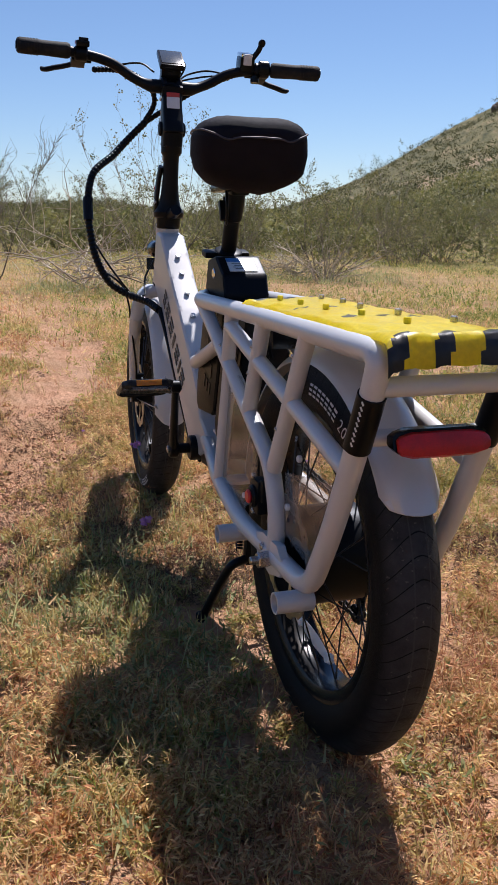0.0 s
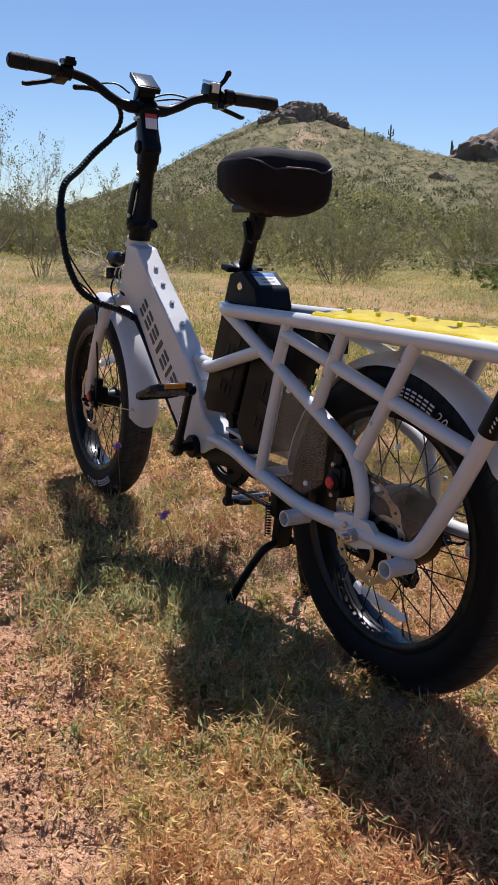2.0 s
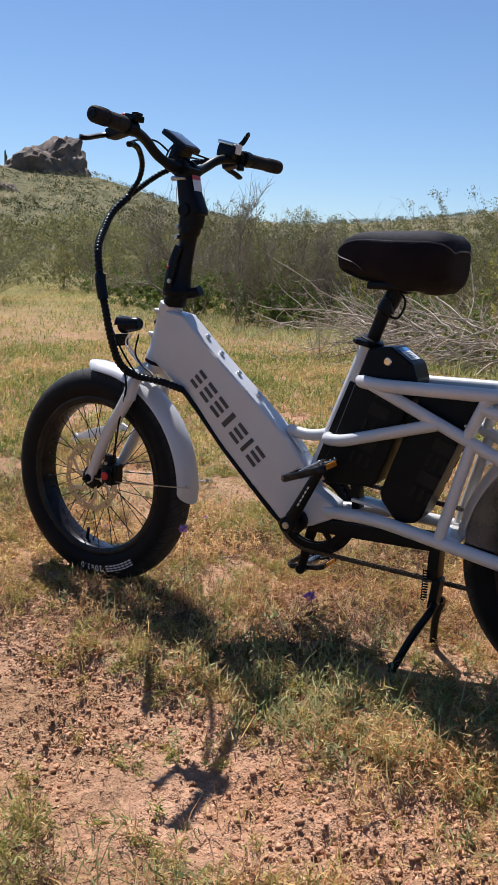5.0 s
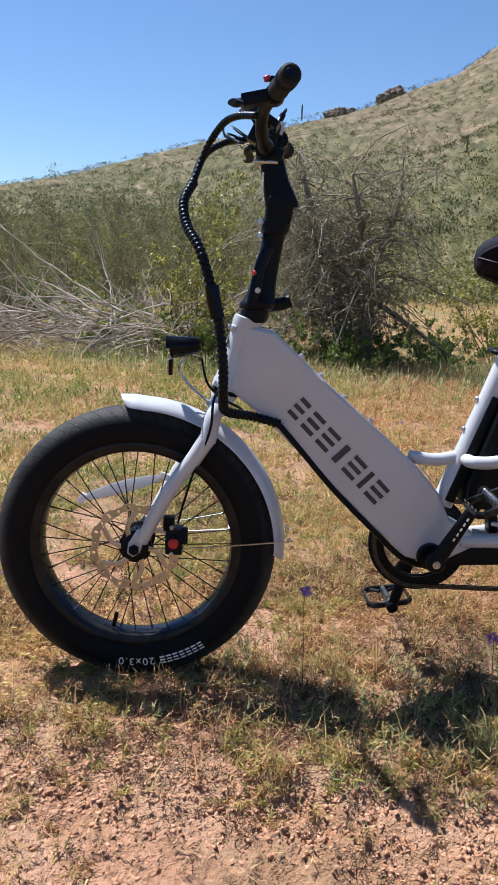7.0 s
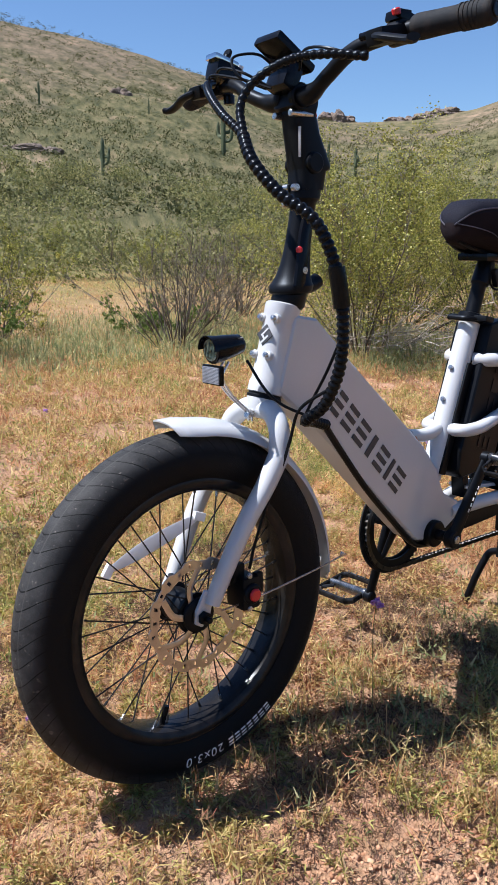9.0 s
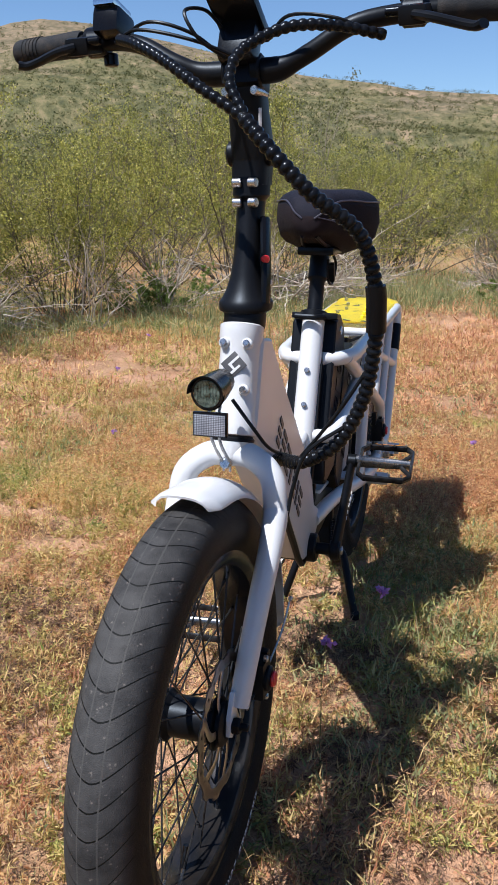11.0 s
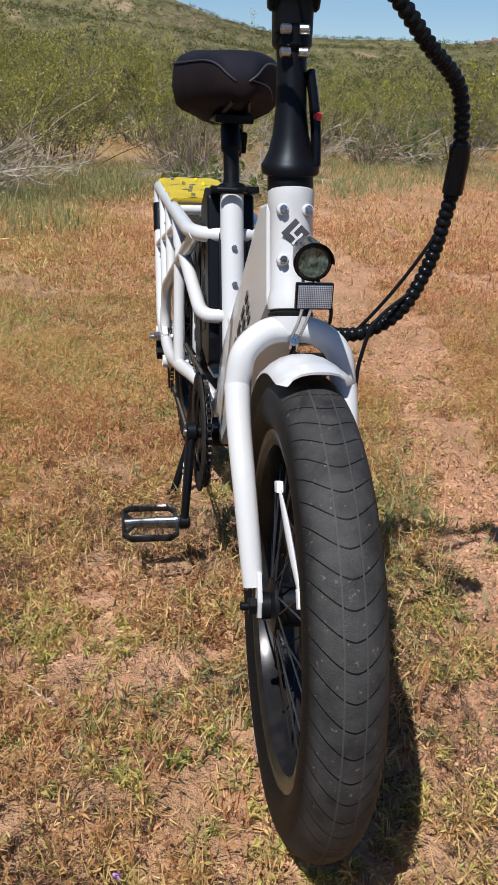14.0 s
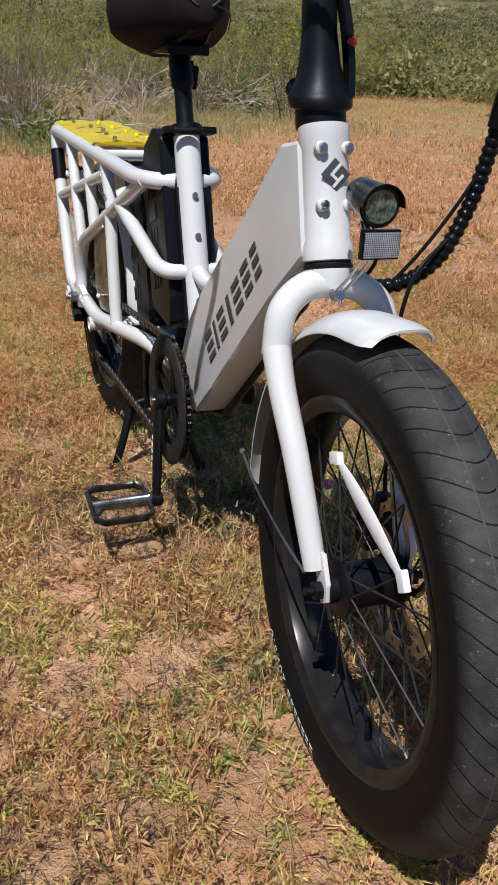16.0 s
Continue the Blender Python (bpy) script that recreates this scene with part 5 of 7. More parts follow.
# -- cables --
def beaded(pts, r, pitch=.0105, name="wrapped_cable", label="black spiral-wrapped cable bundle", k=8):
    """A bundle wound with a spiral: it swells and narrows along its length."""
    line = flowing(pts, k)
    dense, step = [line[0]], pitch / 6
    acc = 0.0
    for a, b in zip(line, line[1:]):
        d = (b - a).length
        while acc + step <= d:
            acc += step
            dense.append(a.lerp(b, acc / d))
        acc -= d
    radii = [r * (.80 + .26 * abs(math.sin(math.pi * i / 6))) for i in range(len(dense))]
    return part(name, sweep(bmesh.new(), dense, radii, 10), TIE, bike, label, angle=80)


MAIN = [(1.163, .030, .985), (1.180, .069, .946), (1.172, .113, .902), (1.146, .165, .858), (1.122, .184, .785), (1.108, .182, .72), (1.100, .170, .655), (1.098, .140, .597), (1.090, .094, .566), (1.04, .056, .552), (.985, .037, .535)]
beaded(MAIN, .0092)
beaded([(1.064, -.158, 1.088), (1.104, -.122, 1.076), (1.138, -.074, 1.052), (1.156, -.025, 1.020), (1.164, .028, .986), (1.179, .066, .950)], .0068, name="branch_cable", label="spiral-wrapped cable from the shifter")
beaded([(1.058, .172, 1.083), (1.086, .118, 1.090), (1.110, .066, 1.086), (1.134, .020, 1.060), (1.150, .010, 1.026), (1.164, .032, .986)], .0066, name="branch_cable", label="spiral-wrapped cable from the brake lever")
part("cable_joint", sweep(bmesh.new(), [(1.1245, .1822, .800), (1.1225, .184, .785), (1.1135, .1842, .745)], .0125, 12), GLOSS_BLACK, bike)
part("frame_cable", sweep(bmesh.new(), flowing([(.99, .036, .538), (.945, .030, .488), (.868, .026, .402), (.79, .024, .326), (.715, .022, .258), (.66, .02, .243)], 6), .006, 10), CABLE, bike)
part("brake_hose", sweep(bmesh.new(), flowing([(1.10, .155, .625), (1.115, .105, .588), (1.118, .088, .54), (1.128, .082, .50), (1.150, .072, .44), (1.168, .062, .375), (1.178, .060, .335)], 6), .0026, 8), CABLE, bike)
part("hose_loop", sweep(bmesh.new(), flowing([(1.106, .180, .705), (1.101, .146, .648), (1.096, .112, .600), (1.085, .078, .556)], 6), .0024, 8), CABLE, bike)
part("lamp_wire", sweep(bmesh.new(), flowing([(1.140, .012, .655), (1.128, .040, .612), (1.10, .050, .585), (1.06, .060, .565), (1.085, .09, .568)], 6), .0024, 8), CABLE, bike)
for pts in ([(1.058, .165, 1.080), (1.084, .12, 1.098), (1.07, .06, 1.106), (1.05, .03, 1.085)], [(1.056, -.160, 1.090), (1.088, -.11, 1.102), (1.085, -.06, 1.090), (1.06, -.03, 1.070)], [(1.060, -.165, 1.085), (1.098, -.12, 1.092), (1.10, -.05, 1.078), (1.08, 0, 1.060)], [(1.072, -.018, 1.062), (1.108, -.040, 1.078), (1.106, -.058, 1.108), (1.068, -.044, 1.116), (1.046, -.028, 1.098)]):
    part("bar_wire", sweep(bmesh.new(), flowing(pts, 6), .0022, 8), CABLE, bike)

# -- headlamp --
lamp_c = Vector((1.172, 0, .676))
lamp_m = Matrix.Translation(lamp_c) @ Matrix.Rotation(radians(-4), 4, "Z") @ Matrix.Rotation(radians(3), 4, "Y") @ Matrix.Diagonal((.8, .93, .93, 1))
bm = bmesh.new()
sweep(bm, [(-.036, 0, .004), (-.030, 0, .003), (0, 0, .001), (.022, 0, 0), (.034, 0, 0)], [.013, .017, .0205, .0225, .0235], 24)
lamp = part("headlamp", bm, GLOSS_BLACK, bike, "black round headlamp on a wire bracket", m=lamp_m)
bm = bmesh.new()
sweep(bm, [(.034, 0, 0), (.046, 0, .0)], [.0235, .025], 24, cap=False)
bmesh.ops.delete(bm, geom=[f for f in bm.faces if f.calc_center_median().z < -.003], context="FACES")
bmesh.ops.solidify(bm, geom=bm.faces[:], thickness=.0016)
part("lamp_hood", bm, GLOSS_BLACK, lamp)
part("lens_ring", disc((.0350, 0, 0), (1, 0, 0), .0222, .004, 28, .001), RIM, lamp)
part("lamp_lens", disc((.0372, 0, 0), (1, 0, 0), .0185, .003, 28, .001), LAMP_GLASS, lamp, "dark clear ribbed lamp lens")
for k in range(-3, 4):
    part("lens_rib", block((.0016, .0012, .030 - abs(k) * .0035), (.0392, k * .0042, 0), 0), LAMP_GLASS, lamp)
ref = part("front_reflector", block((.008, .043, .030), (1.200, .002, .637), .002), GLOSS_BLACK, bike, "white front reflector below the headlamp")
part("reflector_face", block((.002, .039, .026), (1.2048, .002, .637), .0006), MESH_REFLECTOR, ref)
for y in (.006, -.006):
    part("lamp_bracket", sweep(bmesh.new(), flowing([(1.172, y, .655), (1.185, y, .632), (1.165, y * .8, .602), (1.128, y * .8, .570), (1.122, y * .7, .555)], 5), .0020, 8), STEEL, bike)
bolt_head((1.124, 0, .566), (.9, 0, .3), .0075, .012, m=STEER)

# -- tail light and caution-film deck --
def tapered(profile, sections):
    """A bar across the bicycle whose profile shrinks towards its middle at the ends."""
    bm = bmesh.new()
    mx, mz = sum(p[0] for p in profile) / len(profile), sum(p[1] for p in profile) / len(profile)
    rings = [[bm.verts.new((mx + (x - mx) * (.5 + .5 * k), y, mz + (z - mz) * k)) for x, z in profile] for y, k in sections]
    n = len(profile)
    for p, q in zip(rings, rings[1:]):
        for t in range(n):
            bm.faces.new((p[t], p[(t + 1) % n], q[(t + 1) % n], q[t]))
    bm.faces.new(rings[0][::-1])
    bm.faces.new(rings[-1])
    bmesh.ops.recalc_face_normals(bm, faces=bm.faces)
    return bm


tail = part("tail_light", tapered([(-.297, .498), (-.278, .499), (-.272, .506), (-.272, .524), (-.278, .528), (-.291, .528)], [(-.060, .45), (-.056, .72), (-.040, 1), (.038, 1), (.052, .72), (.056, .45)]), GLOSS_BLACK, bike, "wide red tail light in a black housing")
part("tail_lens", tapered([(-.3035, .5005), (-.298, .497), (-.2915, .525), (-.2965, .524), (-.3025, .515)], [(-.0585, .42), (-.054, .74), (-.038, 1), (0, 1.03), (.036, 1), (.050, .74), (.0545, .42)]), RED_LENS, tail, "red ribbed lens")


def deck():
    """Yellow film stretched over the rack, sagging and creased, and folded down at the back."""
    bm = bmesh.new()
    nx, ny = 60, 28
    xs = np.linspace(.172, -.312, nx)
    rows = []
    for i, x in enumerate(list(xs) + [-.3175, -.3205, -.3215]):
        row = []
        for j in range(ny + 1):
            v = 2 * j / ny - 1
            drop = 0 if i < nx else (.006, .020, .034)[i - nx]
            z = .6265 + .0168 * (1 - (abs(v)) ** 4) * .35 + .003 * (-x + .1) / .4 + .0030 * noise.noise(Vector((x * 22, v * 4, 3))) + .0015 * noise.noise(Vector((x * 60, v * 9, 8)))
            edge = .0 if abs(v) < .93 else -.004 * (abs(v) - .93) / .07
            wob = .006 * noise.noise(Vector((i * .4, v * 3, 5))) if i >= nx else 0
            row.append(bm.verts.new((x - drop * .05 + wob * .3, v * (.083 + .003 * noise.noise(Vector((x * 30, 0, 1)))), z + edge - drop + wob)))
        rows.append(row)
    for a, b in zip(rows, rows[1:]):
        for j in range(ny):
            f = bm.faces.new((a[j], a[j + 1], b[j + 1], b[j]))
    for f in bm.faces:
        c = f.calc_center_median()
        u, v = (c.x + .312) / .484, c.y / .083
        slant = (c.y * 1.1 + (.31 + c.x) * .8) * 38
        back = c.x < -.296 + .012 * math.sin(c.y * 90)
        lip = (.36 < u < .40 or .62 < u < .655) and abs(v) < .8
        frnt = c.x > .152
        if (back and slant % 2.3 < .85) or (lip and (c.y * 34 + c.x * 20) % 1.5 < .55) or (frnt and (c.y * 34) % 1.5 < .7):
            f.material_index = 1
    bmesh.ops.solidify(bm, geom=bm.faces[:], thickness=.0016)
    film = part("caution_film", bm, [TAPE, TAPE_BLACK], bike, "yellow caution film with black slanted bars over the rack", angle=60)
    for x, y in ((.13, -.03), (.12, .04), (.05, -.03), (.05, .035), (-.03, -.02), (-.03, .03), (-.12, -.03), (-.12, .02), (-.22, .01), (-.22, -.05)):
        b = part("film_bolt", disc((x, y, .6355 + .003 * (-x + .1) / .4), (0, 0, 1), .0045, .008, 10, .001), TAPE if y > 0 else STEEL, film)
    part("deck_plate", block((.42, .150, .004), bevel=.001, m=Matrix.Translation((-.09, 0, .6195)) @ Matrix.Rotation(radians(.3), 4, "Y")), STICKER_WHITE, bike)


deck()

# ---- grass, clods and litter ----
rng = np.random.default_rng(7)
GRASS = foliage("dry_and_green_grass", [(0.130, 0.185, 0.036), (0.290, 0.300, 0.070), (0.600, 0.490, 0.180), (0.300, 0.185, 0.080), (0.720, 0.530, 0.245), (0.600, 0.310, 0.150), (0.300, 0.110, 0.062), (0.680, 0.380, 0.200)], 0.6, 0.46, 0.6, 1.3, .3)
SEED = foliage("brome_seed_heads", [(0.300, 0.285, 0.090), (0.640, 0.500, 0.215), (0.330, 0.150, 0.085), (0.720, 0.520, 0.275), (0.560, 0.270, 0.140), (0.360, 0.120, 0.075)], 0.6, 0.5, 0.5, 1.3)
HERB = foliage("low_herb_leaves", [(0.150, 0.185, 0.060), (0.290, 0.300, 0.085), (0.480, 0.430, 0.125), (0.350, 0.260, 0.095), (0.620, 0.470, 0.195), (0.420, 0.205, 0.095), (0.230, 0.090, 0.052), (0.640, 0.410, 0.225)], 0.55, 0.28, 0.72, 1.9, .16)
BROME = foliage("brome_grass", [(0.62, 0.50, 0.19), (0.78, 0.60, 0.26), (0.56, 0.32, 0.15), (0.84, 0.64, 0.32), (0.66, 0.36, 0.19), (0.42, 0.17, 0.09), (0.76, 0.50, 0.26)], 0.5, 0.68, 0.55, 1.6)
WITHERED = foliage("withered_herbs", [(0.085, 0.060, 0.036), (0.15, 0.085, 0.055), (0.10, 0.055, 0.045), (0.24, 0.15, 0.09), (0.17, 0.14, 0.06)], 0.7, 0.25, 0.4, 3.0)
CHAFF = foliage("chaff", [(0.40, 0.29, 0.13), (0.55, 0.42, 0.20), (0.30, 0.16, 0.08), (0.60, 0.44, 0.24)], 0.7, 0.1)
GREEN_GRASS = foliage("fresh_green_grass", [(0.16, 0.20, 0.085), (0.26, 0.29, 0.125), (0.38, 0.38, 0.175), (0.53, 0.48, 0.255)], 0.55, 0.6)
STRAW = foliage("fallen_straw", [(0.36, 0.28, 0.14), (0.28, 0.19, 0.10), (0.48, 0.39, 0.22)], 0.7, 0.3)
WEED = foliage("green_weed_leaves", [(0.145, 0.19, 0.075), (0.23, 0.265, 0.105), (0.35, 0.35, 0.15)], 0.55, 0.42)
CLOD = foliage("soil_clods", [(0.30, 0.150, 0.082), (0.42, 0.225, 0.130), (0.56, 0.335, 0.21)], 0.95, 0.0)
PEBBLE = foliage("pale_pebbles", [(0.36, 0.25, 0.18), (0.42, 0.31, 0.24), (0.32, 0.22, 0.17)], 0.85, 0.0)


def blades(x, y, z0, height, width, lean, bend=0.5):
    """Grass blades as tapering strips that bend over: arrays of five vertices and three triangles each."""
    n = len(x)
    a = rng.uniform(0, 2 * np.pi, n)
    face = a + np.pi / 2 + rng.uniform(-.5, .5, n)
    dx, dy = np.cos(a), np.sin(a)
    wx, wy = np.cos(face) * width / 2, np.sin(face) * width / 2
    tip = height * np.sin(lean)
    up = height * np.cos(lean)
    mx, mz = tip * (0.5 - bend * 0.25), up * 0.58
    v = np.empty((n, 5, 3))
    v[:, 0] = np.stack([x - wx, y - wy, z0], -1)
    v[:, 1] = np.stack([x + wx, y + wy, z0], -1)
    v[:, 2] = np.stack([x + dx * mx - wx * .8, y + dy * mx - wy * .8, z0 + mz], -1)
    v[:, 3] = np.stack([x + dx * mx + wx * .8, y + dy * mx + wy * .8, z0 + mz], -1)
    v[:, 4] = np.stack([x + dx * tip, y + dy * tip, z0 + up], -1)
    base = np.arange(n)[:, None] * 5
    t = np.array([[0, 1, 3], [0, 3, 2], [2, 3, 4]])
    return v.reshape(-1, 3), (base[:, :, None] + t[None]).reshape(-1, 3), v[:, 4]


def gather(sets):
    vs, fs, k = [], [], 0
    for v, f in sets:
        vs.append(v)
        fs.append(f + k)
        k += len(v)
    return np.concatenate(vs), np.concatenate(fs)


def strew(n, x0, x1, y0, y1, keep):
    x, y = rng.uniform(x0, x1, n), rng.uniform(y0, y1, n)
    k = rng.uniform(0, 1, n) < keep(x, y)
    return x[k], y[k]


def tufts(n, per, x0, x1, y0, y1, keep, spread):
    """Blades in tufts: centres first, then the blades round each."""
    cx, cy = strew(n, x0, x1, y0, y1, keep)
    x = np.repeat(cx, per) + rng.normal(0, spread, len(cx) * per)
    y = np.repeat(cy, per) + rng.normal(0, spread, len(cy) * per)
    return x, y


def bristles(c, size, width, rise):
    """Single tapering bristles at the places c, pointing anywhere, mostly upwards by the amount rise."""
    n = len(c)
    a, el = rng.uniform(0, 2 * np.pi, n), np.clip(rng.normal(rise, .55, n), -.6, 1.5)
    d = np.stack([np.cos(a) * np.cos(el), np.sin(a) * np.cos(el), np.sin(el)], -1) * size[:, None]
    roll = a + rng.uniform(.6, 2.5, n)
    s = np.stack([np.cos(roll), np.sin(roll), rng.uniform(-.5, .5, n)], -1) * (width / 2)[:, None]
    v = np.stack([c - s, c + s, c + d], 1).reshape(-1, 3)
    return v, np.arange(n * 3).reshape(-1, 3)


def under_wheels(x, y):
    """True where a tyre or the stand presses the grass down."""
    return ((np.abs(y) < .04) & ((np.abs(x) < .07) | (np.abs(x - 1.27) < .07)))


def inner(x, y):
    return (x > -1.7) & (x < 2.5) & (y > -1.3) & (y < 1.6)


def domes(cx, cy, per, radius, height):
    """Places filling low domes round the centres."""
    n = len(cx)
    a, u = rng.uniform(0, 2 * np.pi, (n, per)), np.sqrt(rng.uniform(0, 1, (n, per)))
    x = cx[:, None] + np.cos(a) * u * radius[:, None]
    y = cy[:, None] + np.sin(a) * u * radius[:, None]
    up = height[:, None] * (1 - u * u * .8) * rng.uniform(.05, 1, (n, per)) ** .7
    x, y, up = x.ravel(), y.ravel(), up.ravel()
    return np.stack([x, y, land_height(x, y) + up], -1)


def trodden(x, y):
    """Shorter where the wheels stand."""
    return 1 - .5 * np.exp(-(y / .085) ** 2) * np.maximum(np.exp(-((x - 1.26) / .26) ** 2), .7 * np.exp(-(x / .26) ** 2))


def clumps(x, y, scale):
    """High where a tuft stands, low in the bare gaps between tufts."""
    n = .6 * lattice(x * scale, y * scale, 61) + .4 * lattice(x * scale * 2.3, y * scale * 2.3, 62)
    return smooth(.36, .6, n)


# near grass: upright blades and, filling every tuft, short bristles and seed heads
sets = []
x, y = tufts(9000, 5, -1.7, 2.5, -1.3, 1.6, lambda x, y: (.02 + .98 * cover(x, y)) * (.06 + .94 * clumps(x, y, 8)) * (1 - .5 * smooth(.2, .7, x)), .014)
k = ~under_wheels(x, y)
x, y = x[k], y[k]
h = rng.gamma(5.0, .0092, len(x)) * (.35 + .55 * lattice(x * 2.2, y * 2.2, 51) + .6 * clumps(x, y, 8)) * trodden(x, y) + .010
v, f, tip = blades(x, y, land_height(x, y), h, rng.uniform(.0011, .0026, len(x)), rng.uniform(.2, 1.15, len(x)))
sets.append((v, f))
cx, cy = strew(22000, -1.7, 2.5, -1.3, 1.6, lambda x, y: cover(x, y) * (.06 + .94 * clumps(x, y, 8)) * (1 - .5 * smooth(.2, .7, x)))
k = ~under_wheels(cx, cy)
cx, cy = cx[k], cy[k]
high = rng.uniform(.012, .066, len(cx)) * (.2 + .4 * lattice(cx * 2.2, cy * 2.2, 51) + .75 * clumps(cx, cy, 8)) * trodden(cx, cy)
c = domes(cx, cy, 13, rng.uniform(.010, .030, len(cx)), high)
sets.append(bristles(c, rng.uniform(.012, .038, len(c)), rng.uniform(.0018, .0040, len(c)), .6))
x, y = tufts(14000, 4, -4.5, 5.5, -6.0, 2.6, lambda x, y: cover(x, y) * (.15 + .85 * clumps(x, y, 5)) * ~inner(x, y), .022)
h = rng.gamma(5.0, .013, len(x)) * (.5 + .8 * lattice(x * 1.2, y * 1.2, 51)) + .015
v, f, far_tip = blades(x, y, land_height(x, y), h, rng.uniform(.002, .0042, len(x)), rng.uniform(.2, 1.1, len(x)))
sets.append((v, f))
cx, cy = strew(95000, -4.5, 5.5, -6.0, 2.6, lambda x, y: cover(x, y) * (.08 + .92 * clumps(x, y, 5)) * ~inner(x, y))
c = domes(cx, cy, 8, rng.uniform(.02, .05, len(cx)), rng.uniform(.015, .075, len(cx)))
sets.append(bristles(c, rng.uniform(.018, .045, len(c)), rng.uniform(.004, .009, len(c)), .5))
v, f = gather(sets)
tagged(part_mesh("grass", mesh_np("grass", v, f), GRASS, angle=0), "ankle-high dry grass, straw and rust with green patches", "grass", kind="stuff")

# wider meadow out to the bushes
cx, cy = strew(90000, -20, 26, -26, 12, lambda x, y: smooth(2.5, 5.0, np.hypot(x - .6, y)) * (.25 + .75 * smooth(.2, .6, lattice(x * .8, y * .8, 61))) * (1 - smooth(18, 30, np.hypot(x - .6, y))))
c = domes(cx, cy, 8, rng.uniform(.05, .13, len(cx)), rng.uniform(.03, .16, len(cx)))
sets = [bristles(c, rng.uniform(.03, .08, len(c)), rng.uniform(.006, .014, len(c)), .5)]
cx, cy = strew(60000, -9.5, 10.5, -9.5, 6, lambda x, y: smooth(2.2, 3.6, np.hypot(x - .6, y)) * (1 - smooth(7.0, 9.5, np.hypot(x - .6, y))) * (.12 + .88 * clumps(x, y, 3)) * (1 - .7 * track_mask(x, y)))
c = domes(cx, cy, 9, rng.uniform(.02, .06, len(cx)), rng.uniform(.02, .11, len(cx)))
sets.append(bristles(c, rng.uniform(.02, .055, len(c)), rng.uniform(.004, .010, len(c)), .6))
v, f = gather(sets)
tagged(part_mesh("meadow", mesh_np("meadow", v, f), GRASS, angle=0), "dry meadow grass between the desert shrubs", "grass", kind="stuff")

# low herbs: stems that lean out from one root, with small pointed leaves along them
def herbs(cx, cy, stems, leaves, height, leaf):
    n = len(cx)
    k = n * stems
    px, py, tall = np.repeat(cx, stems), np.repeat(cy, stems), np.repeat(height, stems) * rng.uniform(.5, 1.15, k)
    a, lean = rng.uniform(0, 2 * np.pi, k), rng.uniform(.15, 1.15, k)
    out = np.stack([np.cos(a) * np.sin(lean), np.sin(a) * np.sin(lean), np.cos(lean)], -1)
    root = np.stack([px + rng.normal(0, .006, k), py + rng.normal(0, .006, k), land_height(px, py)], -1)
    side = np.stack([-np.sin(a), np.cos(a), np.zeros(k)], -1) * .0007
    tip = root + out * tall[:, None]
    stem_v = np.stack([root - side, root + side, tip], 1).reshape(-1, 3)
    u = rng.uniform(.15, 1.0, (k, leaves))
    at = (root[:, None] + (tip - root)[:, None] * u[..., None]).reshape(-1, 3)
    m = len(at)
    az, el = np.repeat(a, leaves) + rng.normal(0, 1.1, m), rng.uniform(-.35, 1.2, m)
    L = leaf * rng.uniform(.55, 1.5, m)
    d = np.stack([np.cos(az) * np.cos(el), np.sin(az) * np.cos(el), np.sin(el)], -1) * L[:, None]
    roll = rng.normal(0, 1, (m, 3))
    s = np.cross(d, roll)
    s = s / (np.linalg.norm(s, axis=1, keepdims=True) + 1e-9) * (L * rng.uniform(.065, .13, m))[:, None]
    drop = np.array([0, 0, -1.0]) * (L * .22)[:, None]
    leaf_v = np.stack([at, at + d * .5 + s, at + d + drop, at + d * .5 - s], 1).reshape(-1, 3)
    quads_ = np.arange(m * 4).reshape(-1, 4)
    faces = np.concatenate([np.arange(k * 3).reshape(-1, 3), len(stem_v) + quads_[:, :3], len(stem_v) + quads_[:, [0, 2, 3]]])
    return np.concatenate([stem_v, leaf_v]), faces


sets = []
cx, cy = strew(15500, -1.7, 2.5, -1.3, 1.6, lambda x, y: (.03 + .97 * cover(x, y)) * (.25 + .75 * clumps(x, y, 6)))
k = ~under_wheels(cx, cy)
cx, cy = cx[k], cy[k]
sets.append(herbs(cx, cy, 7, 8, rng.uniform(.018, .062, len(cx)) * trodden(cx, cy) * (.55 + .6 * clumps(cx, cy, 3)), .0118))
cx, cy = strew(15000, -4.0, 4.5, -4.5, 2.4, lambda x, y: cover(x, y) * (.2 + .8 * clumps(x, y, 4)) * ~inner(x, y))
sets.append(herbs(cx, cy, 5, 6, rng.uniform(.03, .085, len(cx)), .019))
v, f = gather(sets)
tagged(part_mesh("low_herbs", mesh_np("low_herbs", v, f), HERB, angle=0), "low drying herbs, olive, yellow-green and rust", "herb", kind="stuff")

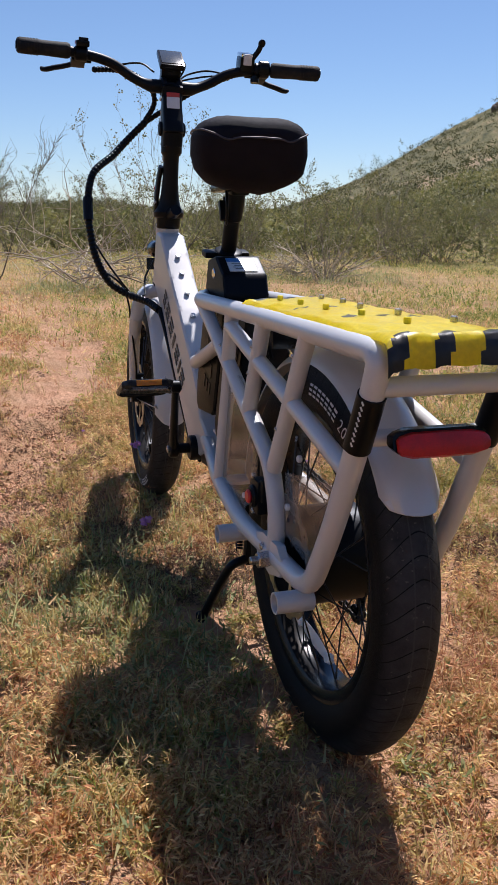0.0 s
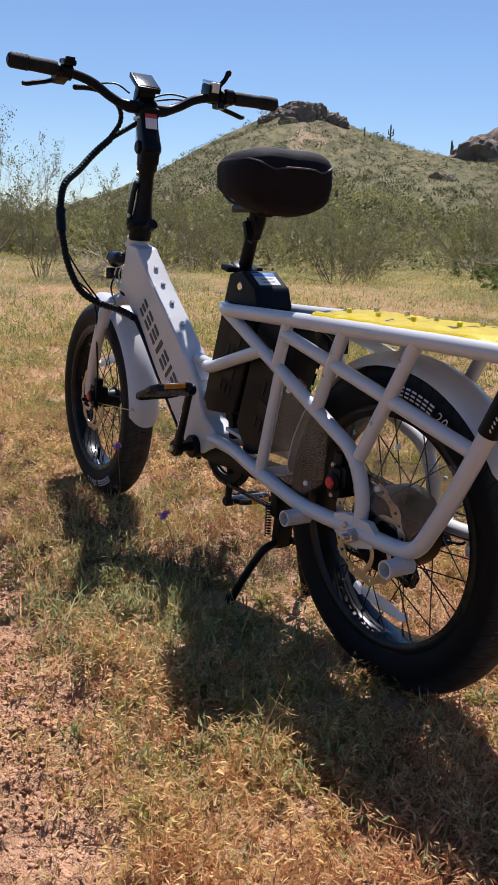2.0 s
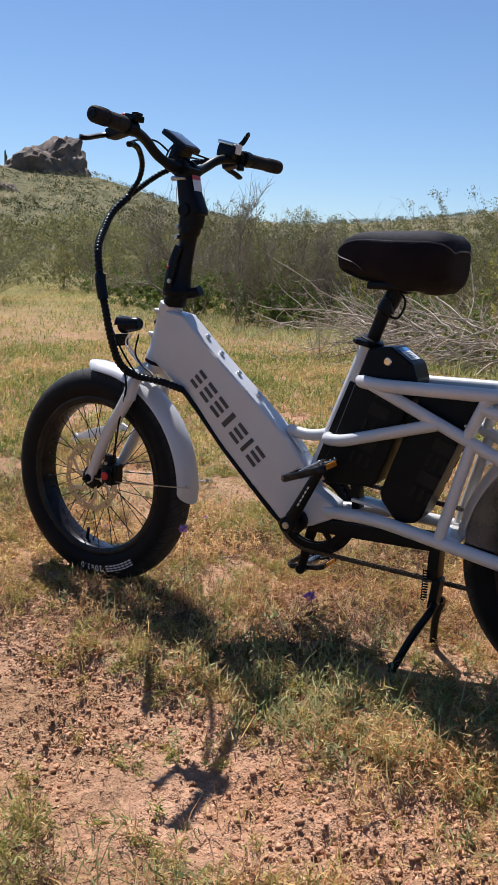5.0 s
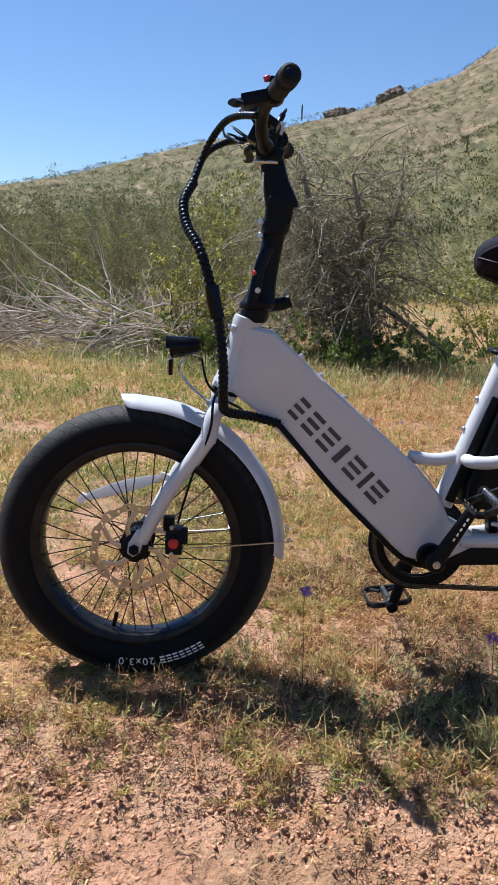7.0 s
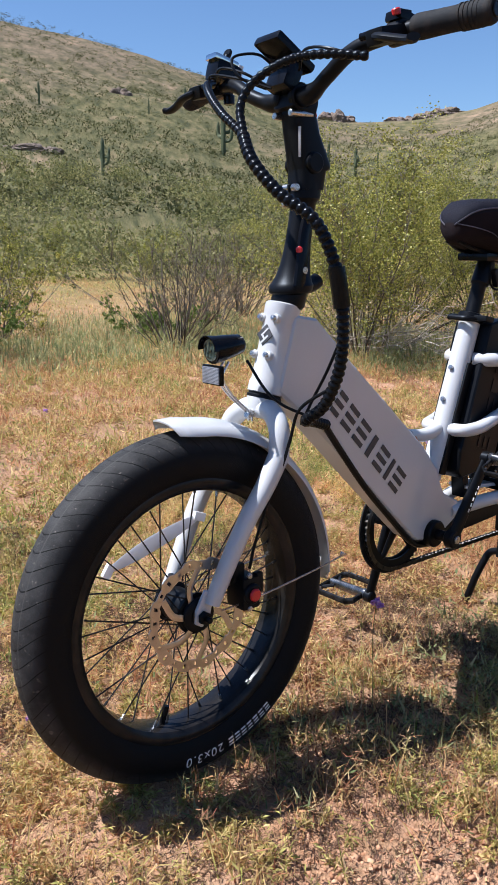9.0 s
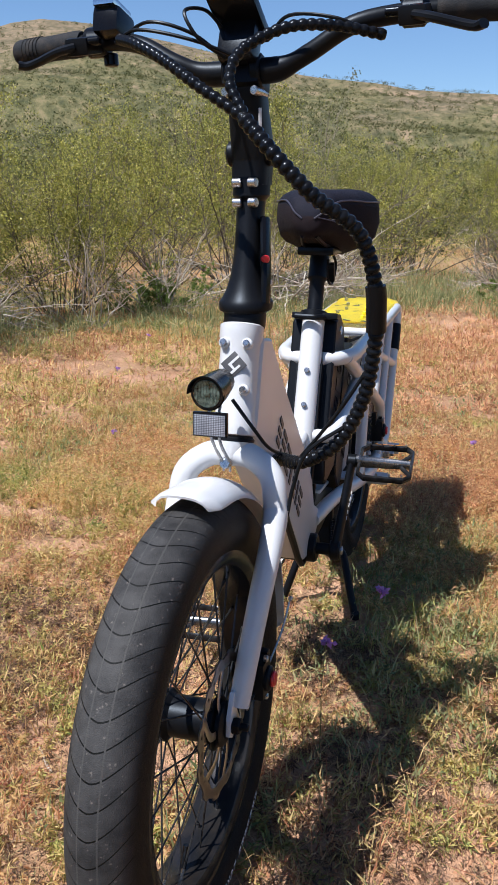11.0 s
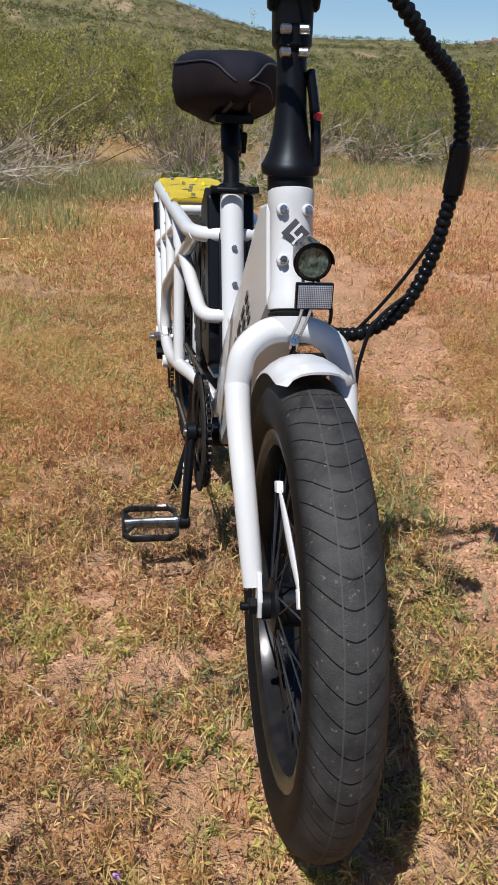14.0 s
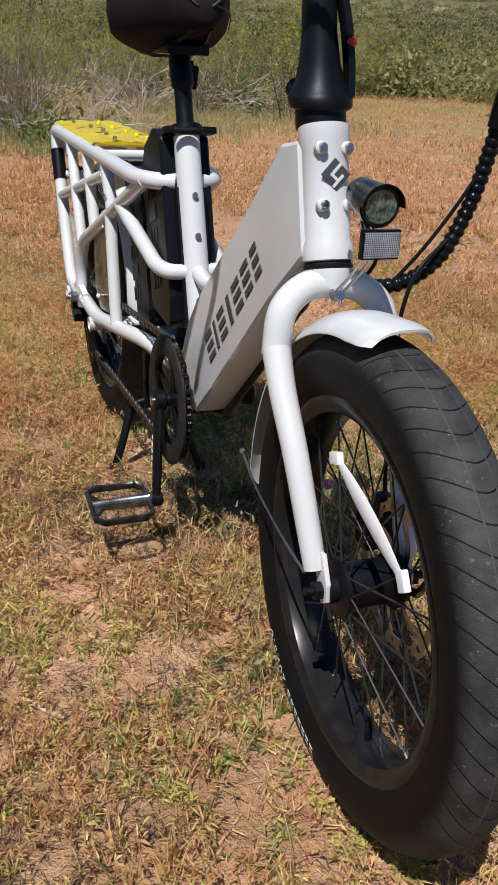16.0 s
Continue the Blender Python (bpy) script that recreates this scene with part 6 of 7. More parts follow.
def brome(cx, cy, stems, heads, height, spike):
    """Brome tufts: thin stems in a fan, each with a nodding head of pointed spikelets."""
    k = len(cx) * stems
    px, py = np.repeat(cx, stems) + rng.normal(0, .007, len(cx) * stems), np.repeat(cy, stems) + rng.normal(0, .007, len(cx) * stems)
    tall = np.repeat(height, stems) * rng.uniform(.55, 1.15, k)
    a, lean = np.repeat(rng.uniform(0, 2 * np.pi, len(cx)), stems) + rng.normal(0, 1.2, k), np.abs(rng.normal(.35, .3, k))
    root = np.stack([px, py, land_height(px, py)], -1)
    out = np.stack([np.cos(a) * np.sin(lean), np.sin(a) * np.sin(lean), np.cos(lean)], -1)
    tip = root + out * tall[:, None]
    side = np.stack([-np.sin(a), np.cos(a), np.zeros(k)], -1) * .0008
    stem_v = np.stack([root - side, root + side, tip], 1).reshape(-1, 3)
    u = rng.uniform(.45, 1.0, (k, heads))
    at = (root[:, None] + (tip - root)[:, None] * u[..., None]).reshape(-1, 3)
    m = len(at)
    az, el = np.repeat(a, heads) + rng.normal(0, .9, m), rng.uniform(-.55, 1.1, m)
    L = spike * rng.uniform(.6, 1.45, m)
    d = np.stack([np.cos(az) * np.cos(el), np.sin(az) * np.cos(el), np.sin(el)], -1) * L[:, None]
    sd = np.cross(d, rng.normal(0, 1, (m, 3)))
    sd = sd / (np.linalg.norm(sd, axis=1, keepdims=True) + 1e-9) * (L * rng.uniform(.07, .14, m))[:, None]
    spike_v = np.stack([at, at + d * .4 + sd, at + d - np.array([0, 0, 1.0]) * (L * .25)[:, None], at + d * .4 - sd], 1).reshape(-1, 3)
    q = np.arange(m * 4).reshape(-1, 4) + len(stem_v)
    return np.concatenate([stem_v, spike_v]), np.concatenate([np.arange(k * 3).reshape(-1, 3), q[:, :3], q[:, [0, 2, 3]]])


sets = []
behind = lambda x, y: (1 - smooth(-.15, .35, x + .5 * (lattice(x * 3, y * 3, 68) - .5))) * (1 - .97 * track_mask(x, y))
cx, cy = strew(9000, -1.1, .7, -1.0, 1.2, lambda x, y: behind(x, y) * (.35 + .65 * clumps(x, y, 7)))
k = ~under_wheels(cx, cy)
cx, cy = cx[k], cy[k]
sets.append(brome(cx, cy, 5, 7, rng.uniform(.035, .085, len(cx)) * trodden(cx, cy) * (.6 + .5 * clumps(cx, cy, 3)), .0125))
cx, cy = strew(6500, .2, 2.5, -1.3, 1.4, lambda x, y: (.1 + .9 * cover(x, y)) * smooth(.5, .68, lattice(x * 2.6, y * 2.6, 69)))
k = ~under_wheels(cx, cy)
cx, cy = cx[k], cy[k]
sets.append(brome(cx, cy, 4, 6, rng.uniform(.03, .07, len(cx)) * trodden(cx, cy), .0115))
v, f = gather(sets)
tagged(part_mesh("brome_grass", mesh_np("brome_grass", v, f), BROME, angle=0), "golden and rust brome grass with nodding heads", "grass", kind="stuff")

# withered dark herbs low between the tufts
cx, cy = strew(30000, -1.5, 2.5, -1.3, 1.4, lambda x, y: np.clip((.06 + .94 * cover(x, y)) * smooth(.36, .58, lattice(x * 3.7, y * 3.7, 70)) + .9 * np.exp(-((x - 1.0) / .33) ** 2 - ((y - .22) / .16) ** 2), 0, 1) * (.15 + .85 * smooth(.2, .6, x)))
k = ~under_wheels(cx, cy)
cx, cy = cx[k], cy[k]
v, f = herbs(cx, cy, 6, 4, rng.uniform(.012, .045, len(cx)) * trodden(cx, cy), .0085)
tagged(part_mesh("withered_herbs", mesh_np("withered_herbs", v, f), WITHERED, angle=0), "withered red-brown herbs low on the soil", "herb", kind="stuff")

# nodding seed heads on the taller stems
sets = []
for p, share, L0 in ((tip, .45, .010), (far_tip, .3, .014)):
    p = p[rng.uniform(0, 1, len(p)) < share]
    for b in range(6):
        n = len(p)
        o = p + rng.normal(0, .0045, p.shape) - np.array([0, 0, .004])
        sets.append(bristles(o, rng.uniform(L0, L0 * 2.2, n), rng.uniform(L0 * .14, L0 * .24, n), .1))
v, f = gather(sets)
tagged(part_mesh("seed_heads", mesh_np("seed_heads", v, f), SEED, angle=0), "bristly reddish and straw-coloured grass seed heads", "grass", kind="stuff")

# chaff and broken stems between the tufts
x, y = strew(34000, -1.7, 2.5, -1.3, 1.6, lambda x, y: (.25 + .75 * smooth(.3, .6, lattice(x * 13, y * 13, 65))) * (1 - .8 * track_mask(x, y)))
c = np.stack([x, y, land_height(x, y) + rng.uniform(.001, .010, len(x))], -1)
v, f = bristles(c, rng.uniform(.006, .020, len(c)), rng.uniform(.0012, .0036, len(c)), .05)
tagged(part_mesh("chaff", mesh_np("chaff", v, f), CHAFF, angle=0), "chaff and broken stems strewn between the tufts", "straw", kind="stuff")

# fresh green grass: by the bicycle and in rings round the foot of the shrubs
sets = []
lush = lambda x, y: np.clip(1.0 * np.exp(-((x - .42) / .42) ** 2 - ((y - .30) / .20) ** 2) + .16 * smooth(.58, .78, lattice(x * 1.7, y * 1.7, 66)), 0, 1) * (1 - .95 * track_mask(x, y))
x, y = tufts(2300, 8, -1.2, 2.4, -1.2, 1.2, lush, .018)
h = rng.gamma(5.0, .0088, len(x)) * trodden(x, y) + .012
sets.append(blades(x, y, land_height(x, y), h, rng.uniform(.0014, .0034, len(x)), rng.uniform(.35, 1.3, len(x)))[:2])
cx, cy = strew(9500, -1.2, 2.4, -1.2, 1.2, lush)
k = ~under_wheels(cx, cy)
c = domes(cx[k], cy[k], 13, rng.uniform(.012, .032, k.sum()), rng.uniform(.02, .07, k.sum()) * trodden(cx[k], cy[k]))
sets.append(bristles(c, rng.uniform(.012, .032, len(c)), rng.uniform(.0028, .0062, len(c)), .6))
for bx, by, wide in ((-2.85, -3.25, 1.0), (-3.9, -2.75, .9), (-5.6, -1.75, 1.2), (-4.9, -1.35, .9), (-6.3, -.75, 1.0), (-5.9, .4, .8), (-2.25, -4.75, .9), (.1, -5.3, 1.3), (1.3, -5.7, 1.1), (2.9, -8.0, 1.6), (5.6, -8.7, 1.5), (3.9, -7.8, 1.3), (7.4, -9.4, 1.4), (-4.5, -4.1, 1.0), (-1.6, -6.2, 1.2), (-7.2, .4, 1.0), (-7.9, -.95, 1.1), (8.9, -1.15, 1.0), (10.9, -4.4, 1.3), (-7.3, .9, 1.5), (-9.5, 2.3, 1.8), (-8.3, -.5, 1.3), (-11.5, 3.6, 2.0), (-1.9, -4.6, 1.2), (-.5, -4.9, 1.2), (-3.45, -4.6, 1.1), (-2.6, -3.7, 1.0), (-4.3, -6.2, 1.5), (-8.6, 3.9, 1.5), (-11.0, 4.0, 1.6), (-7.2, 1.7, 1.2), (-3.9, -1.2, .8), (-5.7, -.9, 1.0), (-3.7, -6.9, 1.4), (-13.5, 4.6, 1.8)):
    n = 330
    r, q = wide * rng.uniform(.35, 1.15, n) ** .8, rng.uniform(0, 2 * np.pi, n)
    c = domes(bx + r * np.cos(q), by + r * np.sin(q), 9, rng.uniform(.03, .09, n), rng.uniform(.04, .20, n))
    sets.append(bristles(c, rng.uniform(.04, .11, len(c)), rng.uniform(.004, .010, len(c)), .9))
v, f = gather(sets)
tagged(part_mesh("green_grass", mesh_np("green_grass", v, f), GREEN_GRASS, angle=0), "fresh green grass beside the bicycle and round the shrubs", "grass", kind="stuff")

# straw lying about
x, y = strew(9000, -1.8, 2.6, -1.5, 1.8, lambda x, y: .15 + .6 * cover(x, y))
n = len(x)
a, L = rng.uniform(0, 2 * np.pi, n), rng.uniform(.015, .055, n)
z = land_height(x, y) + .003
d = np.stack([np.cos(a) * L, np.sin(a) * L, rng.uniform(-.003, .010, n)], -1)
s = np.stack([-np.sin(a), np.cos(a), np.zeros(n)], -1) * rng.uniform(.0006, .0014, n)[:, None]
o = np.stack([x, y, z], -1)
v = np.stack([o - s, o + s, o + d + s * .5, o + d - s * .5], 1).reshape(-1, 3)
tagged(part_mesh("straw", mesh_np("straw", v, np.arange(n * 4).reshape(-1, 4)), STRAW, angle=0), "broken straw lying on the soil", "straw", kind="stuff")

# small green weeds close to the ground
cx, cy = strew(5200, -2.2, 3.0, -2.2, 1.6, lambda x, y: np.clip(smooth(.45, .7, lattice(x * 1.3, y * 1.3, 71)) + .8 * np.exp(-((x - .35) / .55) ** 2 - ((y - .28) / .22) ** 2), 0, 1) * (1 - .9 * track_mask(x, y)))
per = 9
x, y = np.repeat(cx, per) + rng.normal(0, .014, len(cx) * per), np.repeat(cy, per) + rng.normal(0, .014, len(cx) * per)
n = len(x)
a, el, L = rng.uniform(0, 2 * np.pi, n), rng.uniform(.1, 1.2, n), rng.uniform(.008, .022, n)
o = np.stack([x, y, land_height(x, y) + rng.uniform(.002, .045, n)], -1)
d = np.stack([np.cos(a) * np.cos(el), np.sin(a) * np.cos(el), np.sin(el)], -1) * L[:, None]
s = np.stack([-np.sin(a), np.cos(a), np.zeros(n)], -1) * (L * .15)[:, None]
v = np.stack([o, o + d * .5 + s, o + d, o + d * .5 - s], 1).reshape(-1, 3)
tagged(part_mesh("weeds", mesh_np("weeds", v, np.arange(n * 4).reshape(-1, 4)), WEED, angle=0), "small green weeds low in the grass", "weed", kind="stuff")


def lumps(name, x, y, size, material, label, category):
    """Little angular lumps: bent octahedra half sunk into the soil."""
    n = len(x)
    dirs = np.array([[1, 0, 0], [0, 1, 0], [-1, 0, 0], [0, -1, 0], [0, 0, 1], [0, 0, -1]], float)
    a = rng.uniform(0, 2 * np.pi, n)
    rot = np.stack([np.stack([np.cos(a), -np.sin(a)], -1), np.stack([np.sin(a), np.cos(a)], -1)], 1)
    p = dirs[None] * rng.uniform(.5, 1.2, (n, 6, 1)) + rng.normal(0, .27, (n, 6, 3))
    p[:, :, :2] = np.einsum("nij,nkj->nki", rot, p[:, :, :2])
    p = p * size[:, None, None] * np.array([1, 1, .72])
    p = p + np.stack([x, y, land_height(x, y) - size * .12], -1)[:, None]
    t = np.array([[0, 1, 4], [1, 2, 4], [2, 3, 4], [3, 0, 4], [1, 0, 5], [2, 1, 5], [3, 2, 5], [0, 3, 5]])
    f = (np.arange(n)[:, None, None] * 6 + t[None]).reshape(-1, 3)
    return tagged(part_mesh(name, mesh_np(name, p.reshape(-1, 3), f), material, angle=0), label, category, kind="stuff")


x, y = strew(150000, -1.6, 2.7, -.1, 1.3, lambda x, y: np.clip(track_mask(x, y) + .08 * (1 - cover(x, y)), 0, 1) * (.12 + .88 * smooth(.3, .65, lattice(x * 8, y * 8, 81))))
lumps("soil_clods", x, y, np.minimum(rng.gamma(1.3, .0019, len(x)) + .0014, .0078), CLOD, "crumbly reddish soil clods in the wheel track", "soil")
x, y = strew(420, -2.5, 3.5, -2.0, 2.0, lambda x, y: .5 + .5 * track_mask(x, y))
lumps("pebbles", x, y, np.minimum(rng.gamma(2.0, .0018, len(x)) + .0015, .007), PEBBLE, "pale pebbles scattered on the soil", "stone")

# ---- shrubs ----
BARK = foliage("grey_brown_twigs", [(0.075, 0.06, 0.045), (0.14, 0.115, 0.09), (0.22, 0.185, 0.145)], 0.85, 0.0)
SNAG_BARK = foliage("weathered_grey_wood", [(0.11, 0.09, 0.065), (0.19, 0.165, 0.125), (0.29, 0.255, 0.20)], 0.85, 0.0)
DEAD = foliage("bleached_twigs", [(0.24, 0.20, 0.155), (0.42, 0.36, 0.29), (0.56, 0.50, 0.42)], 0.85, 0.0)
CREOSOTE = foliage("creosote_leaves", [(0.085, 0.098, 0.020), (0.19, 0.195, 0.036), (0.33, 0.315, 0.066), (0.52, 0.47, 0.125)], 0.4, 0.32, .45, 2.2)
DUSTY = foliage("dusty_green_leaves", [(0.065, 0.080, 0.026), (0.125, 0.135, 0.046), (0.215, 0.210, 0.080), (0.32, 0.29, 0.125)], 0.55, 0.32, .45, 2.0)
SHAGGY = foliage("shaggy_grey_twig_ends", [(0.14, 0.135, 0.06), (0.27, 0.25, 0.12), (0.42, 0.375, 0.21)], 0.7, 0.3)
LUSH = foliage("fresh_green_leaves", [(0.075, 0.125, 0.022), (0.14, 0.20, 0.042), (0.22, 0.27, 0.072)], 0.5, 0.35)


def twig_tubes(paths, sides=3):
    """Tapering tubes along many short paths, as one set of arrays."""
    vs, fs, k = [], [], 0
    for pts, r0, r1 in paths:
        pts = np.asarray(pts)
        m = len(pts)
        t = np.gradient(pts, axis=0)
        t /= np.linalg.norm(t, axis=1, keepdims=True) + 1e-9
        ref = np.array([0.31, 0.83, 0.46])
        s = np.cross(t, ref)
        s /= np.linalg.norm(s, axis=1, keepdims=True) + 1e-9
        o = np.cross(t, s)
        r = np.linspace(r0, r1, m)[:, None, None]
        ang = np.arange(sides) * 2 * np.pi / sides
        ring = pts[:, None] + r * (np.cos(ang)[None, :, None] * s[:, None] + np.sin(ang)[None, :, None] * o[:, None])
        vs.append(ring.reshape(-1, 3))
        i = np.arange(m - 1)[:, None] * sides
        j = np.arange(sides)[None]
        jn = (j + 1) % sides
        fs.append(np.stack([i + j, i + jn, i + sides + jn, i + sides + j], -1).reshape(-1, 4) + k)
        k += m * sides
    return np.concatenate(vs), np.concatenate(fs)


def wander(g, start, d, length, steps, wobble, lift):
    """A crooked line from start along d that bends up (lift > 0) or down."""
    p, d = np.array(start, float), np.array(d, float)
    out = [p.copy()]
    for _ in range(steps):
        d = d + g.normal(0, wobble, 3) + np.array([0, 0, lift])
        d /= np.linalg.norm(d)
        p = p + d * length / steps
        out.append(p.copy())
    return np.array(out)


def leaf_cards(g, anchors, size, flat=0.45):
    n = len(anchors)
    a, el = g.uniform(0, 2 * np.pi, n), g.uniform(-.6, 1.3, n)
    L = size * g.uniform(.6, 1.3, n)
    d = np.stack([np.cos(a) * np.cos(el), np.sin(a) * np.cos(el), np.sin(el)], -1) * L[:, None]
    roll = g.normal(0, 1, (n, 3))
    s = np.cross(d, roll)
    s = s / (np.linalg.norm(s, axis=1, keepdims=True) + 1e-9) * (L * flat)[:, None]
    v = np.stack([anchors, anchors + d * .5 + s, anchors + d, anchors + d * .5 - s], 1).reshape(-1, 3)
    return v, np.arange(n * 4).reshape(-1, 4)


def shrub(name, label, seed, height, width, stems=26, twigs=5, fine=3, leaves=7000, leaf=.017, tilt=(.05, .95), lift=.05, bark=None, green=None, leaf_from=.35, droop=0.0, base_r=.0075, kind_name="desert shrub", sink=.05, crook=.10, low=.22, per=12, fuzz=.016):
    """A shrub: many stems from one root, forking into twigs, with leaves in small sprays on the outer ones."""
    g = np.random.default_rng(seed)
    paths, ends = [], []
    for _ in range(stems):
        az, tl = g.uniform(0, 2 * np.pi), g.uniform(*tilt)
        d = np.array([math.cos(az) * math.sin(tl), math.sin(az) * math.sin(tl), math.cos(tl)])
        L = height / max(math.cos(tl), .5) * g.uniform(.55, 1.05)
        L = min(L, math.hypot(height, width * .5) * 1.02)
        root = np.array([math.cos(az), math.sin(az), 0]) * g.uniform(0, .10) * width + np.array([0, 0, -sink])
        main = wander(g, root, d, L, 7, crook, lift * .5)
        paths.append((main, base_r * g.uniform(.6, 1.3), base_r * .25))
        for _ in range(twigs):
            u = (low + (.97 - low) * g.random() ** .8) * 7
            i = int(u)
            p = main[i] + (main[min(i + 1, 7)] - main[i]) * (u - i)
            dd = (main[min(i + 1, 7)] - main[i])
            dd = dd / (np.linalg.norm(dd) + 1e-9) + g.normal(0, .42, 3)
            dd /= np.linalg.norm(dd)
            tw = wander(g, p, dd, height * g.uniform(.14, .32), 4, .14, lift - droop)
            paths.append((tw, base_r * .38, base_r * .13))
            ends.append((tw, u / 7))
            for _ in range(fine):
                q = tw[g.integers(1, 5)]
                de = (tw[-1] - tw[0]) / (np.linalg.norm(tw[-1] - tw[0]) + 1e-9) + g.normal(0, .6, 3)
                de /= np.linalg.norm(de)
                fw = wander(g, q, de, height * g.uniform(.05, .13), 3, .2, lift - droop)
                paths.append((fw, base_r * .2, base_r * .08))
                ends.append((fw, u / 7))
    v, f = twig_tubes(paths)
    root_ob = new(name)
    tagged(root_ob, label, kind_name)
    part_mesh("wood", mesh_np("wood", v, f), bark or BARK, root_ob, angle=0)
    if leaves:
        pool = [e for e, u in ends if u > leaf_from]
        sprays = max(1, leaves // per)
        pick = g.integers(0, len(pool), sprays)
        heart = np.array([pool[i][-1 - int(g.random() ** 2 * (len(pool[i]) - 1))] for i in pick])
        pos = np.repeat(heart, per, 0) + g.normal(0, fuzz * height, (sprays * per, 3))
        pos[:, 2] = np.maximum(pos[:, 2], .03)
        v, f = leaf_cards(g, pos, leaf)
        part_mesh("foliage", mesh_np("foliage", v, f), green or CREOSOTE, root_ob, angle=0)
    return root_ob


def stand_at(ob, x, y, turn=0.0, scale=1.0, tall=1.0):
    ob.matrix_basis = Matrix.Translation((x, y, float(land_height(x, y)))) @ Matrix.Rotation(radians(turn), 4, "Z") @ Matrix.Diagonal((scale, scale, scale * tall, 1))
    return ob


def again(ob, x, y, turn=0.0, scale=1.0, tall=1.0, label=""):
    c = copy_thing(ob, Matrix.Identity(4))
    if label:
        c["label"] = label
    return stand_at(c, x, y, turn, scale, tall)


creo_a = stand_at(shrub("creosote_bush", "yellow-green creosote bush with many thin upright stems", 11, 1.35, 1.8, 28, 10, 4, 38000, .0145, (.05, 1.15), leaf_from=.22, fuzz=.026), -2.85, -3.25)
creo_b = stand_at(shrub("creosote_bush", "open creosote bush with bleached lower twigs", 12, 1.55, 1.8, 24, 9, 3, 18000, .0140, (.05, 1.1), leaf_from=.34), -5.6, -1.75)
thin = stand_at(shrub("wispy_tree", "thin wispy desert tree with a few small leaves", 13, 1.8, 1.6, 14, 7, 4, 2600, .020, (.08, .62), .10, SNAG_BARK, DUSTY, .5), 8.8, -1.7)
dense = stand_at(shrub("desert_shrub", "dense dusty-green desert shrub", 14, 1.5, 1.9, 26, 8, 3, 12500, .020, (.05, 1.2), .02, None, DUSTY, .15), 10.9, -4.55)
grey = stand_at(shrub("dry_bush", "grey leafless bush with tangled dry twigs", 15, .95, 1.0, 34, 6, 4, 500, .02, (.05, 1.0), .06, BARK, DUSTY, .5), -2.25, -4.75)
for ob in (creo_a, creo_b):
    tagged(ob, group="creosote bushes")
tagged(dense, group="dusty shrubs")
for x, y, turn, s, tall in ((-3.9, -2.75, 40, .82, 1.1), (-7.3, -2.3, 140, 1.05, 1.35), (-4.5, -4.3, 75, .9, 1.0), (-8.6, -3.8, 210, 1.15, 1.1), (-6.7, -5.8, 15, 1.2, 1.0), (-9.6, -.9, 95, 1.0, 1.0), (-12.2, -2.2, 20, 1.2, 1.0), (-11.2, -5.2, 160, 1.2, 1.0), (-15.5, .4, 250, 1.25, 1.0)):
    again(creo_a, x, y, turn, s, tall)
for x, y, turn, s, tall in ((-6.6, -2.9, 100, 1.0, 1.1), (-7.9, -.95, 200, .9, 1.0), (-9.9, .9, 30, 1.0, 1.0), (-11.8, 2.9, 140, 1.0, .9), (-14.8, 3.9, 310, 1.1, 1.0), (-13.5, 6.3, 45, 1.0, 1.0), (-17.8, 9.4, 120, 1.2, 1.0), (-18.2, 6.2, 200, 1.2, 1.0), (-8.8, -8.6, 280, 1.25, 1.0)):
    again(creo_b, x, y, turn, s, tall)
for x, y, turn, s, tall in ((11.6, -8.9, 30, 1.0, 1.0), (15.8, -8.8, 100, .95, 1.0), (17.2, -10.2, 190, 1.1, 1.0), (13.2, -10.9, 260, .8, 1.0), (19.5, -.6, 10, 1.15, 1.1), (21.0, -3.0, 70, 1.1, 1.0), (18.5, -5.6, 150, .9, 1.0), (23.5, -6.5, 200, 1.2, 1.0), (24.2, -10.8, 250, 1.1, 1.0), (20.5, -14.2, 300, 1.1, 1.0),
                          (24.5, -16.4, 20, 1.2, 1.0), (16.2, -13.0, 70, 1.0, 1.0), (14.8, -16.2, 110, 1.2, 1.0), (12.2, -16.4, 170, 1.25, 1.1), (10.2, -13.6, 220, 1.2, .9), (7.6, -11.2, 280, 1.3, .9), (8.9, -14.8, 310, 1.4, .9), (6.4, -13.1, 350, 1.35, .85), (5.0, -11.7, 30, 1.2, .85), (3.4, -12.2, 80, 1.25, .85),
                          (1.8, -11.2, 140, 1.15, 1.0), (.4, -12.8, 190, 1.2, 1.0), (6.0, -9.8, 240, .95, 1.05), (2.6, -14.5, 280, 1.4, 1.0), (1.0, -9.0, 20, .95, .9), (5.2, -17.0, 60, 1.5, 1.0), (26.0, 1.5, 100, 1.3, 1.0), (22.5, 3.2, 10, 1.2, 1.0)):
    again(dense, x, y, turn, s, tall)
for x, y, turn, s, tall in ((9.4, -12.3, 120, 1.0, .9), (14.2, -7.4, 30, 1.0, 1.0), (2.2, -9.6, 10, .95, 1.0), (19.0, .8, 100, 1.2, 1.0), (11.6, -3.4, 210, .9, 1.0), (-6.9, .75, 20, .55, 1.0), (-9.4, -2.2, 80, 1.1, 1.0)):
    again(thin, x, y, turn, s, tall)
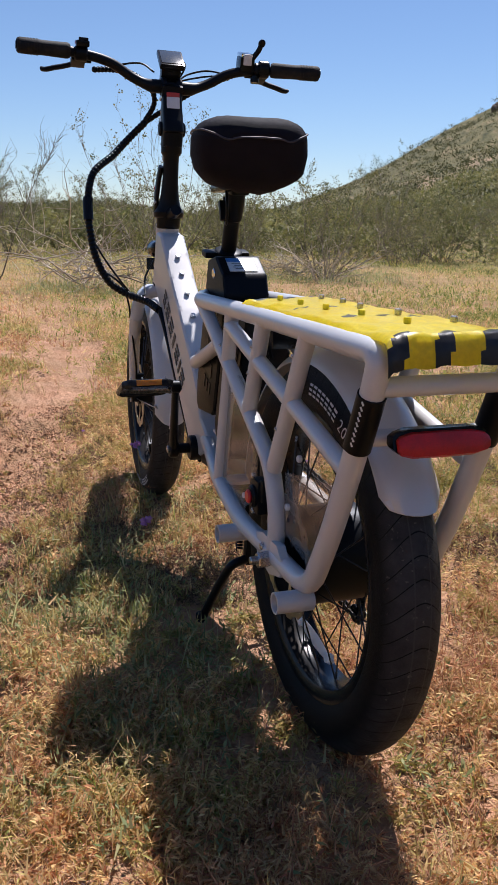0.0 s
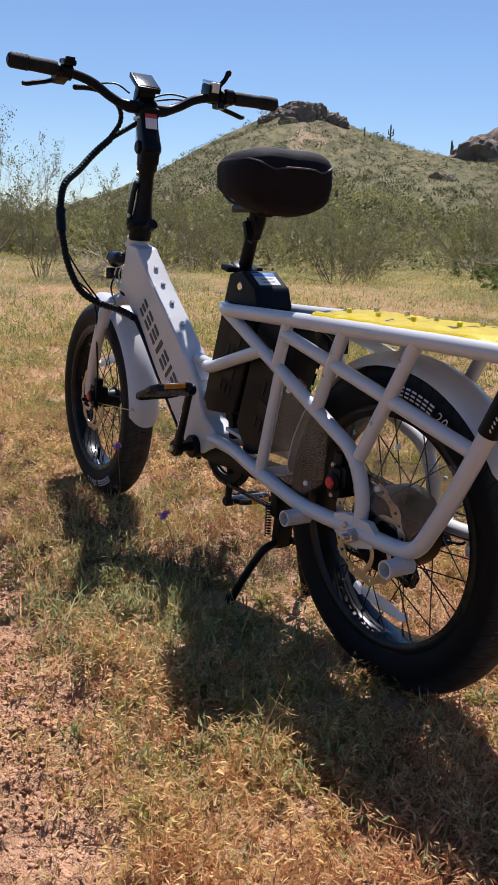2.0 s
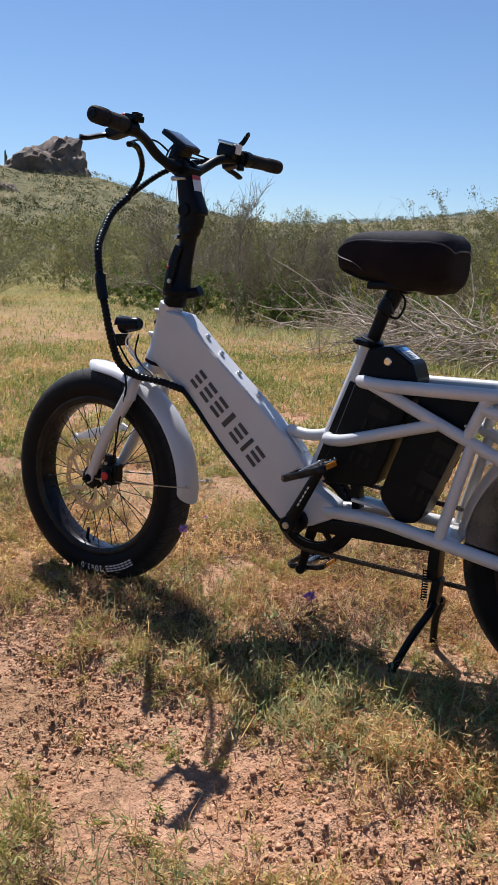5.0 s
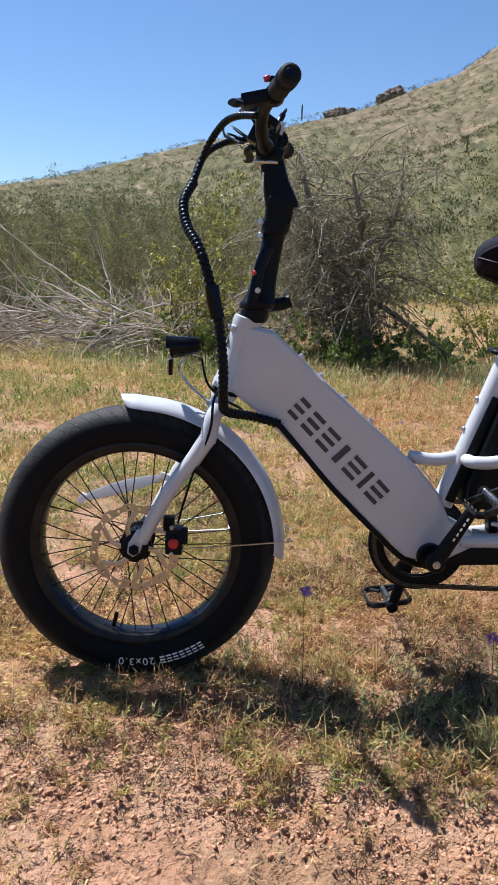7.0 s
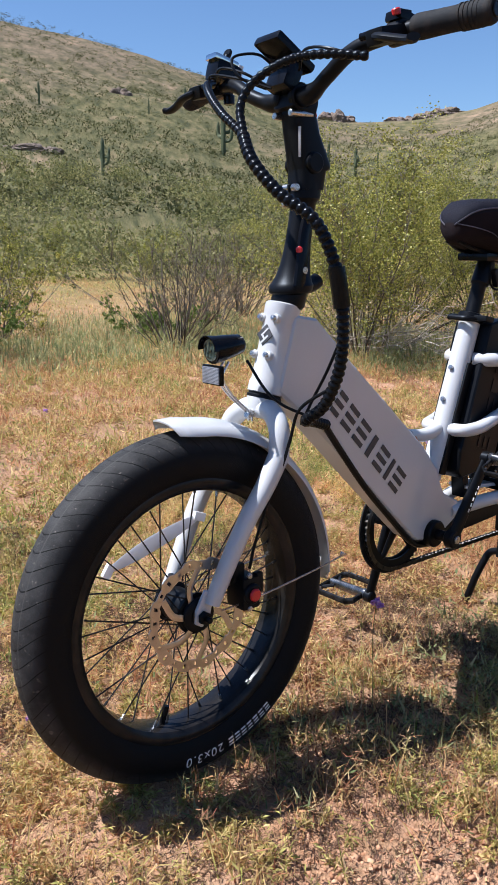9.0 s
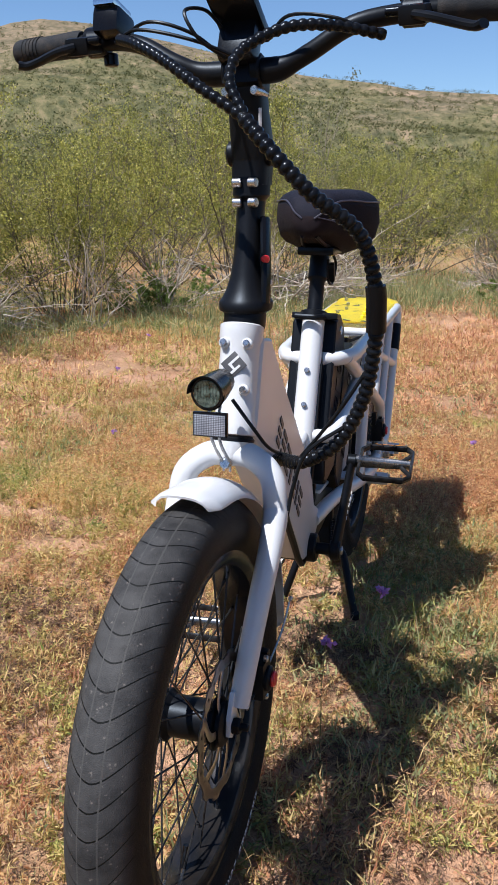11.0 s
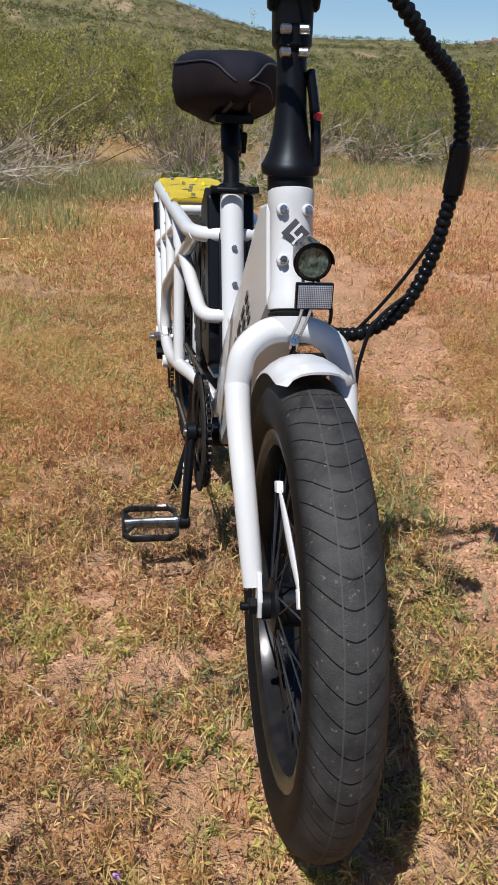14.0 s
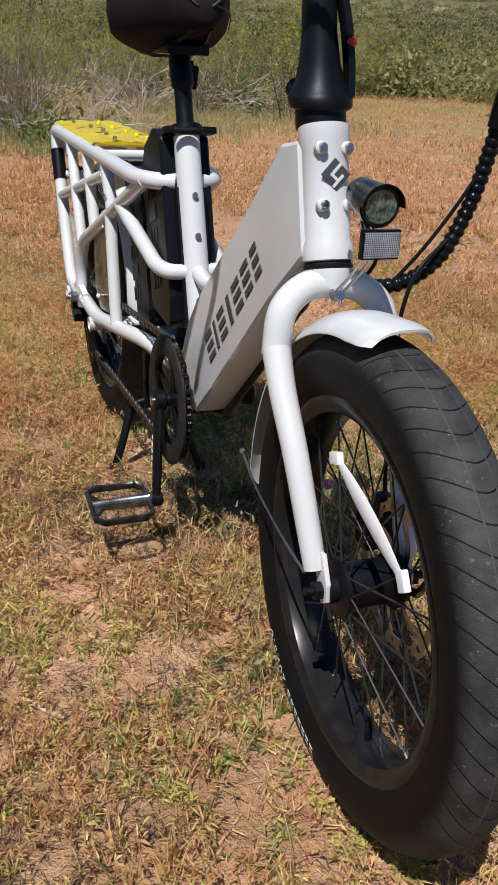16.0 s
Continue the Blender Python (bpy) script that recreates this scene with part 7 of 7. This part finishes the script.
for x, y, turn, s, tall in ((-6.55, .62, 40, .75, .8), (-7.5, .64, 130, .8, .95), (-10.6, 3.5, 300, 1.0, .8), (-12.6, 5.4, 20, 1.1, .9), (-9.4, -1.4, 80, 1.0, .9), (-3.4, -5.6, 160, .9, 1.0), (-5.0, -7.0, 220, 1.0, 1.0), (3.2, -7.6, 280, 1.0, .8), (-16.8, 8.0, 100, 1.2, .9), (-14.0, 1.6, 150, 1.0, .9)):
    again(grey, x, y, turn, s, tall)

# grey bare trees standing over the shrubs
gaunt = stand_at(shrub("bare_tree", "grey leafless desert tree with fine upright twigs", 26, 1.9, 1.5, 13, 14, 9, 0, .02, (.05, .75), .07, SNAG_BARK, base_r=.012, kind_name="bare tree", crook=.26, low=.40), 7.0, -8.95, 0, 1.05, .98)
tagged(gaunt, group="bare trees")
for x, y, turn, s, tall in ((6.05, -9.0, 80, .9, 1.0), (5.5, -9.6, 200, .9, .95), (4.9, -9.5, 300, .8, 1.0), (9.9, .3, 40, .9, 1.0)):
    again(gaunt, x, y, turn, s, tall)

# bleached bare shrubs whose crooked branches stick out of the green ones
bare = stand_at(shrub("bare_shrub", "bleached leafless shrub with long crooked branches", 23, .95, 1.7, 13, 6, 3, 0, .02, (.3, 1.35), .05, DEAD, base_r=.010, kind_name="bare shrub", crook=.30), -4.9, -1.35)
tagged(bare, group="bare shrubs")
for x, y, turn, s, tall in ((-6.1, -.9, 60, .7, .9), (-7.6, .55, 130, .6, .8), (-4.4, -2.2, 270, .9, 1.0), (-3.3, -3.7, 20, .8, .9), (-8.3, 1.6, 310, 1.0, 1.0), (-10.4, 2.7, 100, 1.1, 1.0), (-12.3, 4.2, 150, 1.2, 1.0), (-9.2, .9, 20, 1.2, 1.2), (-3.6, -2.4, 190, .8, 1.1), (1.9, -7.2, 220, 1.0, .8), (3.5, -8.1, 30, 1.1, .9), (10.3, -4.3, 70, 1.0, .9)):
    again(bare, x, y, turn, s, tall)

# lighter shrubs filling the middle distance
light_a = shrub("desert_shrub", "olive desert shrub among many", 19, 1.35, 1.7, 16, 6, 2, 5200, .025, (.05, 1.1), .03, None, CREOSOTE, .15)
light_b = shrub("desert_shrub", "dusty olive desert shrub among many", 20, 1.25, 1.8, 16, 6, 2, 5200, .025, (.05, 1.15), .03, None, DUSTY, .15)
g = np.random.default_rng(77)
spots = [(-58 - 172 * (k + g.random()) / 84, 8.5 + 27 * g.random() ** .8) for k in range(84)]
spots = [(h, 15 + (r - 8.5) * .76) if -138 < h < -98 else (h, r) for h, r in spots]
spots = spots + [(2 - 60 * (k + g.random()) / 34, 19 + 24 * g.random()) for k in range(34)]
for k, (head, r) in enumerate(spots):
    px, py = .6 + r * math.cos(radians(head)), r * math.sin(radians(head))
    source = light_a if k % 2 else light_b
    turn, s = g.uniform(0, 360), g.uniform(.75, 1.25)
    if k < 2:
        stand_at(source, px, py, turn, s)
    else:
        again(source, px, py, turn, s, g.uniform(.8, 1.15))
for ob in (light_a, light_b):
    tagged(ob, group="olive shrubs")

# a shaggy dead tree with hanging twigs, and green weeds at its foot
g = np.random.default_rng(31)
paths = []
for k in range(6):
    az = g.uniform(0, 6.28)
    trunk = wander(g, (.06 * math.cos(az), .06 * math.sin(az), -.06), (.28 * math.cos(az), .28 * math.sin(az), 1), 1.5 + .4 * g.random(), 9, .10, .02)
    paths.append((trunk, .085 if k < 4 else .05, .014))
    for _ in range(58):
        i = g.integers(3, 10)
        d = g.normal(0, 1, 3) * np.array([1, 1, .35]) + np.array([0, 0, .55])
        d /= np.linalg.norm(d)
        br = wander(g, trunk[i], d, g.uniform(.35, .95), 9, .13, -.15)
        paths.append((br, .0075, .0028))
        for _ in range(6):
            j = g.integers(2, 10)
            d = g.normal(0, .7, 3) + np.array([0, 0, -.35])
            d /= np.linalg.norm(d)
            paths.append((wander(g, br[j], d, g.uniform(.12, .42), 4, .14, -.14), .0034, .0016))
limb = wander(g, (.02, 0, .62), (-.75, .25, -.25), .95, 8, .08, -.05)
paths.append((limb, .035, .014))
v, f = twig_tubes(paths)
snag = new("dead_tree")
tagged(snag, "shaggy grey dead tree with hanging twigs", "dead tree")
part_mesh("crown_wood", mesh_np("crown_wood", v, f), SNAG_BARK, snag, angle=0)
pos = np.concatenate([p for p, r0, r1 in paths if r0 < .004])
pos = pos[g.integers(0, len(pos), 18000)] + g.normal(0, .028, (18000, 3))
v, f = leaf_cards(g, pos, .034, .16)
part_mesh("foliage", mesh_np("foliage", v, f), SHAGGY, snag, angle=0)
stand_at(snag, -.16, -5.75, 0, 1.0, 1.0)
low = shrub("green_undergrowth", "fresh green weeds crowding under the shrubs", 17, .42, 1.5, 40, 6, 3, 11000, .019, (.1, 1.3), .03, None, LUSH, .1, base_r=.003, kind_name="undergrowth")
stand_at(low, .1, -5.35)
for x, y, turn, s in ((1.1, -5.4, 40, .9), (-.9, -5.7, 110, .9), (2.0, -6.6, 60, 1.0), (5.4, -8.9, 20, 1.5), (7.2, -9.7, 90, 1.7), (3.2, -8.6, 170, 1.4), (9.6, -11.6, 240, 1.7), (-2.6, -5.6, 300, .8), (-5.9, .9, 10, .8), (-4.6, -2.2, 80, .8), (-12.0, 4.6, 130, 1.4)):
    again(low, x, y, turn, s)
yellowed = shrub("yellow_green_shrub", "low yellow-green shrub in full leaf", 18, .95, 1.3, 28, 6, 3, 6500, .022, (.1, 1.2), .03, None, CREOSOTE, .1)
stand_at(yellowed, 1.25, -5.9)
again(yellowed, -1.6, -6.6, 120, .9)
again(yellowed, 4.6, -10.0, 40, 1.1)


def brush(name, seed, length, spread, n, label):
    """Fallen branches: bleached sticks fanning over the ground."""
    g = np.random.default_rng(seed)
    paths = []
    for _ in range(n):
        az = g.normal(0, .9) + (math.pi if g.random() < .35 else 0)
        start = np.array([g.normal(0, spread * .25), g.normal(0, spread * .12), g.uniform(.05, .45)])
        d = np.array([math.cos(az), math.sin(az) * .6, g.uniform(-.12, .40)])
        d /= np.linalg.norm(d)
        m = wander(g, start, d, length * g.uniform(.4, 1.0), 8, .13, -.02)
        m[:, 2] = np.maximum(m[:, 2], .02)
        paths.append((m, .011 * g.uniform(.5, 1.4), .003))
        for _ in range(5):
            i = g.integers(2, 9)
            dd = d + g.normal(0, .6, 3)
            dd /= np.linalg.norm(dd)
            t = wander(g, m[i], dd, length * g.uniform(.12, .4), 5, .18, 0)
            t[:, 2] = np.maximum(t[:, 2], .015)
            paths.append((t, .005, .0018))
    v, f = twig_tubes(paths, 4)
    ob = part_mesh(name, mesh_np(name, v, f), DEAD, angle=0)
    return tagged(ob, label, "fallen branches", group="fallen brush")


pile = stand_at(brush("fallen_brush", 41, 1.9, 1.8, 46, "bleached fallen branches tangled on the ground"), 2.0, -5.95, 10, .82, 1.1)
for x, y, turn, s in ((3.0, -6.6, 60, .7), (1.35, -6.0, 195, .75), (-5.3, -1.2, 150, .6), (-6.2, .9, 40, .5), (-2.9, -3.0, 100, .4), (-11.2, 4.4, 60, .7), (11.0, -4.1, 20, .6), (9.3, -.9, 200, .85)):
    again(pile, x, y, turn, s)

# the rotten stump of a fallen cactus: broken pale ribs leaning round a dark heart
g = np.random.default_rng(88)
stump = new("dry_stump")
tagged(stump, "broken rotten cactus stump with pale and dark ribs", "stump")
for k in range(15):
    b = bmesh.new()
    high, wide = g.uniform(.35, .95), g.uniform(.07, .15)
    bmesh.ops.create_cone(b, cap_ends=True, segments=9, radius1=wide, radius2=wide * g.uniform(.35, .75), depth=high)
    bmesh.ops.subdivide_edges(b, edges=b.edges[:], cuts=2, use_grid_fill=True)
    off = Vector((k * 3.1, 7.0, 1.0))
    for vtx in b.verts:
        vtx.co += Vector((noise.noise(vtx.co * 7 + off), noise.noise(vtx.co * 7 + off * 2), 1.6 * noise.noise(vtx.co * 9 + off * 3))) * .05
    at = Matrix.Translation((g.normal(0, .42), g.normal(0, .16), high * .40)) @ Matrix.Rotation(g.normal(0, .42), 4, "Y") @ Matrix.Rotation(g.normal(0, .25), 4, "X")
    part("stump_rib", b, SNAG_BARK if k % 3 else BARK, stump, m=at, angle=30)
stand_at(stump, -15.2, 3.9, 100)

# ---- scrub, cacti and rock on the slopes ----
FOOT_SCRUB = foliage("foothill_scrub", [(0.085, 0.095, 0.034), (0.15, 0.155, 0.054), (0.225, 0.215, 0.08), (0.32, 0.285, 0.12)], 0.7, 0.4, .5, .25)
SCRUB = foliage("hillside_scrub", [(0.040, 0.048, 0.018), (0.070, 0.078, 0.028), (0.115, 0.115, 0.045), (0.18, 0.165, 0.070)], 0.7, 0.2, .5, .25)
g = np.random.default_rng(55)


def scrub_field(name, n, r0, r1, cards, size, card, label, material):
    """Countless small shrubs seen far off: tufts of leaf cards on domes."""
    r = r0 + (r1 - r0) * g.random(n) ** 1.25
    head = np.radians(g.uniform(-232, 8, n))
    x, y = .6 + r * np.cos(head), r * np.sin(head)
    keep = g.random(n) < .45 + .55 * smooth(.3, .6, lattice(x / 9, y / 9, 91))
    x, y, r = x[keep], y[keep], r[keep]
    n = len(x)
    big = size * g.uniform(.55, 1.5, n) * (.8 + .5 * (r / r1))
    a, e = g.uniform(0, 2 * np.pi, (n, cards)), g.uniform(.0, 1.4, (n, cards))
    rad = g.uniform(.45, 1.0, (n, cards))
    off = np.stack([np.cos(a) * np.cos(e) * rad, np.sin(a) * np.cos(e) * rad, np.sin(e) * rad * .85], -1) * big[:, None, None]
    at = (np.stack([x, y, land_height(x, y)], -1)[:, None] + off).reshape(-1, 3)
    v, f = bristles(at, np.repeat(big * card, cards) * g.uniform(.6, 1.5, len(at)), np.repeat(big * card, cards) * g.uniform(.5, 1.0, len(at)), .5)
    return tagged(part_mesh(name, mesh_np(name, v, f), material, angle=0), label, "shrubs", kind="stuff")


scrub_field("near_scrub", 2500, 20, 80, 210, 1.05, .115, "dusty green scrub at the foot of the hills", FOOT_SCRUB)
scrub_field("far_scrub", 42000, 50, 345, 24, .82, .26, "scattered scrub over the hillsides", SCRUB)

ROCK = surface("weathered_rock", (0.27, 0.20, 0.155), (0.12, 0.098, 0.085), .35, .9, grain=6, bump=.0, spread=.05)
rb = ROCK.node_tree
bump_node = node(rb, "ShaderNodeBump", Strength=1.0, Distance=.5)
rb.links.new(place_noise(rb, 1.1, 8.0, .7), bump_node.inputs["Height"])
rb.links.new(bump_node.outputs["Normal"], rb.nodes["Principled BSDF"].inputs["Normal"])


def outcrop(label, head, r, w, h, count, seed, slant=0.0):
    """A crag: broken boulders, each sunk into the slope."""
    g = np.random.default_rng(seed)
    root = new("rock_outcrop")
    a = radians(head)
    root.matrix_basis = Matrix.Translation((.6 + r * math.cos(a), r * math.sin(a), float(land_height(.6 + r * math.cos(a), r * math.sin(a)))))
    tagged(root, label, "rock")
    for k in range(count):
        u = (k + .5) / count * 2 - 1
        wide = w / count * g.uniform(.9, 1.3)
        high = h * (1 - .5 * u * u) * g.uniform(.75, 1.1)
        back = g.uniform(-.25, .25) * w
        x = .6 + r * math.cos(a) - math.sin(a) * u * w * .45 + math.cos(a) * back
        y = r * math.sin(a) + math.cos(a) * u * w * .45 + math.sin(a) * back
        b = bmesh.new()
        bmesh.ops.create_icosphere(b, subdivisions=5, radius=1.0)
        off = Vector((g.uniform(-40, 40), g.uniform(-40, 40), k))
        for vtx in b.verts:
            c = Vector([math.copysign(abs(q) ** .92, q) for q in vtx.co])
            n1 = noise.noise(c * .9 + off) * .42 + noise.noise(c * 2.3 + off) * .22 + abs(noise.noise(c * 5.0 + off)) * .12 + abs(noise.noise(c * 10.0 + off)) * .06
            c = c * (.85 + n1 + .035 * math.sin(c.z * 17 + 5 * noise.noise(c * 1.7 + off)) + .04 * noise.noise(c * 19.0 + off))
            vtx.co = Vector((c.x * wide, c.y * wide, c.z * high * (1 - slant * c.y)))
        z = float(land_height(x, y)) - high * .30
        m = root.matrix_basis.inverted() @ Matrix.Translation((x, y, z)) @ Matrix.Rotation(a + g.uniform(-.5, .5) * (slant == 0), 4, "Z")
        part("boulder", b, ROCK, root, angle=28, m=m)
    return root


outcrop("brown craggy summit rock", -35.4, 231, 15, 3.2, 8, 3)
outcrop("brown craggy rocks below the summit", -36.2, 205, 15, 4.6, 7, 4)
outcrop("brown craggy rocks below the summit", -33.9, 219, 9, 2.6, 5, 24)
outcrop("big rounded rock standing on the ridge", -47.2, 216, 9.0, 12.8, 1, 5, .22)
outcrop("flat rock ledge along the hilltop", -108.6, 303, 15, 3.4, 4, 16)
outcrop("dark rocks on the hill's shoulder", -100.6, 288, 8, 3.6, 3, 7)
outcrop("dark rocks on the hill's shoulder", -97.6, 283, 9, 2.8, 4, 8)
outcrop("flat-topped rock on the far ridge", -137.0, 386, 14, 5, 4, 9)
outcrop("reddish rocky rim of the far ridge", -142.5, 396, 36, 3.6, 8, 10)
outcrop("dark rock on the slope", -123.5, 190, 4, 2.0, 3, 12)
outcrop("pale broken rock on the slope", -113.5, 170, 11, 2.4, 5, 13)
outcrop("pale broken rock on the slope", -118.0, 95, 5, 1.0, 4, 14)
outcrop("dark rock on the slope", -44.5, 150, 4, 2.0, 3, 15)
outcrop("dark mesa seen over the shrubs", -203.5, 330, 15, 4.5, 5, 16)

CACTUS = surface("saguaro_skin", (0.10, 0.125, 0.055), (0.07, 0.085, 0.04), 2.0, .7, grain=20, stretch=(6, 6, .6))


def saguaro(height, arms, seed):
    """A ribbed column with bent arms."""
    g = random.Random(seed)

    def ribbed(pts, r):
        bm = bmesh.new()
        n = 24
        line = flowing(pts, 5)
        radii = [r * min(1, .75 + i / 6, (len(line) - 1 - i) / 2.2 + .12) for i in range(len(line))]
        sweep(bm, line, radii, n)
        for i, vtx in enumerate(bm.verts):
            if i % 2:
                ring = line[min(i // n, len(line) - 1)]
                vtx.co = vtx.co.lerp(ring, .14)
        return bm

    root = new("saguaro")
    tagged(root, "tall green saguaro cactus with ribs", "cactus", group="saguaros")
    part("column", ribbed([(0, 0, -.3), (0.02, 0, height * .3), (0, .02, height * .65), (0, 0, height)], height * .05), CACTUS, root)
    for k in range(arms):
        a = g.uniform(0, 6.28)
        z = height * g.uniform(.28, .5)
        out = height * g.uniform(.13, .2)
        c, s = math.cos(a) * out, math.sin(a) * out
        part("arm", ribbed([(0, 0, z), (c * .7, s * .7, z + .02 * height), (c, s, z + .10 * height), (c, s, z + height * g.uniform(.22, .38))], height * .036), CACTUS, root)
    return root


kinds = [saguaro(5.0, 3, 1), saguaro(4.5, 1, 2), saguaro(4.0, 0, 3)]
SAGUAROS = [(-129.8, 132, 1.35, 0), (-118.5, 150, .8, 1), (-122.0, 80, .66, 0), (-44.8, 227, .88, 0), (-114.2, 70, .58, 2), (-41.0, 231, .8, 0), (-45.6, 212, .95, 2), (-115.0, 71, .52, 2), (-95.2, 276, 1.0, 1), (-136.5, 150, .9, 1), (-138.2, 128, .85, 0),
            (-139.6, 150, .7, 2), (-105.5, 120, .6, 2), (-134.0, 175, .8, 2), (-47.2, 224, .8, 2), (-127.5, 190, .9, 1), (-39.4, 205, .6, 2), (-109.0, 140, .6, 2), (-125.2, 165, .7, 2)]
for k, (head, r, s, kind_no) in enumerate(SAGUAROS):
    a = radians(head)
    x, y = .6 + r * math.cos(a), r * math.sin(a)
    if k < 1:
        stand_at(kinds[0], x, y, 90, s)
    elif k == 1:
        stand_at(kinds[1], x, y, 20, s)
    elif k == 4:
        stand_at(kinds[2], x, y, 0, s)
    else:
        again(kinds[kind_no], x, y, 37 * k, s)

# ---- small flowers ----
PETAL = foliage("purple_petals", [(0.30, 0.14, 0.42), (0.42, 0.22, 0.55), (0.50, 0.32, 0.60)], .5, .3)
STALK = foliage("flower_stalk", [(0.12, 0.13, 0.05), (0.16, 0.16, 0.06)], .6, 0.0)


def flower(h, seed):
    g = np.random.default_rng(seed)
    root = new("purple_wildflower")
    tagged(root, "small purple wildflower on a thin stalk", "flower", group="purple wildflowers")
    st = wander(g, (0, 0, -.01), (.05, .03, 1), h, 6, .05, .02)
    v, f = twig_tubes([(st, .0009, .0007)], 4)
    part_mesh("stalk", mesh_np("stalk", v, f), STALK, root, angle=0)
    v, f = leaf_cards(g, np.tile(st[-1], (26, 1)) + g.normal(0, .0035, (26, 3)), .011, .4)
    part_mesh("blossom", mesh_np("blossom", v, f), PETAL, root, angle=0)
    return root


stand_at(flower(.235, 5), .92, .104)
low_flower = stand_at(flower(.165, 6), .54, .123)
for k, (x, y, s) in enumerate(((1.42, -.24, .35), (1.22, -.47, .4), (1.9, .12, .4), (-.75, .35, .8), (2.3, -1.0, .5), (-.6, -.9, .8), (-1.6, -1.35, .8), (-2.6, -1.6, .9), (1.65, -.42, .3), (.2, -2.4, .8), (-1.2, .95, .6))):
    again(low_flower, x, y, 60 * k, s)
twig = wander(np.random.default_rng(8), (0, 0, .006), (1, .6, .03), .07, 4, .08, 0)
v, f = twig_tubes([(twig, .004, .002)], 5)
stick = tagged(part_mesh("dry_stick", mesh_np("dry_stick", v, f), DEAD, angle=0), "short pale dry stick lying in the grass", "stick")
stand_at(stick, 1.02, -.36, 20)
